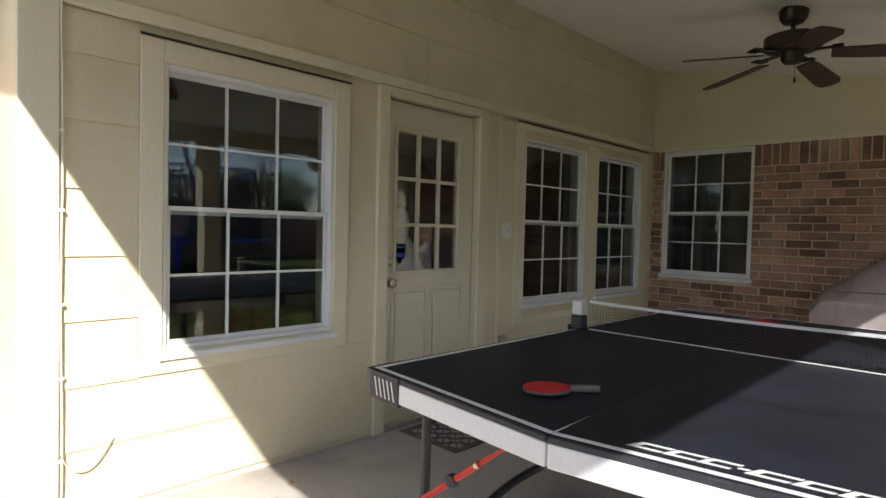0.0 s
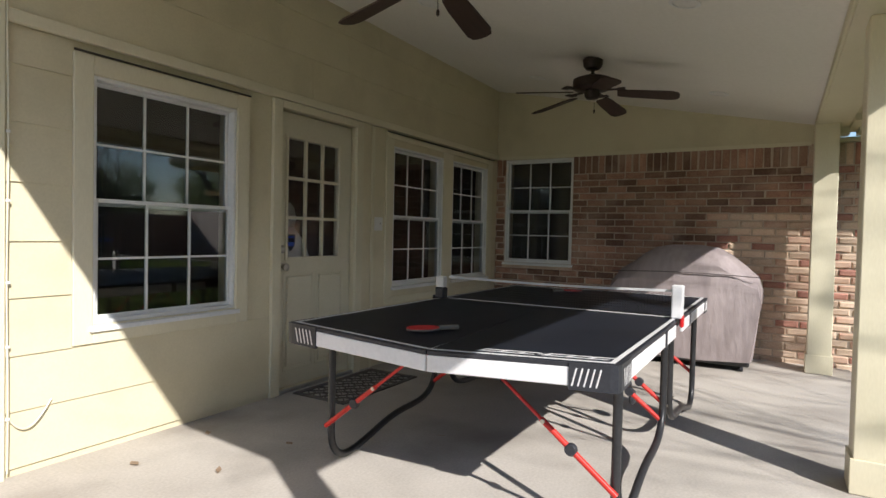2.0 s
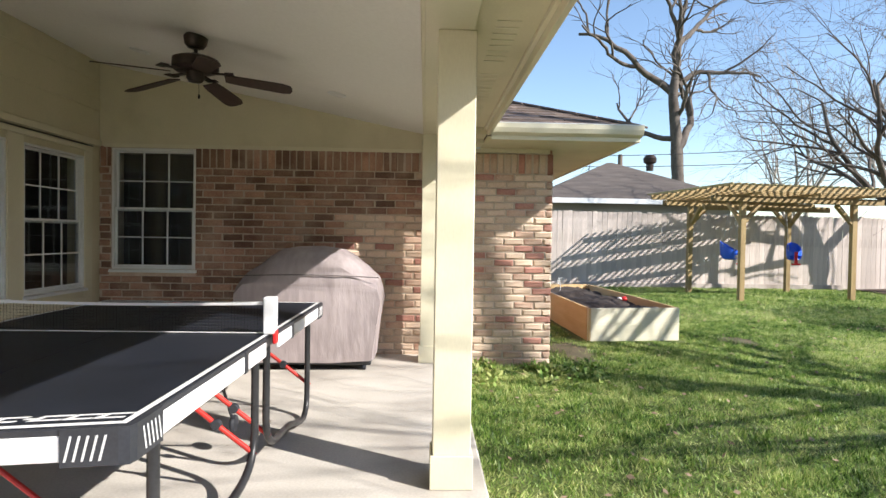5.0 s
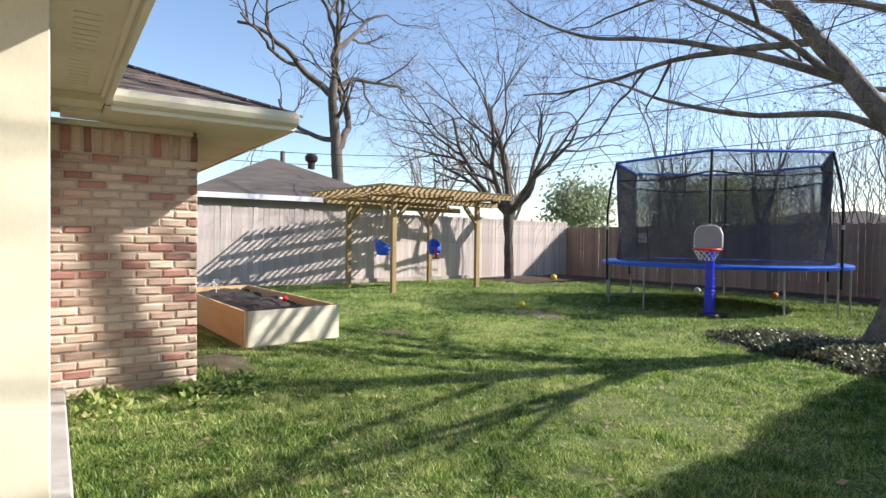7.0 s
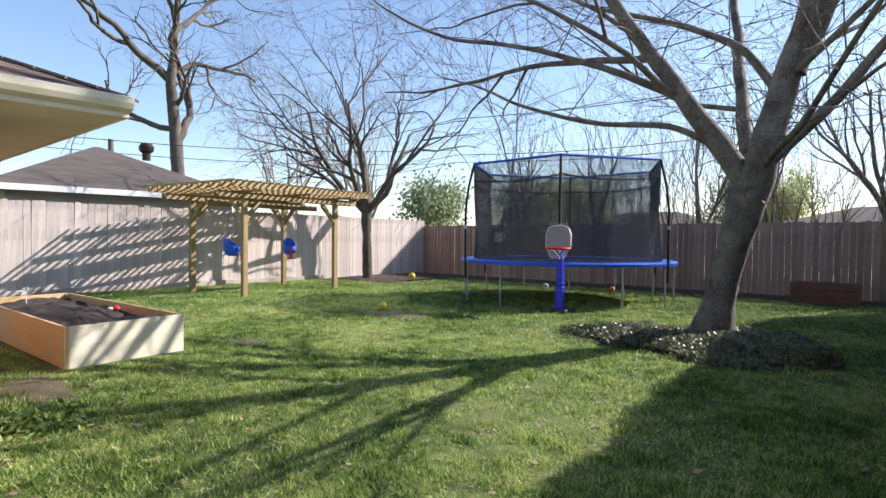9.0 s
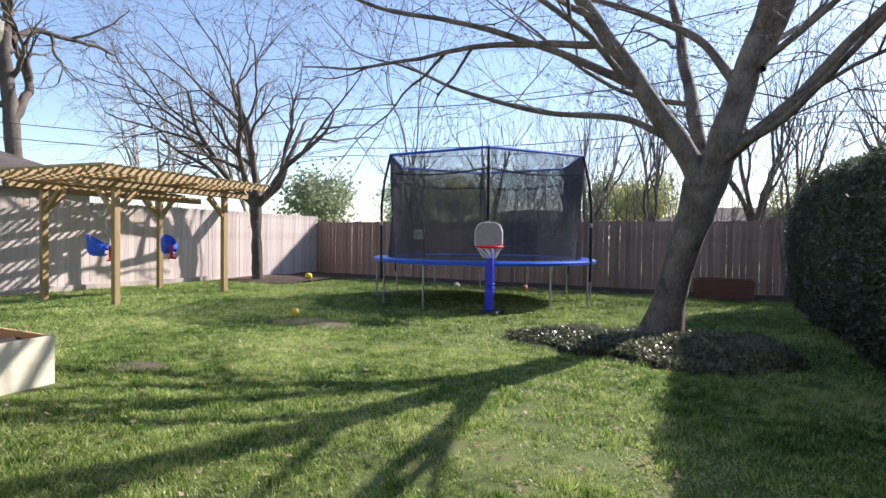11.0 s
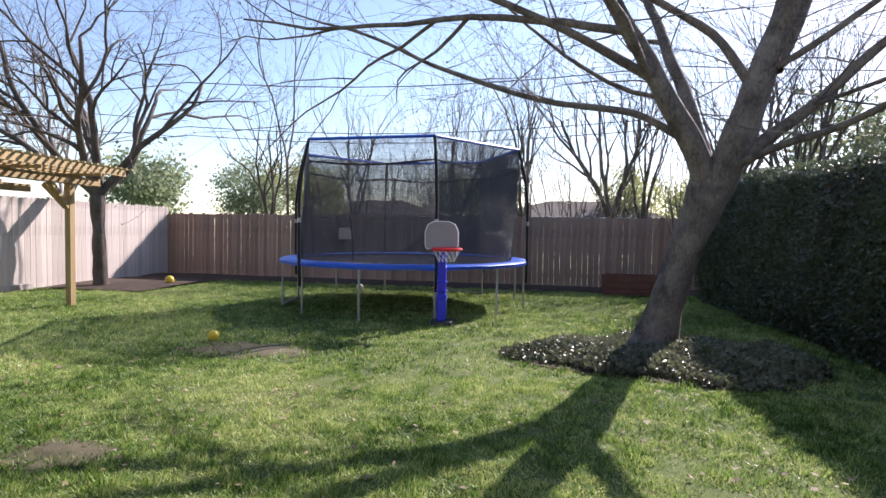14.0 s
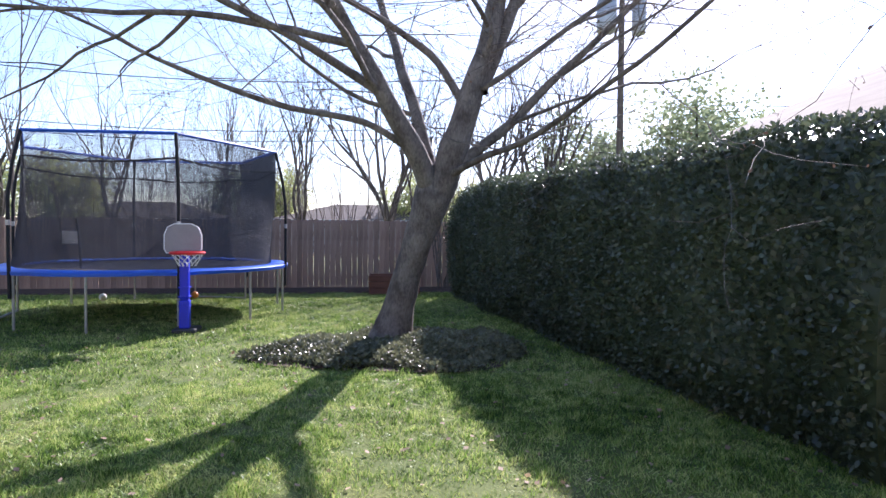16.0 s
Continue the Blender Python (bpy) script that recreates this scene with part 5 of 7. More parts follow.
# ---- pergola swing frame ----
def pergola():
    root = thing("pergola", (13.6, -9.1, GZ), "treated pine pergola with slatted top holding toddler swings", "pergola")
    posts = [(12.48, -7.67), (14.50, -7.40), (12.95, -10.62), (15.0, -10.35)]
    for x, y in posts:
        box_part("post", (x - 0.06, y - 0.06, GZ - 0.1), (x + 0.06, y + 0.06, 2.30), PINE, root, bevel=0.006)
    # doubled beams across the two end pairs, then along them, then the slats
    along = Vector((13.0 - 12.48, -10.62 + 7.67, 0)).normalized()
    for (x0, y0), (x1, y1) in ((posts[0], posts[2]), (posts[1], posts[3])):
        a, b = Vector((x0, y0, 0)), Vector((x1, y1, 0))
        d = (b - a).normalized()
        rot = Matrix.Translation(a) @ Matrix.Rotation(math.atan2(d.y, d.x), 4, "Z")
        for off in (-0.082, 0.082):
            bm = bmesh.new()
            ln = (b - a).length
            bm_box(bm, (-0.75, off - 0.019, 2.16), (ln + 0.75, off + 0.019, 2.30), 0.004, rot)
            part("beam", bm, PINE, root)
        for s, p in ((1, a), (-1, b)):
            bm = bmesh.new()
            m = Matrix.Translation(p) @ Matrix.Rotation(math.atan2(d.y, d.x) + (0 if s > 0 else math.pi), 4, "Z") @ pose(0.06, 0, 1.72, 0, -45, 0)
            bm_box(bm, (0, -0.04, -0.045), (0.62, 0.04, 0.045), 0.004, m)
            part("knee_brace", bm, PINE, root)
    for (x0, y0), (x1, y1) in ((posts[0], posts[1]), (posts[2], posts[3])):
        a, b = Vector((x0, y0, 0)), Vector((x1, y1, 0))
        d = (b - a).normalized()
        for s, p in ((1, a), (-1, b)):
            bm = bmesh.new()
            m = Matrix.Translation(p) @ Matrix.Rotation(math.atan2(d.y, d.x) + (0 if s > 0 else math.pi), 4, "Z") @ pose(0.06, 0, 1.72, 0, -45, 0)
            bm_box(bm, (0, -0.04, -0.045), (0.62, 0.04, 0.045), 0.004, m)
            part("knee_brace", bm, PINE, root)
    for f in (0.0, 0.5, 1.0):
        a = Vector(posts[0]).lerp(Vector(posts[2]), f).to_3d()
        b = Vector(posts[1]).lerp(Vector(posts[3]), f).to_3d()
        d = (b - a).normalized()
        bm = bmesh.new()
        bm_box(bm, (-0.62, -0.019, 2.302), ((b - a).length + 0.62, 0.019, 2.352), 0.004, Matrix.Translation(a) @ Matrix.Rotation(math.atan2(d.y, d.x), 4, "Z"))
        part("joist", bm, PINE, root)
    # rafters lie across the joists, their tails overhanging both ends
    rafter = bmesh.new()
    run = (Vector(posts[2]) - Vector(posts[0])).length
    bm_box(rafter, (-0.78, -0.019, 2.354), (run + 0.78, 0.019, 2.478), 0.004)
    me = mesh_of(rafter, "rafter", PINE)
    way = Vector(posts[2]) - Vector(posts[0])
    for i in range(9):
        c = Vector(posts[0]).lerp(Vector(posts[1]), -0.29 + 0.2 * i)
        ob = new("rafter", me)
        ob.parent = root
        ob.matrix_basis = Matrix.Translation(c.to_3d() - root.location) @ Matrix.Rotation(math.atan2(way.y, way.x), 4, "Z")
    slat = bmesh.new()
    bm_box(slat, (-1.76, -0.022, 2.480), (1.76, 0.022, 2.515), 0.003)
    me = mesh_of(slat, "slat", PINE_SLAT)
    rot = math.atan2(posts[1][1] - posts[0][1], posts[1][0] - posts[0][0])
    n = 27
    for i in range(n):
        f = -0.27 + 1.54 * i / (n - 1)
        c = (Vector(posts[0]).lerp(Vector(posts[2]), f) + Vector(posts[1]).lerp(Vector(posts[3]), f)) / 2
        ob = new("slat", me)
        ob.parent = root
        ob.matrix_basis = Matrix.Translation(c.to_3d() - root.location) @ Matrix.Rotation(rot, 4, "Z")
    bm = bmesh.new()
    a, b = (Vector(posts[0]) + Vector(posts[1])) / 2, (Vector(posts[2]) + Vector(posts[3])) / 2
    d = (b - a).normalized()
    bm_box(bm, (-0.3, -0.04, 2.02), ((b - a).length + 0.3, 0.04, 2.158), 0.005, Matrix.Translation(a.to_3d()) @ Matrix.Rotation(math.atan2(d.y, d.x), 4, "Z"))
    part("swing_beam", bm, PINE, root)


pergola()


def swing(x, y, turn):
    root = thing("toddler_swing", None, "blue plastic toddler swing seat with red front bar on chains", "swing", "toddler swings", m=pose(x, y, 0, 0, 0, turn))
    bm = bmesh.new()
    sides = 16
    prof = [(0.10, 0.80), (0.17, 0.83), (0.20, 0.92), (0.205, 1.02), (0.19, 1.10)]
    rings = []
    for r, z in prof:
        ring = []
        for k in range(sides):
            a = 2 * math.pi * k / sides
            back = max(0.0, math.cos(a))
            ring.append(bm.verts.new((r * math.cos(a) + 0.05 * back * (z - 0.8) / 0.3, r * 0.85 * math.sin(a), z + (0.16 * back if z > 1.0 else 0) - (0.08 * max(0, -math.cos(a)) if z > 1.0 else 0))))
        rings.append(ring)
    for a, b in zip(rings, rings[1:]):
        for k in range(sides):
            if not (2 * math.pi / 3 < 2 * math.pi * k / sides < 4 * math.pi / 3 and a is rings[1]):
                bm.faces.new((a[k], a[(k + 1) % sides], b[(k + 1) % sides], b[k]))
    bm.faces.new(rings[0][::-1])
    bmesh.ops.recalc_face_normals(bm, faces=bm.faces[:])
    bmesh.ops.solidify(bm, geom=bm.faces[:], thickness=0.014)
    part("seat_shell", bm, SWING_BLUE, root, smooth=True)
    bm = bmesh.new()
    bm_box(bm, (-0.235, -0.035, 0.72), (-0.185, 0.035, 1.02), 0.012)
    bm_box(bm, (-0.25, -0.10, 0.69), (-0.17, 0.10, 0.73), 0.012)
    part("front_bar", bm, RED_PLASTIC, root, "red plastic front bar")
    for sy in (-1, 1):
        bm = bmesh.new()
        bm_tube(bm, [(0.12, sy * 0.165, 1.12), (0.0, sy * 0.19, 2.03)], 0.006, 5)
        bm_tube(bm, [(-0.15, sy * 0.15, 1.03), (-0.02, sy * 0.19, 2.0)], 0.005, 5)
        part("chain", bm, GALV, root)


swing(13.60, -8.0, 45)
swing(13.80, -9.75, 340)

# ---- trampoline ----
TC, TR = Vector((7.10, -12.82, 0)), 2.40


def trampoline():
    root = thing("trampoline", (TC.x, TC.y, GZ), "large round trampoline with blue pad and black safety net", "trampoline")
    on = lambda a, r, z: Vector((TC.x + r * math.cos(a), TC.y + r * math.sin(a), z))
    zt = 0.80
    n = 64
    bm = bmesh.new()
    prof = [(TR - 0.30, zt + 0.012), (TR - 0.16, zt + 0.035), (TR + 0.02, zt + 0.03), (TR + 0.06, zt + 0.0), (TR + 0.055, zt - 0.05), (TR + 0.045, zt - 0.05), (TR + 0.03, zt - 0.005), (TR - 0.30, zt - 0.008)]
    rings = [[bm.verts.new(on(2 * math.pi * k / n, r + 0.01 * noise.noise(Vector((k, r, 0))), z + 0.012 * noise.noise(Vector((k * 0.7, r * 3, 1))))) for k in range(n)] for r, z in prof]
    for i in range(len(prof)):
        a, b = rings[i], rings[(i + 1) % len(prof)]
        for k in range(n):
            bm.faces.new((a[k], a[(k + 1) % n], b[(k + 1) % n], b[k]))
    part("safety_pad", bm, BLUE_PAD, root, "blue padded vinyl ring", True)
    bm = bmesh.new()
    bm_lathe(bm, [(TR - 0.27, zt - 0.022), (TR - 0.27, zt - 0.014), (0.5, zt - 0.03), (0.02, zt - 0.034)], TC, 48)
    part("jump_mat", bm, MAT_BLACK, root)
    bm = bmesh.new()
    bm_tube(bm, [on(2 * math.pi * k / n, TR, zt - 0.035) for k in range(n)], 0.022, 8, True)
    part("frame_ring", bm, GALV, root, smooth=True)
    for k in range(12):
        a = radians(117 + 30 * k)
        bm = bmesh.new()
        bm_tube(bm, [on(a, TR, zt - 0.055), on(a, TR, GZ + 0.01)], 0.021, 8)
        part("leg", bm, GALV, root, smooth=True)
    for k in (2, 4):
        a, b = radians(117 + 60 * k), radians(147 + 60 * k)
        bm = bmesh.new()
        bm_tube(bm, [on(a, TR, GZ + 0.03)] + [on(a + (b - a) * f, TR * (1 - 0.03 * math.sin(math.pi * f)), GZ + 0.022) for f in (0.1, 0.35, 0.65, 0.9)] + [on(b, TR, GZ + 0.03)], 0.021, 8)
        part("foot_bar", bm, GALV, root, smooth=True)
    zn = 2.95
    for k in range(6):
        a = radians(117 + 60 * k)
        bm = bmesh.new()
        bm_tube(bm, [on(a, TR + 0.05, GZ + 0.5), on(a, TR + 0.06, 1.0), on(a, TR + 0.06, 1.9), on(a, TR + 0.0, 2.4), on(a, TR - 0.13, zn)], 0.026, 10)
        pole = part("net_pole", bm, NET_BLACK, root, "padded black net pole", True)
        bm = bmesh.new()
        bm_tube(bm, [on(a, TR + 0.062, 1.50), on(a, TR + 0.062, 1.58)], 0.03, 10)
        part("pole_sleeve", bm, GALV, pole)
    def chord(a, r):
        """Radius on the straight run between neighbouring poles."""
        k = (a - radians(117)) % radians(60) - radians(30)
        return r * math.cos(radians(30)) / math.cos(k)
    m = 96
    for nm, z, r, sag, mat in (("top_rim", zn, TR - 0.13, 0.0, BLUE_PAD), ("net_top_cord", zn - 0.38, TR - 0.12, 0.12, NET_BLACK)):
        bm = bmesh.new()
        pts = []
        for k in range(m):
            a = radians(117) + 2 * math.pi * k / m
            pts.append(on(a, chord(a, r) if nm == "top_rim" else chord(a, r) * 0.985, z - sag * abs(math.sin(3 * (a - radians(117)))) * 0.6))
        bm_tube(bm, pts, 0.028 if nm == "top_rim" else 0.016, 6, True)
        part(nm, bm, mat, root, smooth=True)
    # woven netting: fine crossing threads
    s = Soup()
    count, levels = 900, 210
    low, high = zt + 0.03, zn
    def spot(a, z):
        f = (z - low) / (high - low)
        return on(a, (TR - 0.26) * (1 - f) ** 2 + chord(a, TR - 0.12) * (1 - (1 - f) ** 2), z)
    for k in range(count):
        a = 2 * math.pi * k / count
        s.tube([spot(a, low + (high - low) * f) for f in (0, 0.25, 0.5, 0.75, 1.0)], [0.0029] * 5, 3)
    for j in range(levels):
        z = low + (high - low) * (j + 0.5) / levels
        if z > zn - 0.36 and j % 2:
            continue
        pts = [spot(2 * math.pi * k / m, z) for k in range(m)]
        s.tube(pts + [pts[0]], [0.0025] * (m + 1), 3)
    ob = new("netting", s.mesh("netting", NET_MESH))
    ob.parent, ob.location = root, -root.location
    tagged(ob, "fine black safety netting")
    # little white ball bag and strap hung inside
    box_part("toy_backboard", (7.55, -11.0, 1.22), (7.80, -10.97, 1.42), SWITCH, root, "small white board hung inside the net", 0.01)
    bm = bmesh.new()
    bm_tube(bm, [(7.52, -10.95, 0.84), (7.54, -10.95, 1.3), (7.58, -10.95, 1.62)], 0.018, 8)
    bm_tube(bm, [(7.80, -10.95, 1.40), (7.82, -10.95, 1.62)], 0.012, 8)
    part("toy_strap", bm, NET_BLACK, root)


trampoline()


# ---- small basketball stand ----
def hoop():
    root = thing("toy_basketball_hoop", (5.84, -10.42, GZ), "blue toy basketball stand with grey backboard and red rim", "basketball hoop")
    x, y = 5.84, -10.42
    bm = bmesh.new()
    bm_box(bm, (x - 0.17, y - 0.30, GZ + 0.002), (x + 0.17, y + 0.10, GZ + 0.07), 0.02, segments=2)
    part("base", bm, DARK_PLASTIC, root)
    bm = bmesh.new()
    bm_box(bm, (x - 0.075, y - 0.06, GZ + 0.07), (x + 0.075, y + 0.06, 0.40), 0.02, segments=2)
    bm_box(bm, (x - 0.065, y - 0.05, 0.40), (x + 0.065, y + 0.05, 1.14), 0.018, segments=2)
    pole = part("pole", bm, BLUE_PLASTIC, root)
    for z in (0.30, 0.44, 0.58):
        box_part("pole_collar", (x - 0.08, y - 0.065, z), (x + 0.08, y + 0.065, z + 0.018), BLUE_PLASTIC, pole, bevel=0.004)
    bm = bmesh.new()
    out = [(-0.24, 1.10), (0.24, 1.10), (0.27, 1.16), (0.27, 1.38), (0.22, 1.50), (0.12, 1.55), (-0.12, 1.55), (-0.22, 1.50), (-0.27, 1.38), (-0.27, 1.16)]
    bm_prism(bm, [(x + u, v) for u, v in out], "y", y + 0.052, y + 0.082)
    board = part("backboard", bm, GREY_BOARD, root, "grey rounded backboard")
    bm = bmesh.new()
    bm_tube(bm, [(x + u * 0.975, y + 0.085, 1.325 + (v - 1.325) * 0.96) for u, v in out], 0.008, 6, True)
    part("backboard_edge", bm, APRON, board)
    c = Vector((x - 0.13, y + 0.32, 1.12))
    bm = bmesh.new()
    bm_tube(bm, [c + Vector((0.225 * math.cos(a), 0.225 * math.sin(a), 0)) for a in (2 * math.pi * k / 28 for k in range(28))], 0.021, 8, True)
    bm_box(bm, (x - 0.19, y + 0.083, 1.075), (x + 0.07, y + 0.14, 1.14), 0.01)
    rim = part("rim", bm, RED_PLASTIC, root, "red plastic rim")
    s = Soup()
    for k in range(12):
        for dirn in (1, -1):
            pts = []
            for i in range(7):
                f = i / 6
                a = 2 * math.pi * k / 12 + dirn * f * 0.9
                r = 0.215 - 0.10 * f
                pts.append(c + Vector((r * math.cos(a), r * math.sin(a), -0.012 - 0.18 * f)))
            s.tube(pts, [0.004] * 7, 4)
    ob = new("hoop_net", s.mesh("hoop_net", NET_WHITE))
    ob.parent = rim


hoop()


def ball(x, y, r, mat, label, z=GZ):
    bm = bmesh.new()
    bmesh.ops.create_icosphere(bm, subdivisions=3, radius=r)
    bmesh.ops.translate(bm, verts=bm.verts[:], vec=(x, y, z + r + 0.01))
    solo("ball", bm, mat, label, "ball", smooth=True)


ball(13.7, -14.4, 0.11, YELLOW, "yellow plastic ball lying on the mulch")
ball(8.5, -8.34, 0.07, YELLOW, "small yellow plastic ball lying on the lawn")
ball(8.7, -14.6, 0.08, SWITCH, "white plastic ball behind the trampoline")
ball(6.9, -14.9, 0.08, ORANGE, "orange plastic ball behind the trampoline")

pl = thing("wooden_planter", (2.4, -15.9, GZ), "low red brown wooden planter box against the fence", "planter")
for k in range(3):
    box_part("slat", (1.75, -15.6, GZ + 0.003 + k * 0.16), (3.0, -15.57, GZ + 0.155 + k * 0.16), PLANTER, pl, bevel=0.004)
    box_part("slat", (1.75, -16.2, GZ + 0.003 + k * 0.16), (3.0, -16.17, GZ + 0.155 + k * 0.16), PLANTER, pl, bevel=0.004)
    box_part("slat", (1.75, -16.169, GZ + 0.003 + k * 0.16), (1.78, -15.601, GZ + 0.155 + k * 0.16), PLANTER, pl, bevel=0.004)
    box_part("slat", (2.97, -16.169, GZ + 0.003 + k * 0.16), (3.0, -15.601, GZ + 0.155 + k * 0.16), PLANTER, pl, bevel=0.004)
box_part("fill", (1.79, -16.16, GZ + 0.2), (2.96, -15.61, GZ + 0.40), MULCH, pl)


# ---- trees ----
def grow(s, p, d, length, r, depth, rng, droop=0.0, twig=0.35, kids=(2, 4), spread=0.75, tips=None, up=0.10, wiggle=0.16, sides=None, taper=0.35):
    """A limb that wanders, tapers and forks."""
    n = max(4, int(length / 0.28)) if depth > 0 else 4
    n = min(n, 12)
    pts, radii = [p.copy()], [r]
    dd = d.normalized()
    nodes = []
    for i in range(1, n + 1):
        f = i / n
        dd = (dd + wiggle * Vector((rng.gauss(0, 1), rng.gauss(0, 1), rng.gauss(0, 0.8))) + Vector((0, 0, up - droop * f))).normalized()
        pts.append(pts[-1] + dd * length / n)
        radii.append(max(r * (1 - (1 - taper) * f), 0.0028))
        nodes.append((pts[-1].copy(), dd.copy(), radii[-1], f))
    s.tube(pts, radii, sides or (8 if r > 0.05 else 5 if r > 0.015 else 3))
    if tips is not None and depth <= 1:
        tips += [q for q, _, _, f in nodes if f > 0.3]
    if depth <= 0:
        return
    k = rng.randint(*kids)
    for j in range(k):
        f0 = 0.28 + 0.72 * (j + rng.random() * 0.8) / k
        q, e, rr, f = nodes[min(int(f0 * n), n - 1)]
        side = e.cross(Vector((rng.gauss(0, 1), rng.gauss(0, 1), rng.gauss(0, 1)))).normalized()
        ang = spread * rng.uniform(0.6, 1.2)
        nd = e * math.cos(ang) + side * math.sin(ang)
        grow(s, q, nd, length * rng.uniform(0.48, 0.78), min(rr * 0.72, r * 0.62), depth - 1, rng, droop, twig, kids, spread, tips, up, wiggle, None, taper)


def trunk_mesh(bm_pts, radii, seed, sides=18):
    """A burly trunk with uneven girth."""
    bm = bmesh.new()
    pts = [Vector(p) for p in bm_pts]
    fine, fr = [], []
    for i in range(len(pts) - 1):
        for k in range(6):
            f = k / 6
            fine.append(pts[i].lerp(pts[i + 1], f))
            fr.append(radii[i] * (1 - f) + radii[i + 1] * f)
    fine.append(pts[-1])
    fr.append(radii[-1])
    bm_tube(bm, fine, fr, sides)
    for v in bm.verts:
        q = v.co * 2.2 + Vector((seed, 0, 0))
        v.co += 0.035 * Vector((noise.noise(q), noise.noise(q + Vector((7, 0, 0))), 0)) + 0.012 * noise.noise_vector(v.co * 9)
    return bm


def main_tree():
    root = thing("bare_tree", (2.78, -9.36, GZ), "large bare tree with leaning grey trunk and spreading limbs", "tree")
    rng = random.Random(21)
    bm = trunk_mesh([(2.80, -9.36, GZ - 0.06), (2.77, -9.34, 0.08), (2.69, -9.30, 0.45), (2.54, -9.22, 1.0), (2.40, -9.13, 1.5), (2.26, -9.04, 1.95), (2.16, -8.98, 2.25)], [0.37, 0.27, 0.215, 0.20, 0.215, 0.265, 0.22], 3, 24)
    part("trunk", bm, BARK, root, "leaning smooth grey trunk with dark scars", True)
    tips = []
    s = Soup()

    def limb(stops, r0, r1, w=0.035):
        """A thick limb through a few stops, bending softly between them."""
        stops = [Vector(p) for p in stops]
        ways = [(stops[min(i + 1, len(stops) - 1)] - stops[max(i - 1, 0)]) / 2 for i in range(len(stops))]
        pts = []
        for i in range(len(stops) - 1):
            for k in range(6):
                f = k / 6
                h1, h2, h3, h4 = 2 * f ** 3 - 3 * f ** 2 + 1, f ** 3 - 2 * f ** 2 + f, 3 * f ** 2 - 2 * f ** 3, f ** 3 - f ** 2
                pts.append(stops[i] * h1 + ways[i] * h2 + stops[i + 1] * h3 + ways[i + 1] * h4)
        pts.append(stops[-1])
        n = len(pts) - 1
        radii = [(r0 + (r1 - r0) * (i / n) ** 0.8) * (1 + rng.uniform(-0.05, 0.05)) for i in range(n + 1)]
        pts = [p + (w * noise.noise_vector(p * 1.3) if i else Vector()) for i, p in enumerate(pts)]
        s.tube(pts, radii, 14 if r0 > 0.1 else 9)
        return pts, radii

    main = [limb([(2.27, -9.02, 1.95), (2.62, -8.72, 2.62), (3.10, -8.48, 3.40), (3.52, -8.29, 4.05), (4.2, -8.0, 5.3), (4.9, -7.7, 6.6)], 0.165, 0.05),
            limb([(2.27, -9.06, 2.02), (2.40, -9.25, 2.75), (2.62, -9.85, 3.80), (2.92, -10.6, 5.1), (3.3, -11.3, 6.6)], 0.12, 0.04),
            limb([(2.20, -8.99, 2.00), (2.02, -8.80, 2.50), (1.80, -8.72, 3.25), (1.56, -8.70, 4.05), (1.35, -8.6, 5.4), (1.2, -8.4, 7.0)], 0.225, 0.08),
            limb([(2.14, -8.92, 2.15), (1.72, -8.75, 2.52), (1.15, -8.5, 3.05), (0.55, -8.2, 3.65), (-0.3, -7.9, 4.5)], 0.10, 0.03),
            limb([(1.72, -8.70, 3.30), (1.42, -8.75, 3.95), (1.10, -8.8, 4.8), (0.7, -8.9, 6.2)], 0.13, 0.045),
            limb([(2.12, -8.90, 2.16), (1.75, -8.2, 2.36), (1.30, -7.2, 2.56), (0.75, -6.2, 3.0), (0.2, -5.3, 3.6)], 0.055, 0.015),
            limb([(2.50, -8.80, 2.45), (3.2, -8.7, 2.84), (4.3, -8.65, 3.0), (5.5, -8.6, 3.4), (6.4, -8.7, 3.85), (7.4, -9.0, 4.3)], 0.055, 0.014),
            limb([(1.86, -8.72, 3.05), (2.35, -8.75, 3.75), (3.3, -8.6, 4.25), (4.4, -8.4, 4.75), (5.6, -8.2, 5.5)], 0.065, 0.018),
            limb([(2.95, -8.52, 3.15), (3.8, -8.3, 3.62), (5.0, -8.0, 4.1), (6.4, -7.7, 4.5), (7.6, -7.5, 5.2)], 0.065, 0.015)]
    # a dead snag on the thick limb
    limb([(1.66, -8.60, 3.72), (1.60, -8.45, 3.95), (1.64, -8.42, 4.18)], 0.05, 0.02)
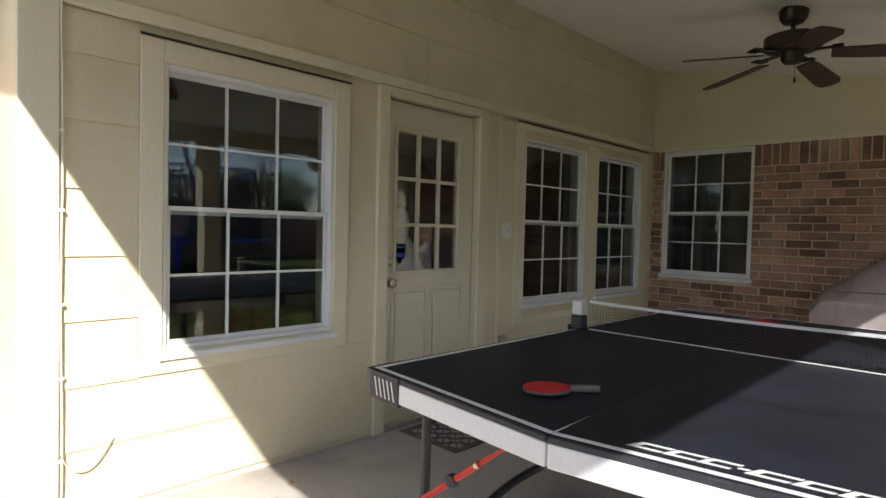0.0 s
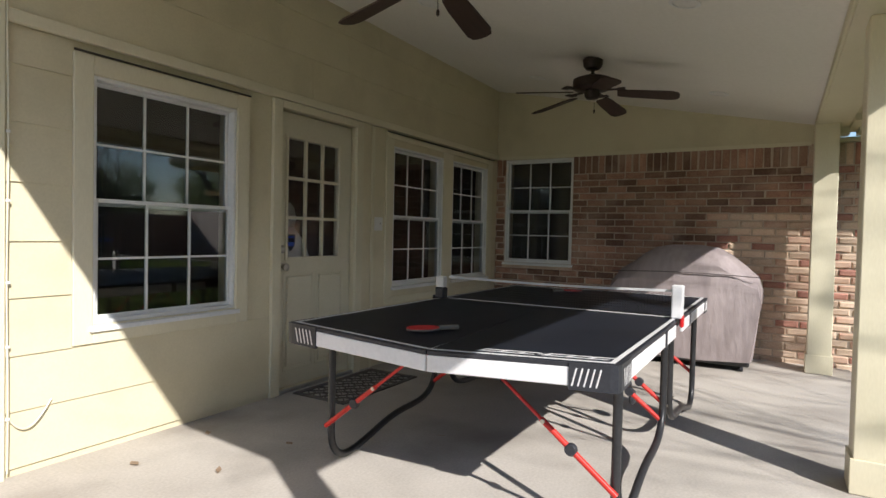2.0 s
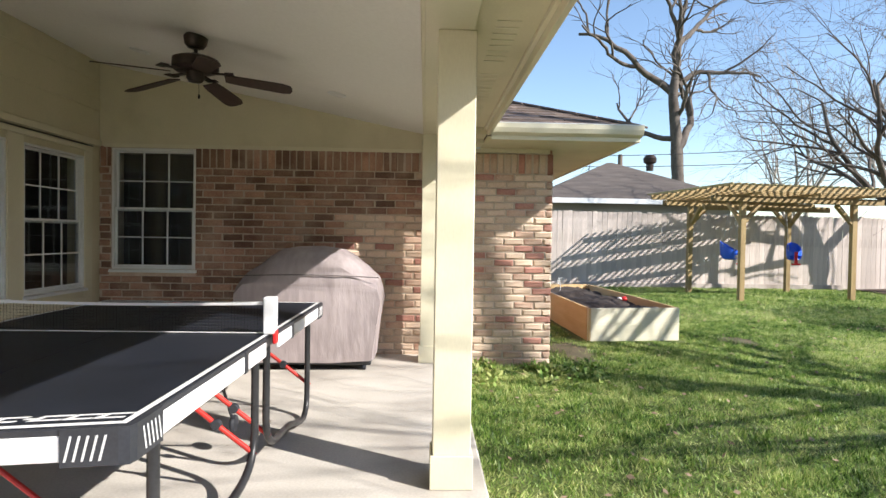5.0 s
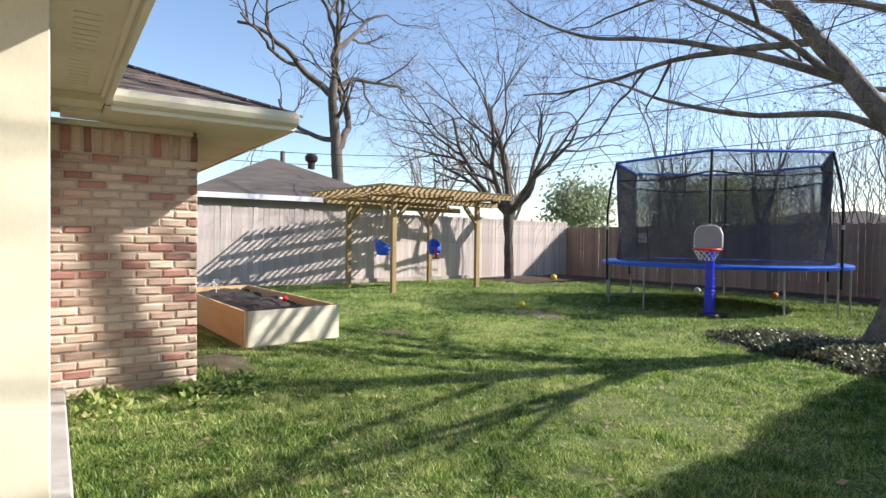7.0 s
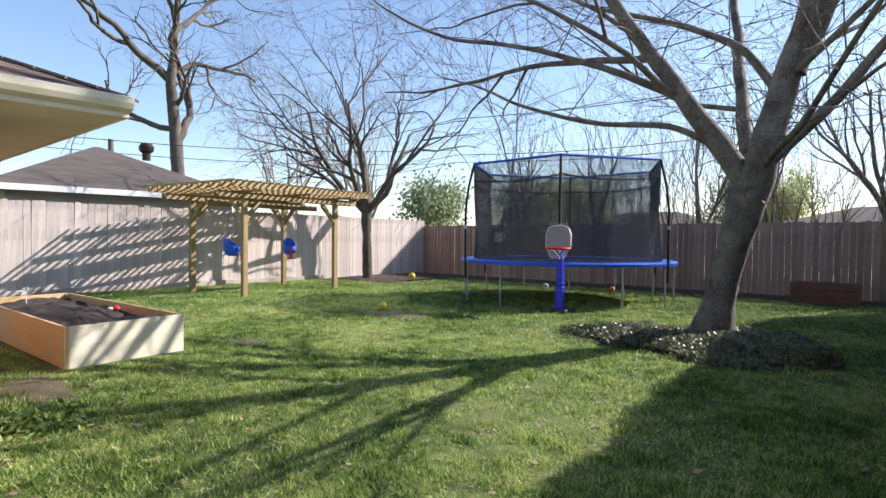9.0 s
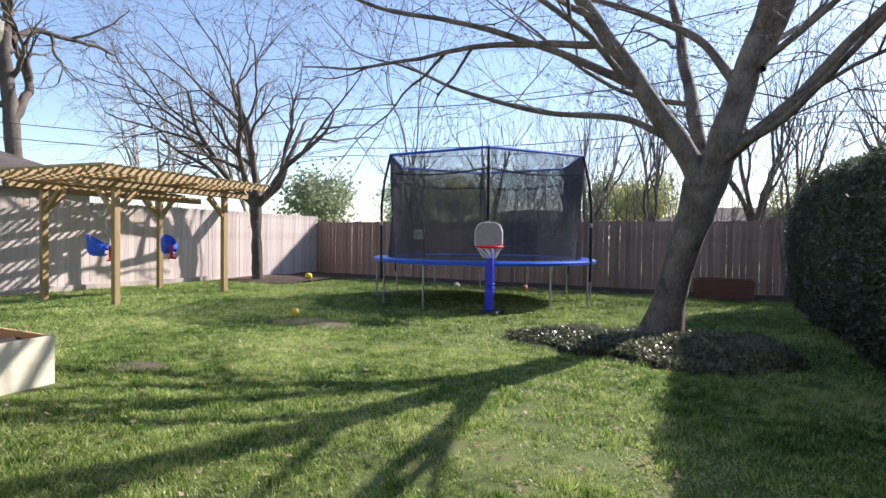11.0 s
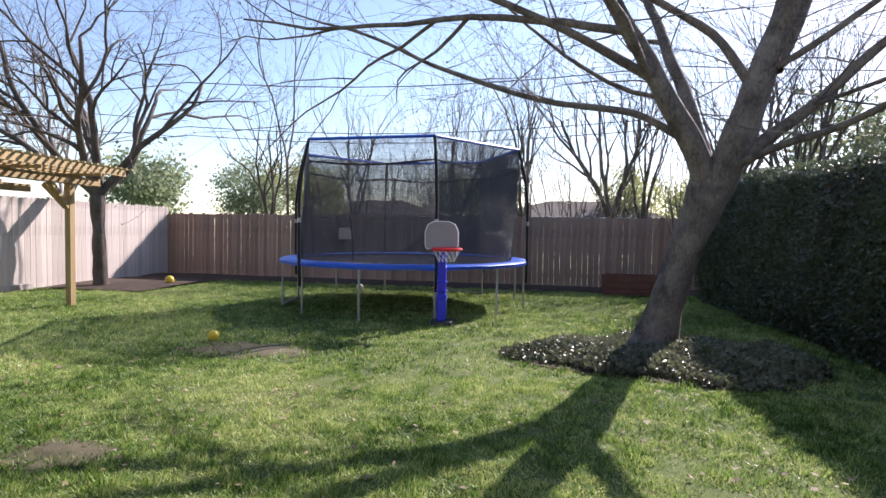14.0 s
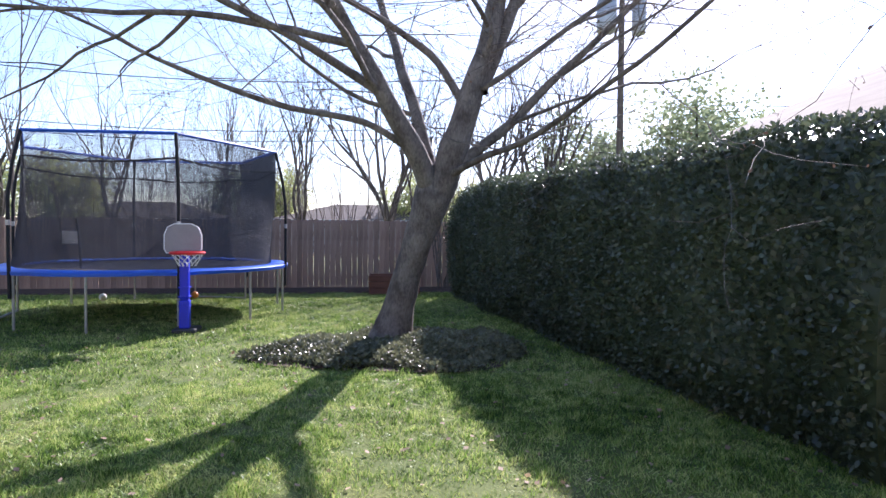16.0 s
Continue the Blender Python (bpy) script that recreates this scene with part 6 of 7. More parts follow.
    # second limbs sprout from the first: parent, place along it, way, length, girth
    for k, f, d, ln, r in ((0, 0.34, (0.9, 0.5, 0.55), 4.0, 0.050), (0, 0.52, (1.0, 0.35, 0.30), 4.4, 0.055), (0, 0.62, (0.8, -0.7, 0.35), 4.0, 0.045), (0, 0.8, (0.6, 0.9, 0.5), 3.4, 0.04),
                           (1, 0.35, (1.0, -0.3, 0.30), 4.2, 0.040), (1, 0.55, (0.2, -1.0, 0.6), 3.6, 0.04), (1, 0.75, (0.9, 0.3, 0.7), 3.4, 0.04),
                           (2, 0.42, (-1.0, 0.75, 0.35), 4.2, 0.045), (2, 0.48, (-0.3, -1.0, 0.5), 4.0, 0.04), (2, 0.60, (0.6, 0.9, 0.6), 4.0, 0.035), (2, 0.75, (0.8, -0.4, 0.9), 3.4, 0.035), (2, 0.88, (-0.4, 0.9, 0.8), 3.0, 0.03),
                           (3, 0.45, (-0.7, 1.0, 0.4), 3.0, 0.03), (3, 0.65, (-1.0, 0.1, 0.6), 2.8, 0.03), (4, 0.5, (-0.9, 0.4, 0.7), 3.4, 0.045), (4, 0.7, (-0.6, -0.7, 0.7), 3.2, 0.04)):
        pts, radii = main[k]
        grow(s, pts[int(f * (len(pts) - 1))], Vector(d), ln, r, 3, rng, 0.02, kids=(3, 5), spread=0.62, tips=tips, up=0.03, wiggle=0.13, taper=0.2)
    for pts, radii in main:
        n = len(pts)
        for i in range(n // 3, n, 2):
            a = rng.uniform(0, 2 * math.pi)
            flat = Vector((math.cos(a), math.sin(a), rng.uniform(0.0, 0.6)))
            grow(s, pts[i], flat, rng.uniform(1.2, 2.4), min(radii[i] * 0.35, 0.012), 2, rng, 0.02, kids=(3, 5), spread=0.6, tips=tips, up=0.03, wiggle=0.11, taper=0.2)
        grow(s, pts[-1], pts[-1] - pts[-2], 2.0, radii[-1], 3, rng, 0.0, kids=(3, 4), spread=0.5, tips=tips, up=0.04, wiggle=0.1)
    ob = new("crown", s.mesh("crown", BARK, True))
    ob.parent, ob.location = root, -root.location
    # swelling buds at the twig ends
    nr = np.random.default_rng(3)
    pick = np.array([tuple(t) for t in tips])
    pick = pick[nr.random(len(pick)) < 0.55]
    w = nr.normal(size=pick.shape)
    w /= np.linalg.norm(w, axis=1)[:, None]
    u = nr.normal(size=pick.shape)
    ob = new("bud_scatter", flakes("bud_scatter", pick, w, u, np.full(len(pick), 0.022), np.full(len(pick), 0.035), BUD))
    ob.parent, ob.location = root, -root.location
    tagged(ob, kind="stuff")


main_tree()


def vase_tree(name, base, stems, height, r, seed, mat, label, depth=3, lean=0.5, kids=(3, 4), trunk_h=1.6, group=""):
    """A tree whose short trunk breaks into upswept stems."""
    rng = random.Random(seed)
    root = thing(name, base, label, "tree", group)
    b = Vector(base)
    head = b + Vector((rng.uniform(-0.1, 0.1), rng.uniform(-0.1, 0.1), trunk_h))
    if trunk_h > 0.3:
        bm = trunk_mesh([b - Vector((0, 0, 0.08)), b + Vector((0, 0, 0.15)), b.lerp(head, 0.6), head], [r * 1.35, r, r * 0.85, r * 0.95], seed, 12)
        part("trunk", bm, mat, root, smooth=True)
    s = Soup()
    for k in range(stems):
        a = 2 * math.pi * (k + rng.uniform(-0.25, 0.25)) / stems
        d = Vector((lean * math.cos(a), lean * math.sin(a), rng.uniform(0.8, 1.2)))
        p = head - Vector((0, 0, 0.03)) if trunk_h > 0.3 else b + Vector((0.12 * math.cos(a), 0.12 * math.sin(a), -0.05))
        grow(s, p, d, height * rng.uniform(0.5, 0.62), r * (0.62 if trunk_h > 0.3 else 0.9), depth, rng, 0.0, kids=kids, spread=0.5 + 0.25 * (lean > 0.6), up=0.05 - 0.04 * (lean > 0.6), wiggle=0.10 + 0.05 * (lean > 0.6))
    ob = new("crown", s.mesh("crown", mat, True))
    ob.parent, ob.location = root, -root.location
    return root


vase_tree("bare_yard_tree", (14.95, -13.55, GZ), 7, 6.8, 0.17, 5, BARK_OAK, "bare vase shaped tree beside the grey fence", 4, 0.85, (3, 5), 2.2)
for i, (x, y, stems, high) in enumerate(((11.6, -18.4, 6, 5.6), (9.3, -18.6, 9, 6.6), (7.6, -18.2, 10, 6.8), (6.4, -18.5, 15, 7.0), (5.0, -18.1, 9, 6.0), (3.9, -18.8, 12, 6.2), (2.6, -18.0, 9, 5.6), (1.0, -16.7, 12, 6.0), (-0.8, -18.4, 10, 6.2), (-2.8, -19.0, 12, 7.0), (-5.0, -19.5, 10, 6.5))):
    vase_tree("crape_myrtle", (x, y, GZ), stems, high, 0.024, 11 + i, BARK, "bare crape myrtle with many thin upright stems by the fence", 2, 0.17, (3, 4), 0.0, "crape myrtles")
vase_tree("bare_street_tree", (2.0, -27.0, GZ), 5, 9.0, 0.17, 16, BARK_DARK, "bare dark tree beyond the brown fence", 3, 0.40, (3, 4), 1.8, "distant bare trees")
for i, (x, y, high) in enumerate(((-1.5, -22.5, 8.5), (0.4, -29.0, 9.5), (-3.2, -27.0, 9.0), (5.6, -25.5, 8.5), (8.8, -28.0, 8.5), (-6.2, -29.0, 9.0), (13.5, -27.0, 7.5), (17.5, -26.5, 7.0))):
    vase_tree("bare_street_tree", (x, y, GZ), 4, high, 0.12, 60 + i, BARK_DARK, "bare grey tree standing beyond the back fence", 3, 0.32, (3, 4), 1.6, "distant bare trees")
vase_tree("bare_street_tree", (-4.5, -25.0, GZ), 5, 9.0, 0.15, 17, BARK_DARK, "bare tree beyond the hedge", 3, 0.45, (3, 4), 1.8, "distant bare trees")
vase_tree("bare_street_tree", (23.5, -21.0, GZ), 6, 8.0, 0.15, 18, BARK_PALE, "bare tree beyond the fence corner", 3, 0.40, (3, 4), 1.5, "distant bare trees")
vase_tree("bare_street_tree", (21.5, -15.0, GZ), 6, 7.0, 0.12, 19, BARK_PALE, "bare tree beyond the grey fence", 3, 0.45, (3, 4), 1.4, "distant bare trees")
vase_tree("slender_sapling", (12.25, -18.0, GZ), 2, 11.5, 0.05, 22, BARK, "tall slender bare sapling behind the brown fence", 2, 0.04, (6, 8), 3.5)


def oak():
    root = thing("old_oak", (30.0, -13.9, GZ), "tall old oak with gnarled bare limbs", "tree")
    rng = random.Random(8)
    b = Vector((30.0, -13.9, GZ))
    bm = trunk_mesh([b - Vector((0, 0, 0.1)), b + Vector((0, 0, 1.5)), b + Vector((0, 0, 4.0)), b + Vector((0.1, 0.1, 6.6)), b + Vector((0.0, 0.4, 9.0)), b + Vector((0.0, 0.1, 12.0))], [0.46, 0.36, 0.32, 0.31, 0.24, 0.13], 4, 16)
    part("trunk", bm, BARK_OAK, root, "thick dark trunk", True)
    s = Soup()
    for h, a, ln, r, upz in ((6.2, -95, 5.2, 0.24, 0.25), (6.8, 85, 4.6, 0.16, 0.15), (9.0, 75, 6.6, 0.22, 0.75), (9.6, -80, 4.6, 0.16, 1.2), (10.6, 95, 4.5, 0.17, 1.6), (11.8, -60, 5.0, 0.16, 1.9), (12.0, 60, 4.6, 0.14, 1.7), (11.9, 170, 4.0, 0.14, 1.8), (8.0, 180, 3.5, 0.12, 0.6)):
        d = Vector((math.cos(radians(a)) * 0.9, math.sin(radians(a)), upz))
        grow(s, b + Vector((0, 0.1, h)), d, ln, r, 3, rng, 0.0, kids=(3, 5), spread=0.7, up=0.04, wiggle=0.24)
    ob = new("crown", s.mesh("crown", BARK_OAK, True))
    ob.parent, ob.location = root, -root.location


oak()


def leafy_tree(name, base, height, radius, count, mat, seed, label, trunk=0.15, leaf=0.16):
    """A leafed tree: trunk, a few limbs, and a broken crown of many small leaves in clumps."""
    rng = np.random.default_rng(seed)
    pr = random.Random(seed)
    root = thing(name, base, label, "tree", "leafy trees beyond the fences")
    b = Vector(base)
    bm = bmesh.new()
    bm_tube(bm, [b, b + Vector((0, 0, height * 0.4)), b + Vector((pr.uniform(-0.3, 0.3), 0, height * 0.85))], [trunk, trunk * 0.7, trunk * 0.2], 8)
    part("trunk", bm, BARK_DARK, root, smooth=True)
    clumps = 42
    cc = rng.normal(size=(clumps, 3))
    cc /= np.linalg.norm(cc, axis=1)[:, None]
    cc *= rng.uniform(0.35, 1.0, (clumps, 1)) * np.array([radius, radius, height * 0.36])
    cc += np.array([b.x, b.y, b.z + height * 0.6])
    which = rng.integers(0, clumps, count)
    p = cc[which] + rng.normal(size=(count, 3)) * radius * 0.2
    w = rng.normal(size=(count, 3))
    w[:, 2] -= 0.4
    w /= np.linalg.norm(w, axis=1)[:, None]
    ob = new("crown", flakes("crown", p, w, rng.normal(size=(count, 3)), rng.uniform(0.5, 1.0, count) * leaf, rng.uniform(0.8, 1.5, count) * leaf, mat))
    ob.parent, ob.location = root, -root.location


for i, (x, y, h, r, n, mat, leaf) in enumerate(((20.5, -38, 6.6, 2.4, 7000, GREEN_LEAF, 0.17), (26.0, -40, 6.8, 2.4, 7000, PINE_LEAF, 0.17), (9.5, -46, 6.4, 2.4, 7000, GREEN_LEAF, 0.19), (-0.6, -44, 6.0, 2.2, 5000, GREEN_LEAF, 0.18), (-2.0, -30, 4.2, 1.6, 4500, GREEN_LEAF, 0.13), (-8.5, -30, 8.5, 2.6, 4200, PINE_LEAF, 0.24), (27, -30, 6.0, 2.6, 4200, PINE_LEAF, 0.24), (14.5, -56, 7, 3.0, 5000, PINE_LEAF, 0.24), (-13, -26, 7.5, 2.4, 4000, PINE_LEAF, 0.22), (22.0, 3.0, 9.0, 2.6, 3200, GREEN_LEAF, 0.24), (-10.2, -23.0, 8.2, 2.6, 6000, PINE_LEAF, 0.18))):
    leafy_tree("leafy_tree", (x, y, GZ), h, r, n, mat, 40 + i, "leafy green tree beyond the fence" if mat is GREEN_LEAF else "dark evergreen tree beyond the fence", leaf=leaf)


# ---- hedge and ivy ----
def hedge():
    root = thing("clipped_hedge", (-0.6, -9.0, GZ), "tall dense dark green hedge along the yard edge", "hedge")
    rng = np.random.default_rng(6)
    hx, top = 0.42, 2.45
    bm = bmesh.new()
    ny, nz = 56, 12
    prof = [(hx - 0.12, 0.0), (hx, 0.5), (hx + 0.02, 1.2), (hx - 0.02, 1.9), (hx - 0.12, 2.35), (hx - 0.4, top), (hx - 1.2, top + 0.05), (hx - 2.2, top), (hx - 2.3, 0.0)]
    rings = []
    for i in range(ny + 1):
        y = -4.4 - 10.6 * i / ny
        lean = 0.095 * (-7.5 - y)
        ring = []
        for x, z in prof:
            q = Vector((x, y * 0.8, z))
            k = 0.16 * noise.noise(q * 1.3) + 0.07 * noise.noise(q * 4)
            end = 1 - 0.35 * max(0.0, (-14.5 - y) / 1.2)
            ring.append(bm.verts.new((x - 0.10 + k + lean, y, GZ + (z * (0.975 + 0.115 * (-y - 4) / 11) - 0.08 + (0.6 * k if z > 0.3 else 0)) * end)))
        rings.append(ring)
    for a, b in zip(rings, rings[1:]):
        for k in range(len(prof) - 1):
            bm.faces.new((a[k], a[k + 1], b[k + 1], b[k]))
    bm.faces.new(rings[0])
    bm.faces.new(rings[-1])
    bmesh.ops.recalc_face_normals(bm, faces=bm.faces[:])
    bmesh.ops.triangulate(bm, faces=bm.faces[:])
    tri = np.array([[tuple(v.co) for v in f.verts] for f in bm.faces])
    nor = np.array([tuple(f.normal) for f in bm.faces])
    area = np.array([f.calc_area() for f in bm.faces])
    keep = np.array([t[:, 0].mean() > hx - 1.6 for t in tri])
    part("inner_mass", bm, HEDGE_LEAF, root)
    prob = area * keep
    count = 80000
    idx = rng.choice(len(tri), count, p=prob / prob.sum())
    r1, r2 = np.sqrt(rng.random(count)), rng.random(count)
    t = tri[idx]
    p = t[:, 0] * (1 - r1)[:, None] + t[:, 1] * (r1 * (1 - r2))[:, None] + t[:, 2] * (r1 * r2)[:, None]
    nn = nor[idx]
    p += nn * rng.uniform(-0.02, 0.09, (count, 1))
    w = nn * 0.6 + rng.normal(size=(count, 3)) * 0.7
    w /= np.linalg.norm(w, axis=1)[:, None]
    ob = new("leaves", flakes("leaves", p, w, nn + rng.normal(size=(count, 3)) * 0.5, rng.uniform(0.025, 0.045, count), rng.uniform(0.04, 0.075, count), HEDGE_LEAF))
    ob.parent, ob.location = root, -root.location
    tagged(ob, kind="stuff")


hedge()


def ivy():
    rng = np.random.default_rng(12)
    count = 17000
    a, r = rng.uniform(0, 2 * math.pi, count), np.sqrt(rng.random(count))
    lim = 1.0 + 0.16 * np.sin(a * 3 + 1) + 0.10 * np.sin(a * 7)
    x = 2.88 + 1.5 * r * lim * np.cos(a)
    y = -8.85 + 1.25 * r * lim * np.sin(a)
    mound = (0.11 + 0.07 * np.sin(x * 3.1 + 1.0) * np.cos(y * 2.7)) * np.sqrt(np.clip(1 - r ** 2, 0, 1)) + 0.04
    z = GZ + mound * rng.uniform(0.35, 1.0, count)
    p = np.stack([x, y, z], 1)
    w = rng.normal(size=(count, 3)) + np.array([0, 0, 0.4])
    w /= np.linalg.norm(w, axis=1)[:, None]
    up = rng.normal(size=(count, 3)) * 0.5 + np.array([0, 0, 1.0])
    ob = tagged(new("ivy_bed", flakes("ivy_bed", p, w, up, rng.uniform(0.03, 0.05, count), rng.uniform(0.035, 0.06, count), IVY_LEAF)), "low glossy dark ivy bed round the tree foot", "ground cover", "", "stuff")


ivy()


def low_shrub(x0, y0, rx, ry, h):
    rng = np.random.default_rng(31)
    root = thing("low_shrub", (x0, y0, GZ), "low dense dark evergreen shrub beside the tree", "shrub")
    bm = bmesh.new()
    bmesh.ops.create_icosphere(bm, subdivisions=3, radius=1.0)
    for v in bm.verts:
        q = v.co.copy()
        k = 0.86 + 0.16 * noise.noise(q * 2.2)
        v.co = Vector((x0 + rx * k * q.x, y0 + ry * k * q.y, GZ + max(0.0, h * k * q.z)))
    part("inner_mass", bm, HEDGE_LEAF, root)
    n = 7000
    d = rng.normal(size=(n, 3))
    d /= np.linalg.norm(d, axis=1)[:, None]
    d[:, 2] = abs(d[:, 2])
    k = np.array([0.90 + 0.16 * noise.noise(Vector(q) * 2.2) for q in d]) + rng.uniform(-0.05, 0.08, n)
    p = d * k[:, None] * np.array([rx, ry, h]) + np.array([x0, y0, GZ + 0.01])
    w = rng.normal(size=(n, 3))
    w /= np.linalg.norm(w, axis=1)[:, None]
    ob = new("leaves", flakes("leaves", p, w, d + rng.normal(size=(n, 3)) * 0.5, rng.uniform(0.022, 0.04, n), rng.uniform(0.035, 0.06, n), IVY_LEAF))
    ob.parent, ob.location = root, -root.location
    tagged(ob, kind="stuff")


low_shrub(1.75, -8.45, 0.62, 0.55, 0.30)
bm = bmesh.new()
mid_v = bm.verts.new((2.88, -8.9, GZ + 0.05))
ring = [bm.verts.new((2.88 + 1.58 * lim * math.cos(a), -8.87 + 1.32 * lim * math.sin(a), GZ + 0.004)) for a, lim in ((2 * math.pi * k / 40, 1.0 + 0.16 * math.sin(6 * math.pi * k / 40 + 1) + 0.08 * noise.noise(Vector((k * 0.6, 0, 0)))) for k in range(40))]
for k in range(40):
    bm.faces.new((mid_v, ring[k], ring[(k + 1) % 40]))
solo("tree_mulch", bm, MULCH, "bare mulch and litter under the ivy", "mulch", "structure", True)

# worn earth in the lawn
EARTH = material("worn_dry_earth", (0.085, 0.07, 0.036), (0.165, 0.135, 0.08), 0.95, 5, 60, 0.7, stain=(0.10, 0.10, 0.04), stain_amount=0.8, stain_scale=2.4, bump_dist=0.015)
BARE = [(7.75, -8.05, 0.85, 0.42), (7.3, -4.75, 0.34, 0.26), (6.5, -2.25, 0.75, 0.33)]
for px, py, rx, ry in BARE:
    bm = bmesh.new()
    mid_v = bm.verts.new((px, py, GZ + 0.022))
    rim_v = []
    for k in range(44):
        a = 2 * math.pi * k / 44
        lim = 1.0 + 0.45 * noise.noise(Vector((3 * math.cos(a), 3 * math.sin(a), px))) + 0.25 * noise.noise(Vector((9 * math.cos(a), 9 * math.sin(a), px)))
        rim_v.append(bm.verts.new((px + rx * lim * math.cos(a), py + ry * lim * math.sin(a), GZ - 0.012)))
    for k in range(44):
        bm.faces.new((mid_v, rim_v[k], rim_v[(k + 1) % 44]))
    solo("worn_earth", bm, EARTH, "patch of bare dry earth worn into the lawn", "bare ground", "structure", True)

# mulch beds along the fences
bm = bmesh.new()
for x0, x1, y0, y1 in ((-1.5, 15.9, -17.28, -15.9), (13.2, 15.9, -15.9, -12.8)):
    n = 26
    grid = [[bm.verts.new((x0 + (x1 - x0) * i / n, y0 + (y1 - y0) * j / 6 + (0.25 * noise.noise(Vector((i * 0.7, j, 3))) if j == 6 else 0), GZ + (0.0 if j == 6 and y1 < -14.5 else 0.05 * math.sin(math.pi * (j + 1) / 8)) + 0.02 * noise.noise(Vector((i * 0.9, j * 0.9, 0))))) for j in range(7)] for i in range(n + 1)]
    for i in range(n):
        for j in range(6):
            bm.faces.new((grid[i][j], grid[i + 1][j], grid[i + 1][j + 1], grid[i][j + 1]))
solo("mulch_bed", bm, MULCH, "dark bark mulch bed along the fences", "mulch", "structure", True)

# ---- neighbouring roofs, poles and wires ----
def neighbour(name, x0, x1, y0, y1, wall_h, rise, label, over=0.5, mat=SHINGLE):
    root = thing(name, ((x0 + x1) / 2, (y0 + y1) / 2, GZ), label, "house", "neighbouring houses")
    box_part("wall", (x0, y0, GZ), (x1, y1, wall_h), NEIGHBOUR, root)
    bm = bmesh.new()
    a, b, c, d = x0 - over, x1 + over, y0 - over, y1 + over
    half = min(b - a, d - c) / 2
    z0, z1 = wall_h, wall_h + rise
    base = [bm.verts.new(p) for p in ((a, c, z0), (b, c, z0), (b, d, z0), (a, d, z0))]
    if (b - a) > (d - c):
        ridge = [bm.verts.new(((a + half), (c + d) / 2, z1)), bm.verts.new(((b - half), (c + d) / 2, z1))]
        faces = [(base[0], base[1], ridge[1], ridge[0]), (base[1], base[2], ridge[1]), (base[2], base[3], ridge[0], ridge[1]), (base[3], base[0], ridge[0])]
    else:
        ridge = [bm.verts.new(((a + b) / 2, c + half, z1)), bm.verts.new(((a + b) / 2, d - half + 0.01, z1))]
        faces = [(base[1], base[2], ridge[1], ridge[0]), (base[0], base[1], ridge[0]), (base[3], base[0], ridge[0], ridge[1]), (base[2], base[3], ridge[1])]
    for f in faces:
        bm.faces.new(f)
    bm.faces.new(base[::-1])
    roof = part("roof", bm, mat, root, "weathered shingle hip roof")
    bm = bmesh.new()
    for lo, hi in (((a - 0.03, c, z0 - 0.14), (a - 0.001, d, z0 + 0.03)), ((b + 0.001, c, z0 - 0.14), (b + 0.03, d, z0 + 0.03)), ((a, c - 0.03, z0 - 0.14), (b, c - 0.001, z0 + 0.03)), ((a, d + 0.001, z0 - 0.14), (b, d + 0.03, z0 + 0.03))):
        bm_box(bm, lo, hi)
    part("fascia", bm, WHITE_FRAME, root, "white painted fascia")
    return root, roof


NROOF = material("weathered_grey_shingle", (0.065, 0.052, 0.045), (0.125, 0.105, 0.092), 0.95, 1.2, 60, 0.4, stretch=(1, 1, 9))
root, roof = neighbour("neighbour_house", 19.6, 26.0, -11.2, -4.6, 2.62, 1.75, "neighbour's low house with grey hip roof behind the fence", 0.6, NROOF)
bm = bmesh.new()
bm_lathe(bm, [(0.14, 0.0), (0.14, 0.25), (0.24, 0.33), (0.26, 0.48), (0.18, 0.60), (0.04, 0.64)], (22.2, -9.3, 4.0), 16)
part("roof_turbine", bm, FAN_METAL, root, "round metal roof vent", True)
neighbour("neighbour_house", -13.5, -3.2, -13.0, -3.0, 2.7, 3.0, "neighbour's house with pale tan shingle roof beyond the hedge", 0.6, material("pale_tan_shingle", (0.20, 0.165, 0.125), (0.30, 0.255, 0.20), 0.95, 1.2, 60, 0.4, stretch=(1, 1, 9)))
neighbour("neighbour_house", -3.0, 9.0, -50.0, -42.0, 2.2, 1.3, "distant low house beyond the back fence", 0.5, NROOF)
neighbour("neighbour_house", 13.0, 24.0, -50.0, -43.0, 2.2, 1.3, "distant low house beyond the back fence", 0.5, NROOF)


def utility_pole(x, y, h, cans):
    root = thing("utility_pole", (x, y, GZ), "wooden utility pole with grey transformers" if cans else "wooden utility pole beyond the fence", "utility pole", "utility poles")
    bm = bmesh.new()
    bm_tube(bm, [(x, y, GZ), (x, y, h)], [0.16, 0.11], 12)
    part("pole", bm, POLE_WOOD, root, smooth=True)
    if cans:
        box_part("crossarm", (x - 0.9, y - 0.05, h - 0.45), (x + 0.9, y + 0.05, h - 0.33), POLE_WOOD, root)
    for dx, r in cans:
        bm = bmesh.new()
        bm_lathe(bm, [(r * 0.92, 0.0), (r, 0.06), (r, 1.25), (r * 0.85, 1.36), (0.07, 1.42)], (x + dx, y, h - 2.6), 18)
        bm_tube(bm, [(x + dx - r * 0.4, y, h - 1.2), (x + dx - r * 0.4, y, h - 0.95)], 0.05, 8)
        part("transformer", bm, GALV, root, "grey transformer can", True)


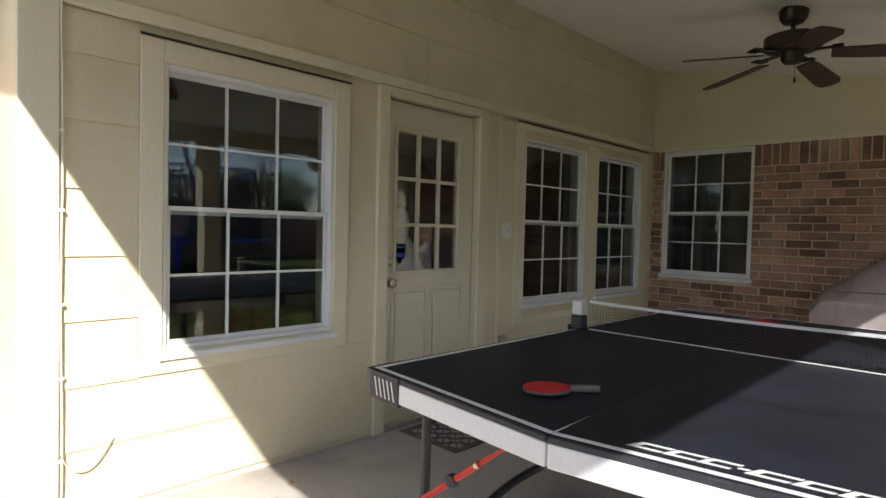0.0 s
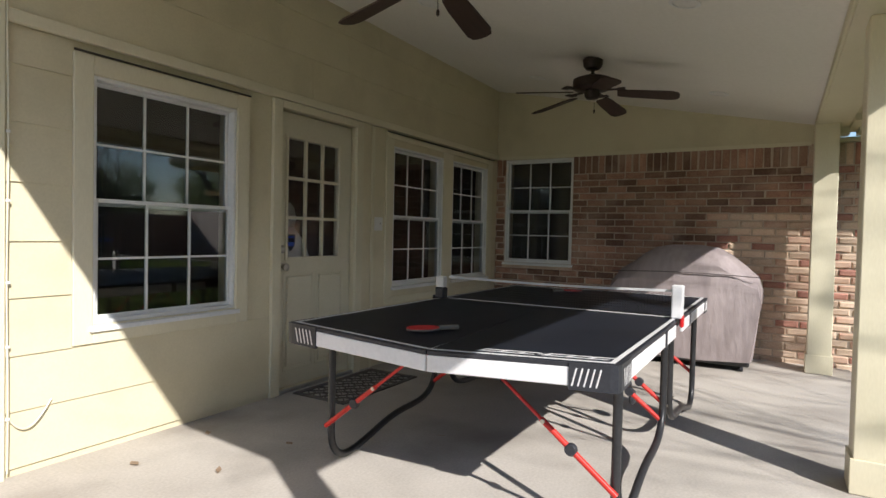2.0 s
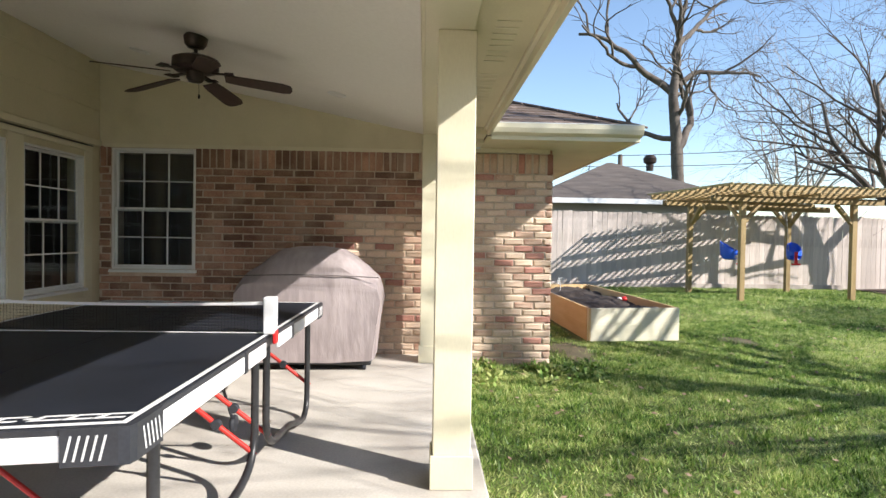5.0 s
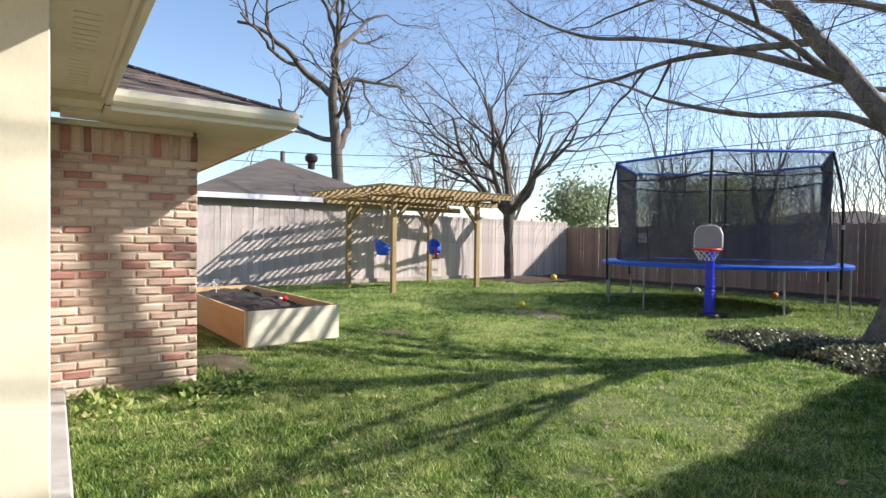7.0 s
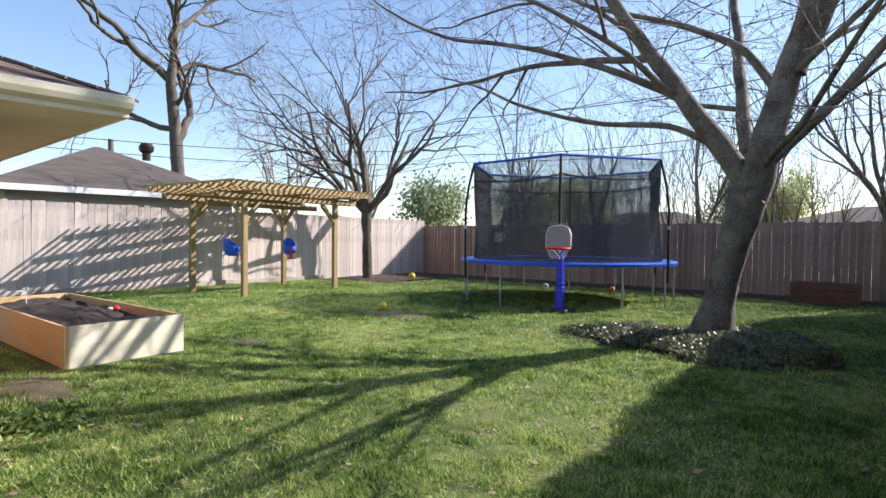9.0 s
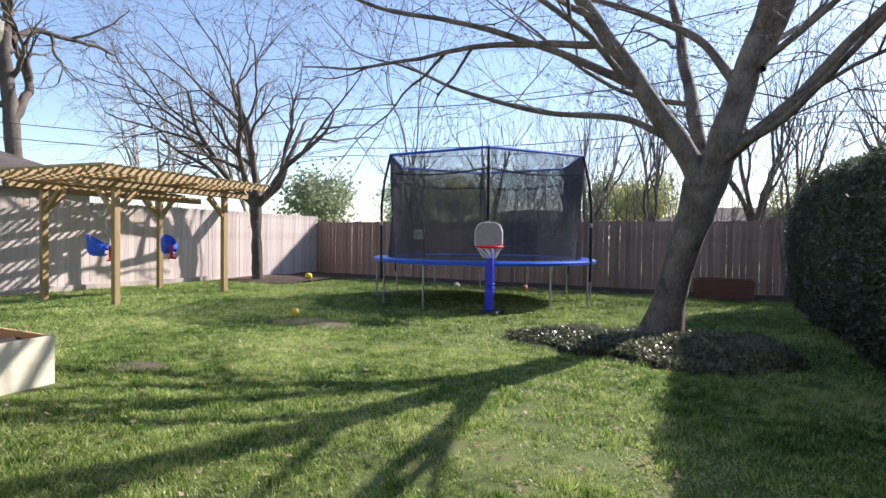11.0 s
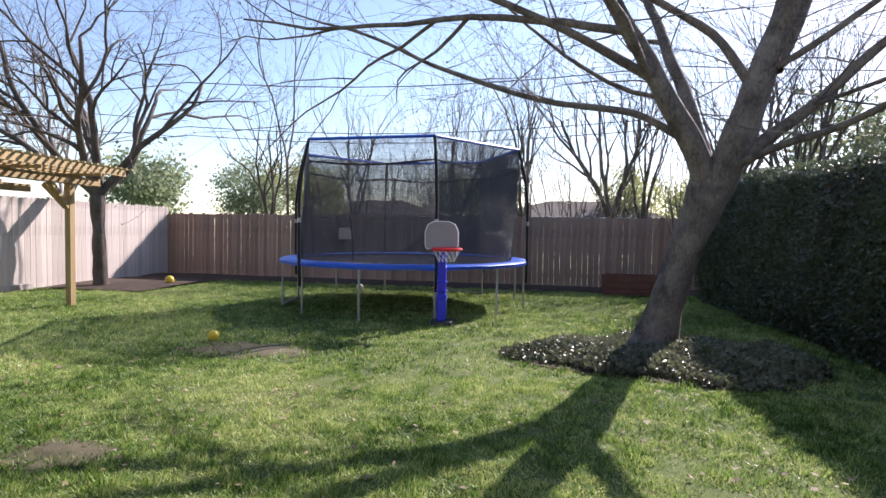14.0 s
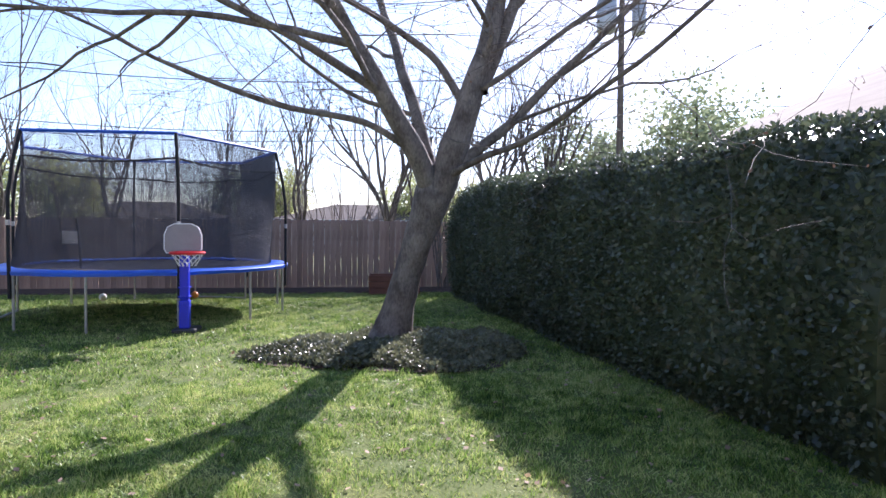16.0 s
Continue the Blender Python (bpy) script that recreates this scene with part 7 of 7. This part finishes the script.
utility_pole(-7.4, -24.0, 12.3, ((-0.75, 0.29), (0.66, 0.40)))
utility_pole(27.5, -9.9, 5.4, ())
for i, (z, y, dz) in enumerate(((7.45, -24.0, 0.5), (5.6, -24.05, 0.3), (5.2, -23.95, 0.35))):
    bm = bmesh.new()
    bm_tube(bm, [(-40 + 80 * f, y, z + dz * (f - 0.55) - 0.45 * math.sin(math.pi * ((f * 4) % 1))) for f in np.linspace(0, 1, 33)], 0.016 if i else 0.02, 5)
    solo("power_line", bm, WIRE, "black overhead cable strung beyond the back fence", "power line")
for z0, z1, y1 in ((5.9, 5.0, -2), (5.2, 4.6, -1)):
    bm = bmesh.new()
    bm_tube(bm, [(20 + 6 * f, -24 + (24 + y1) * f, z0 + (z1 - z0) * f - 0.5 * math.sin(math.pi * f)) for f in np.linspace(0, 1, 16)], 0.014, 5)
    solo("power_line", bm, WIRE, "thin black service cable running over the grey fence", "power line")

# ---- lawn blades and fallen leaves ----
rng = np.random.default_rng(77)


def scatter(x0, x1, y0, y1, count):
    p = np.stack([rng.uniform(x0, x1, count), rng.uniform(y0, y1, count), np.full(count, GZ - 0.012)], 1)
    bare = np.zeros(count, bool)
    bare |= (p[:, 1] > -0.80) & (p[:, 0] < 5.7)
    bare |= (p[:, 1] > -1.82) & (p[:, 0] > 5.62)
    bare |= (p[:, 0] > 7.08) & (p[:, 0] < 11.25) & (p[:, 1] > -3.98) & (p[:, 1] < -2.5)
    bare |= (p[:, 1] < -16.0) | ((p[:, 0] > 13.3) & (p[:, 1] < -12.9))
    for px, py, rx, ry in BARE:
        q = ((p[:, 0] - px) / rx) ** 2 + ((p[:, 1] - py) / ry) ** 2
        bare |= rng.random(count) < 0.80 * np.exp(-q ** 2)
    patch = np.array([noise.noise(Vector((x * 0.5, y * 0.5, 9))) for x, y in p[:, :2]])
    bare |= (patch > 0.26) & (rng.random(count) < 0.45)
    return p[~bare]


for name, area, count, high, wide in (("lawn_near", (-2, 9.5, -7.5, -0.78), 460000, 0.033, 0.0095), ("lawn_far", (-0.5, 15.9, -16.0, -7.5), 240000, 0.042, 0.012), ("lawn_side", (9.5, 15.9, -7.5, -1.0), 80000, 0.042, 0.011)):
    p = scatter(*area, count)
    k = len(p)
    tuft = np.array([noise.noise(Vector((x * 4.2, y * 4.2, 2))) + 0.6 * noise.noise(Vector((x * 11, y * 11, 5))) for x, y in p[:, :2]])
    me = blades(name, p, rng.uniform(0.5, 1.25, k) * high * np.clip(1.0 + 1.1 * tuft, 0.3, 2.2), rng.uniform(0.7, 1.3, k) * wide, rng.uniform(0.2, 1.0, k) * high * 1.25, GRASS, rng)
    tagged(new(name, me), "short green lawn grass with paler and worn tufts", "grass", "", "stuff")
k = 1300
p = np.stack([rng.uniform(0, 12, k), rng.uniform(-11, -0.95, k), np.full(k, GZ + 0.02)], 1)
p = p[~((p[:, 0] > 5.6) & (p[:, 1] > -1.9)) & ~((p[:, 0] > 7.0) & (p[:, 0] < 11.3) & (p[:, 1] > -4.1))]
k = len(p)
w = rng.normal(size=(k, 3)) * np.array([1, 1, 0.25])
w /= np.linalg.norm(w, axis=1)[:, None]
tagged(new("fallen_leaves", flakes("fallen_leaves", p, w, rng.normal(size=(k, 3)) * 0.3 + np.array([0, 0, 1.0]), rng.uniform(0.02, 0.045, k), rng.uniform(0.03, 0.07, k), DRY_LEAF)), "dry brown leaves scattered on the lawn", "leaves", "", "stuff")

# broad-leaved weeds at the foot of the wing wall
k = 1500
wx = 5.50 - np.abs(rng.normal(size=k)) * 0.38
wy = rng.uniform(-2.25, -0.85, k)
clump = np.array([noise.noise(Vector((x * 2.6, y * 2.6, 4))) for x, y in zip(wx, wy)])
keep = clump > -0.02
wx, wy = wx[keep], wy[keep]
k = len(wx)
p = np.stack([wx, wy, GZ + rng.uniform(0.0, 0.07, k)], 1)
w = rng.normal(size=(k, 3)) * np.array([1, 1, 0.5]) + np.array([0, 0, 0.35])
w /= np.linalg.norm(w, axis=1)[:, None]
tagged(new("wall_weeds", flakes("wall_weeds", p, w, rng.normal(size=(k, 3)) * 0.4 + np.array([0, 0, 1.0]), rng.uniform(0.025, 0.05, k), rng.uniform(0.05, 0.10, k), GRASS)), "green broad-leaved weeds along the foot of the brick wall", "weeds", "", "stuff")

k = 9
p = np.stack([rng.uniform(-0.6, 2.0, k), rng.uniform(1.2, 2.7, k), np.full(k, 0.012)], 1)
w = rng.normal(size=(k, 3)) * np.array([1, 1, 0.1])
w /= np.linalg.norm(w, axis=1)[:, None]
tagged(new("patio_leaves", flakes("patio_leaves", p, w, np.tile(np.array([0.1, 0.1, 1.0]), (k, 1)), rng.uniform(0.03, 0.05, k), rng.uniform(0.05, 0.09, k), DRY_LEAF)), "few dry brown leaves lying on the patio slab", "leaves", "", "stuff")

# ---- bricks: soldier course over running bond ----
def brick_mesh(lx, lz, depth, seed):
    """One brick with chamfered, slightly uneven face; x along the wall, y outwards towards -y."""
    bm = bmesh.new()
    r = random.Random(seed)
    c = 0.011
    back = [bm.verts.new((sx * lx / 2, 0, sz * lz / 2)) for sx, sz in ((-1, -1), (1, -1), (1, 1), (-1, 1))]
    mid = [bm.verts.new((sx * lx / 2, -depth + c, sz * lz / 2)) for sx, sz in ((-1, -1), (1, -1), (1, 1), (-1, 1))]
    front = [bm.verts.new((sx * (lx / 2 - c) + r.uniform(-0.007, 0.005), -depth + r.uniform(-0.009, 0.006), sz * (lz / 2 - c) + r.uniform(-0.006, 0.004))) for sx, sz in ((-1, -1), (1, -1), (1, 1), (-1, 1))]
    for a, b in ((back, mid), (mid, front)):
        for k in range(4):
            bm.faces.new((a[k], a[(k + 1) % 4], b[(k + 1) % 4], b[k]))
    bm.faces.new(front)
    return bm


def lay_bricks(wall, spot, u0, u1, z0, z1, holes, near, soldier=True, seed=1):
    """Lays bricks on a wall: spot maps (u, z) to a matrix; near picks those that become parts in the paler brick
    colours, the rest are joined in the shade-darkened one.
    """
    r = random.Random(seed)
    length, high, joint, depth = 0.200, 0.064, 0.0115, 0.052
    shapes = {}
    def get(lx, lz, mat, v):
        key = (round(lx, 2), round(lz, 3), mat.name, v)
        if key not in shapes:
            shapes[key] = mesh_of(brick_mesh(lx, lz, depth, hash(key[:2]) % 97 + v), "brick", mat)
        return shapes[key]
    rest = Soup()
    todo = []
    top = z1 - (0.205 if soldier else 0)
    row, z = 0, z0
    while z + high <= top + 0.02:
        u = u0 - (length + joint) / 2 * (row % 2) + r.uniform(-0.03, 0.0)
        while u < u1:
            a, b = max(u, u0), min(u + length, u1)
            if b - a > 0.04:
                todo.append((a, b, z, z + high))
            u += length + joint
        z += high + joint
        row += 1
    if soldier:
        u = u0
        while u + 0.06 <= u1:
            todo.append((u, u + high, z, z1 - 0.004))
            u += high + joint
    made = 0
    for a, b, c, d in todo:
        clear = [(a, b)]
        for h0, h1, hz0, hz1 in holes:
            if d > hz0 and c < hz1:
                nxt = []
                for s, e in clear:
                    if s < h0:
                        nxt.append((s, min(e, h0)))
                    if e > h1:
                        nxt.append((max(s, h1), e))
                clear = nxt
        for s, e in clear:
            s, e = round(s, 2), round(e, 2)
            if e - s < 0.03:
                continue
            roll = r.random()
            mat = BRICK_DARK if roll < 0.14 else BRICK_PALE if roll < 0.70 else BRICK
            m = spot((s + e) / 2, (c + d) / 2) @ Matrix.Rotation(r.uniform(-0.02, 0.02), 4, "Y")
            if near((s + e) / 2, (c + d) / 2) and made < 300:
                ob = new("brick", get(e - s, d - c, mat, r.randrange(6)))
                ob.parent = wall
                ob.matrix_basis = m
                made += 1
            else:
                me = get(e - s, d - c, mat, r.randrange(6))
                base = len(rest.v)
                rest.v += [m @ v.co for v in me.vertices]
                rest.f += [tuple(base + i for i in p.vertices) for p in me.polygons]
    ob = new("brickwork", rest.mesh("brickwork", BRICK_SHADE_TONE))
    ob.parent = wall
    tagged(ob, kind="stuff")


east = bpy.data.objects["wall_east"]
# near is the sunlit pier and lower wall; porch shade is coloured into the rest
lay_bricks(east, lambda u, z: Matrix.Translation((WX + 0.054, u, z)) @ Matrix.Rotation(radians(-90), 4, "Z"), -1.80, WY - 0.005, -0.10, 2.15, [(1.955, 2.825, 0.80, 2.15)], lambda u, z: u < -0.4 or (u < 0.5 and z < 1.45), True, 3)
west = bpy.data.objects["wall_west"]
lay_bricks(west, lambda u, z: Matrix.Translation((u, 3.419, z)), -2.5, 0.135, -0.05, 2.02, [], lambda u, z: u > -0.7, False, 5)
bm = bmesh.new()
bm_prism(bm, [(WX - 0.02, 0.80), (WX + 0.05, 0.80), (WX + 0.05, 0.868), (WX + 0.02, 0.868)], "y", 1.94, 2.84)
solo("brick_sill", bm, BRICK_PALE, "sloping brick sill under the window", "sill", "structure")
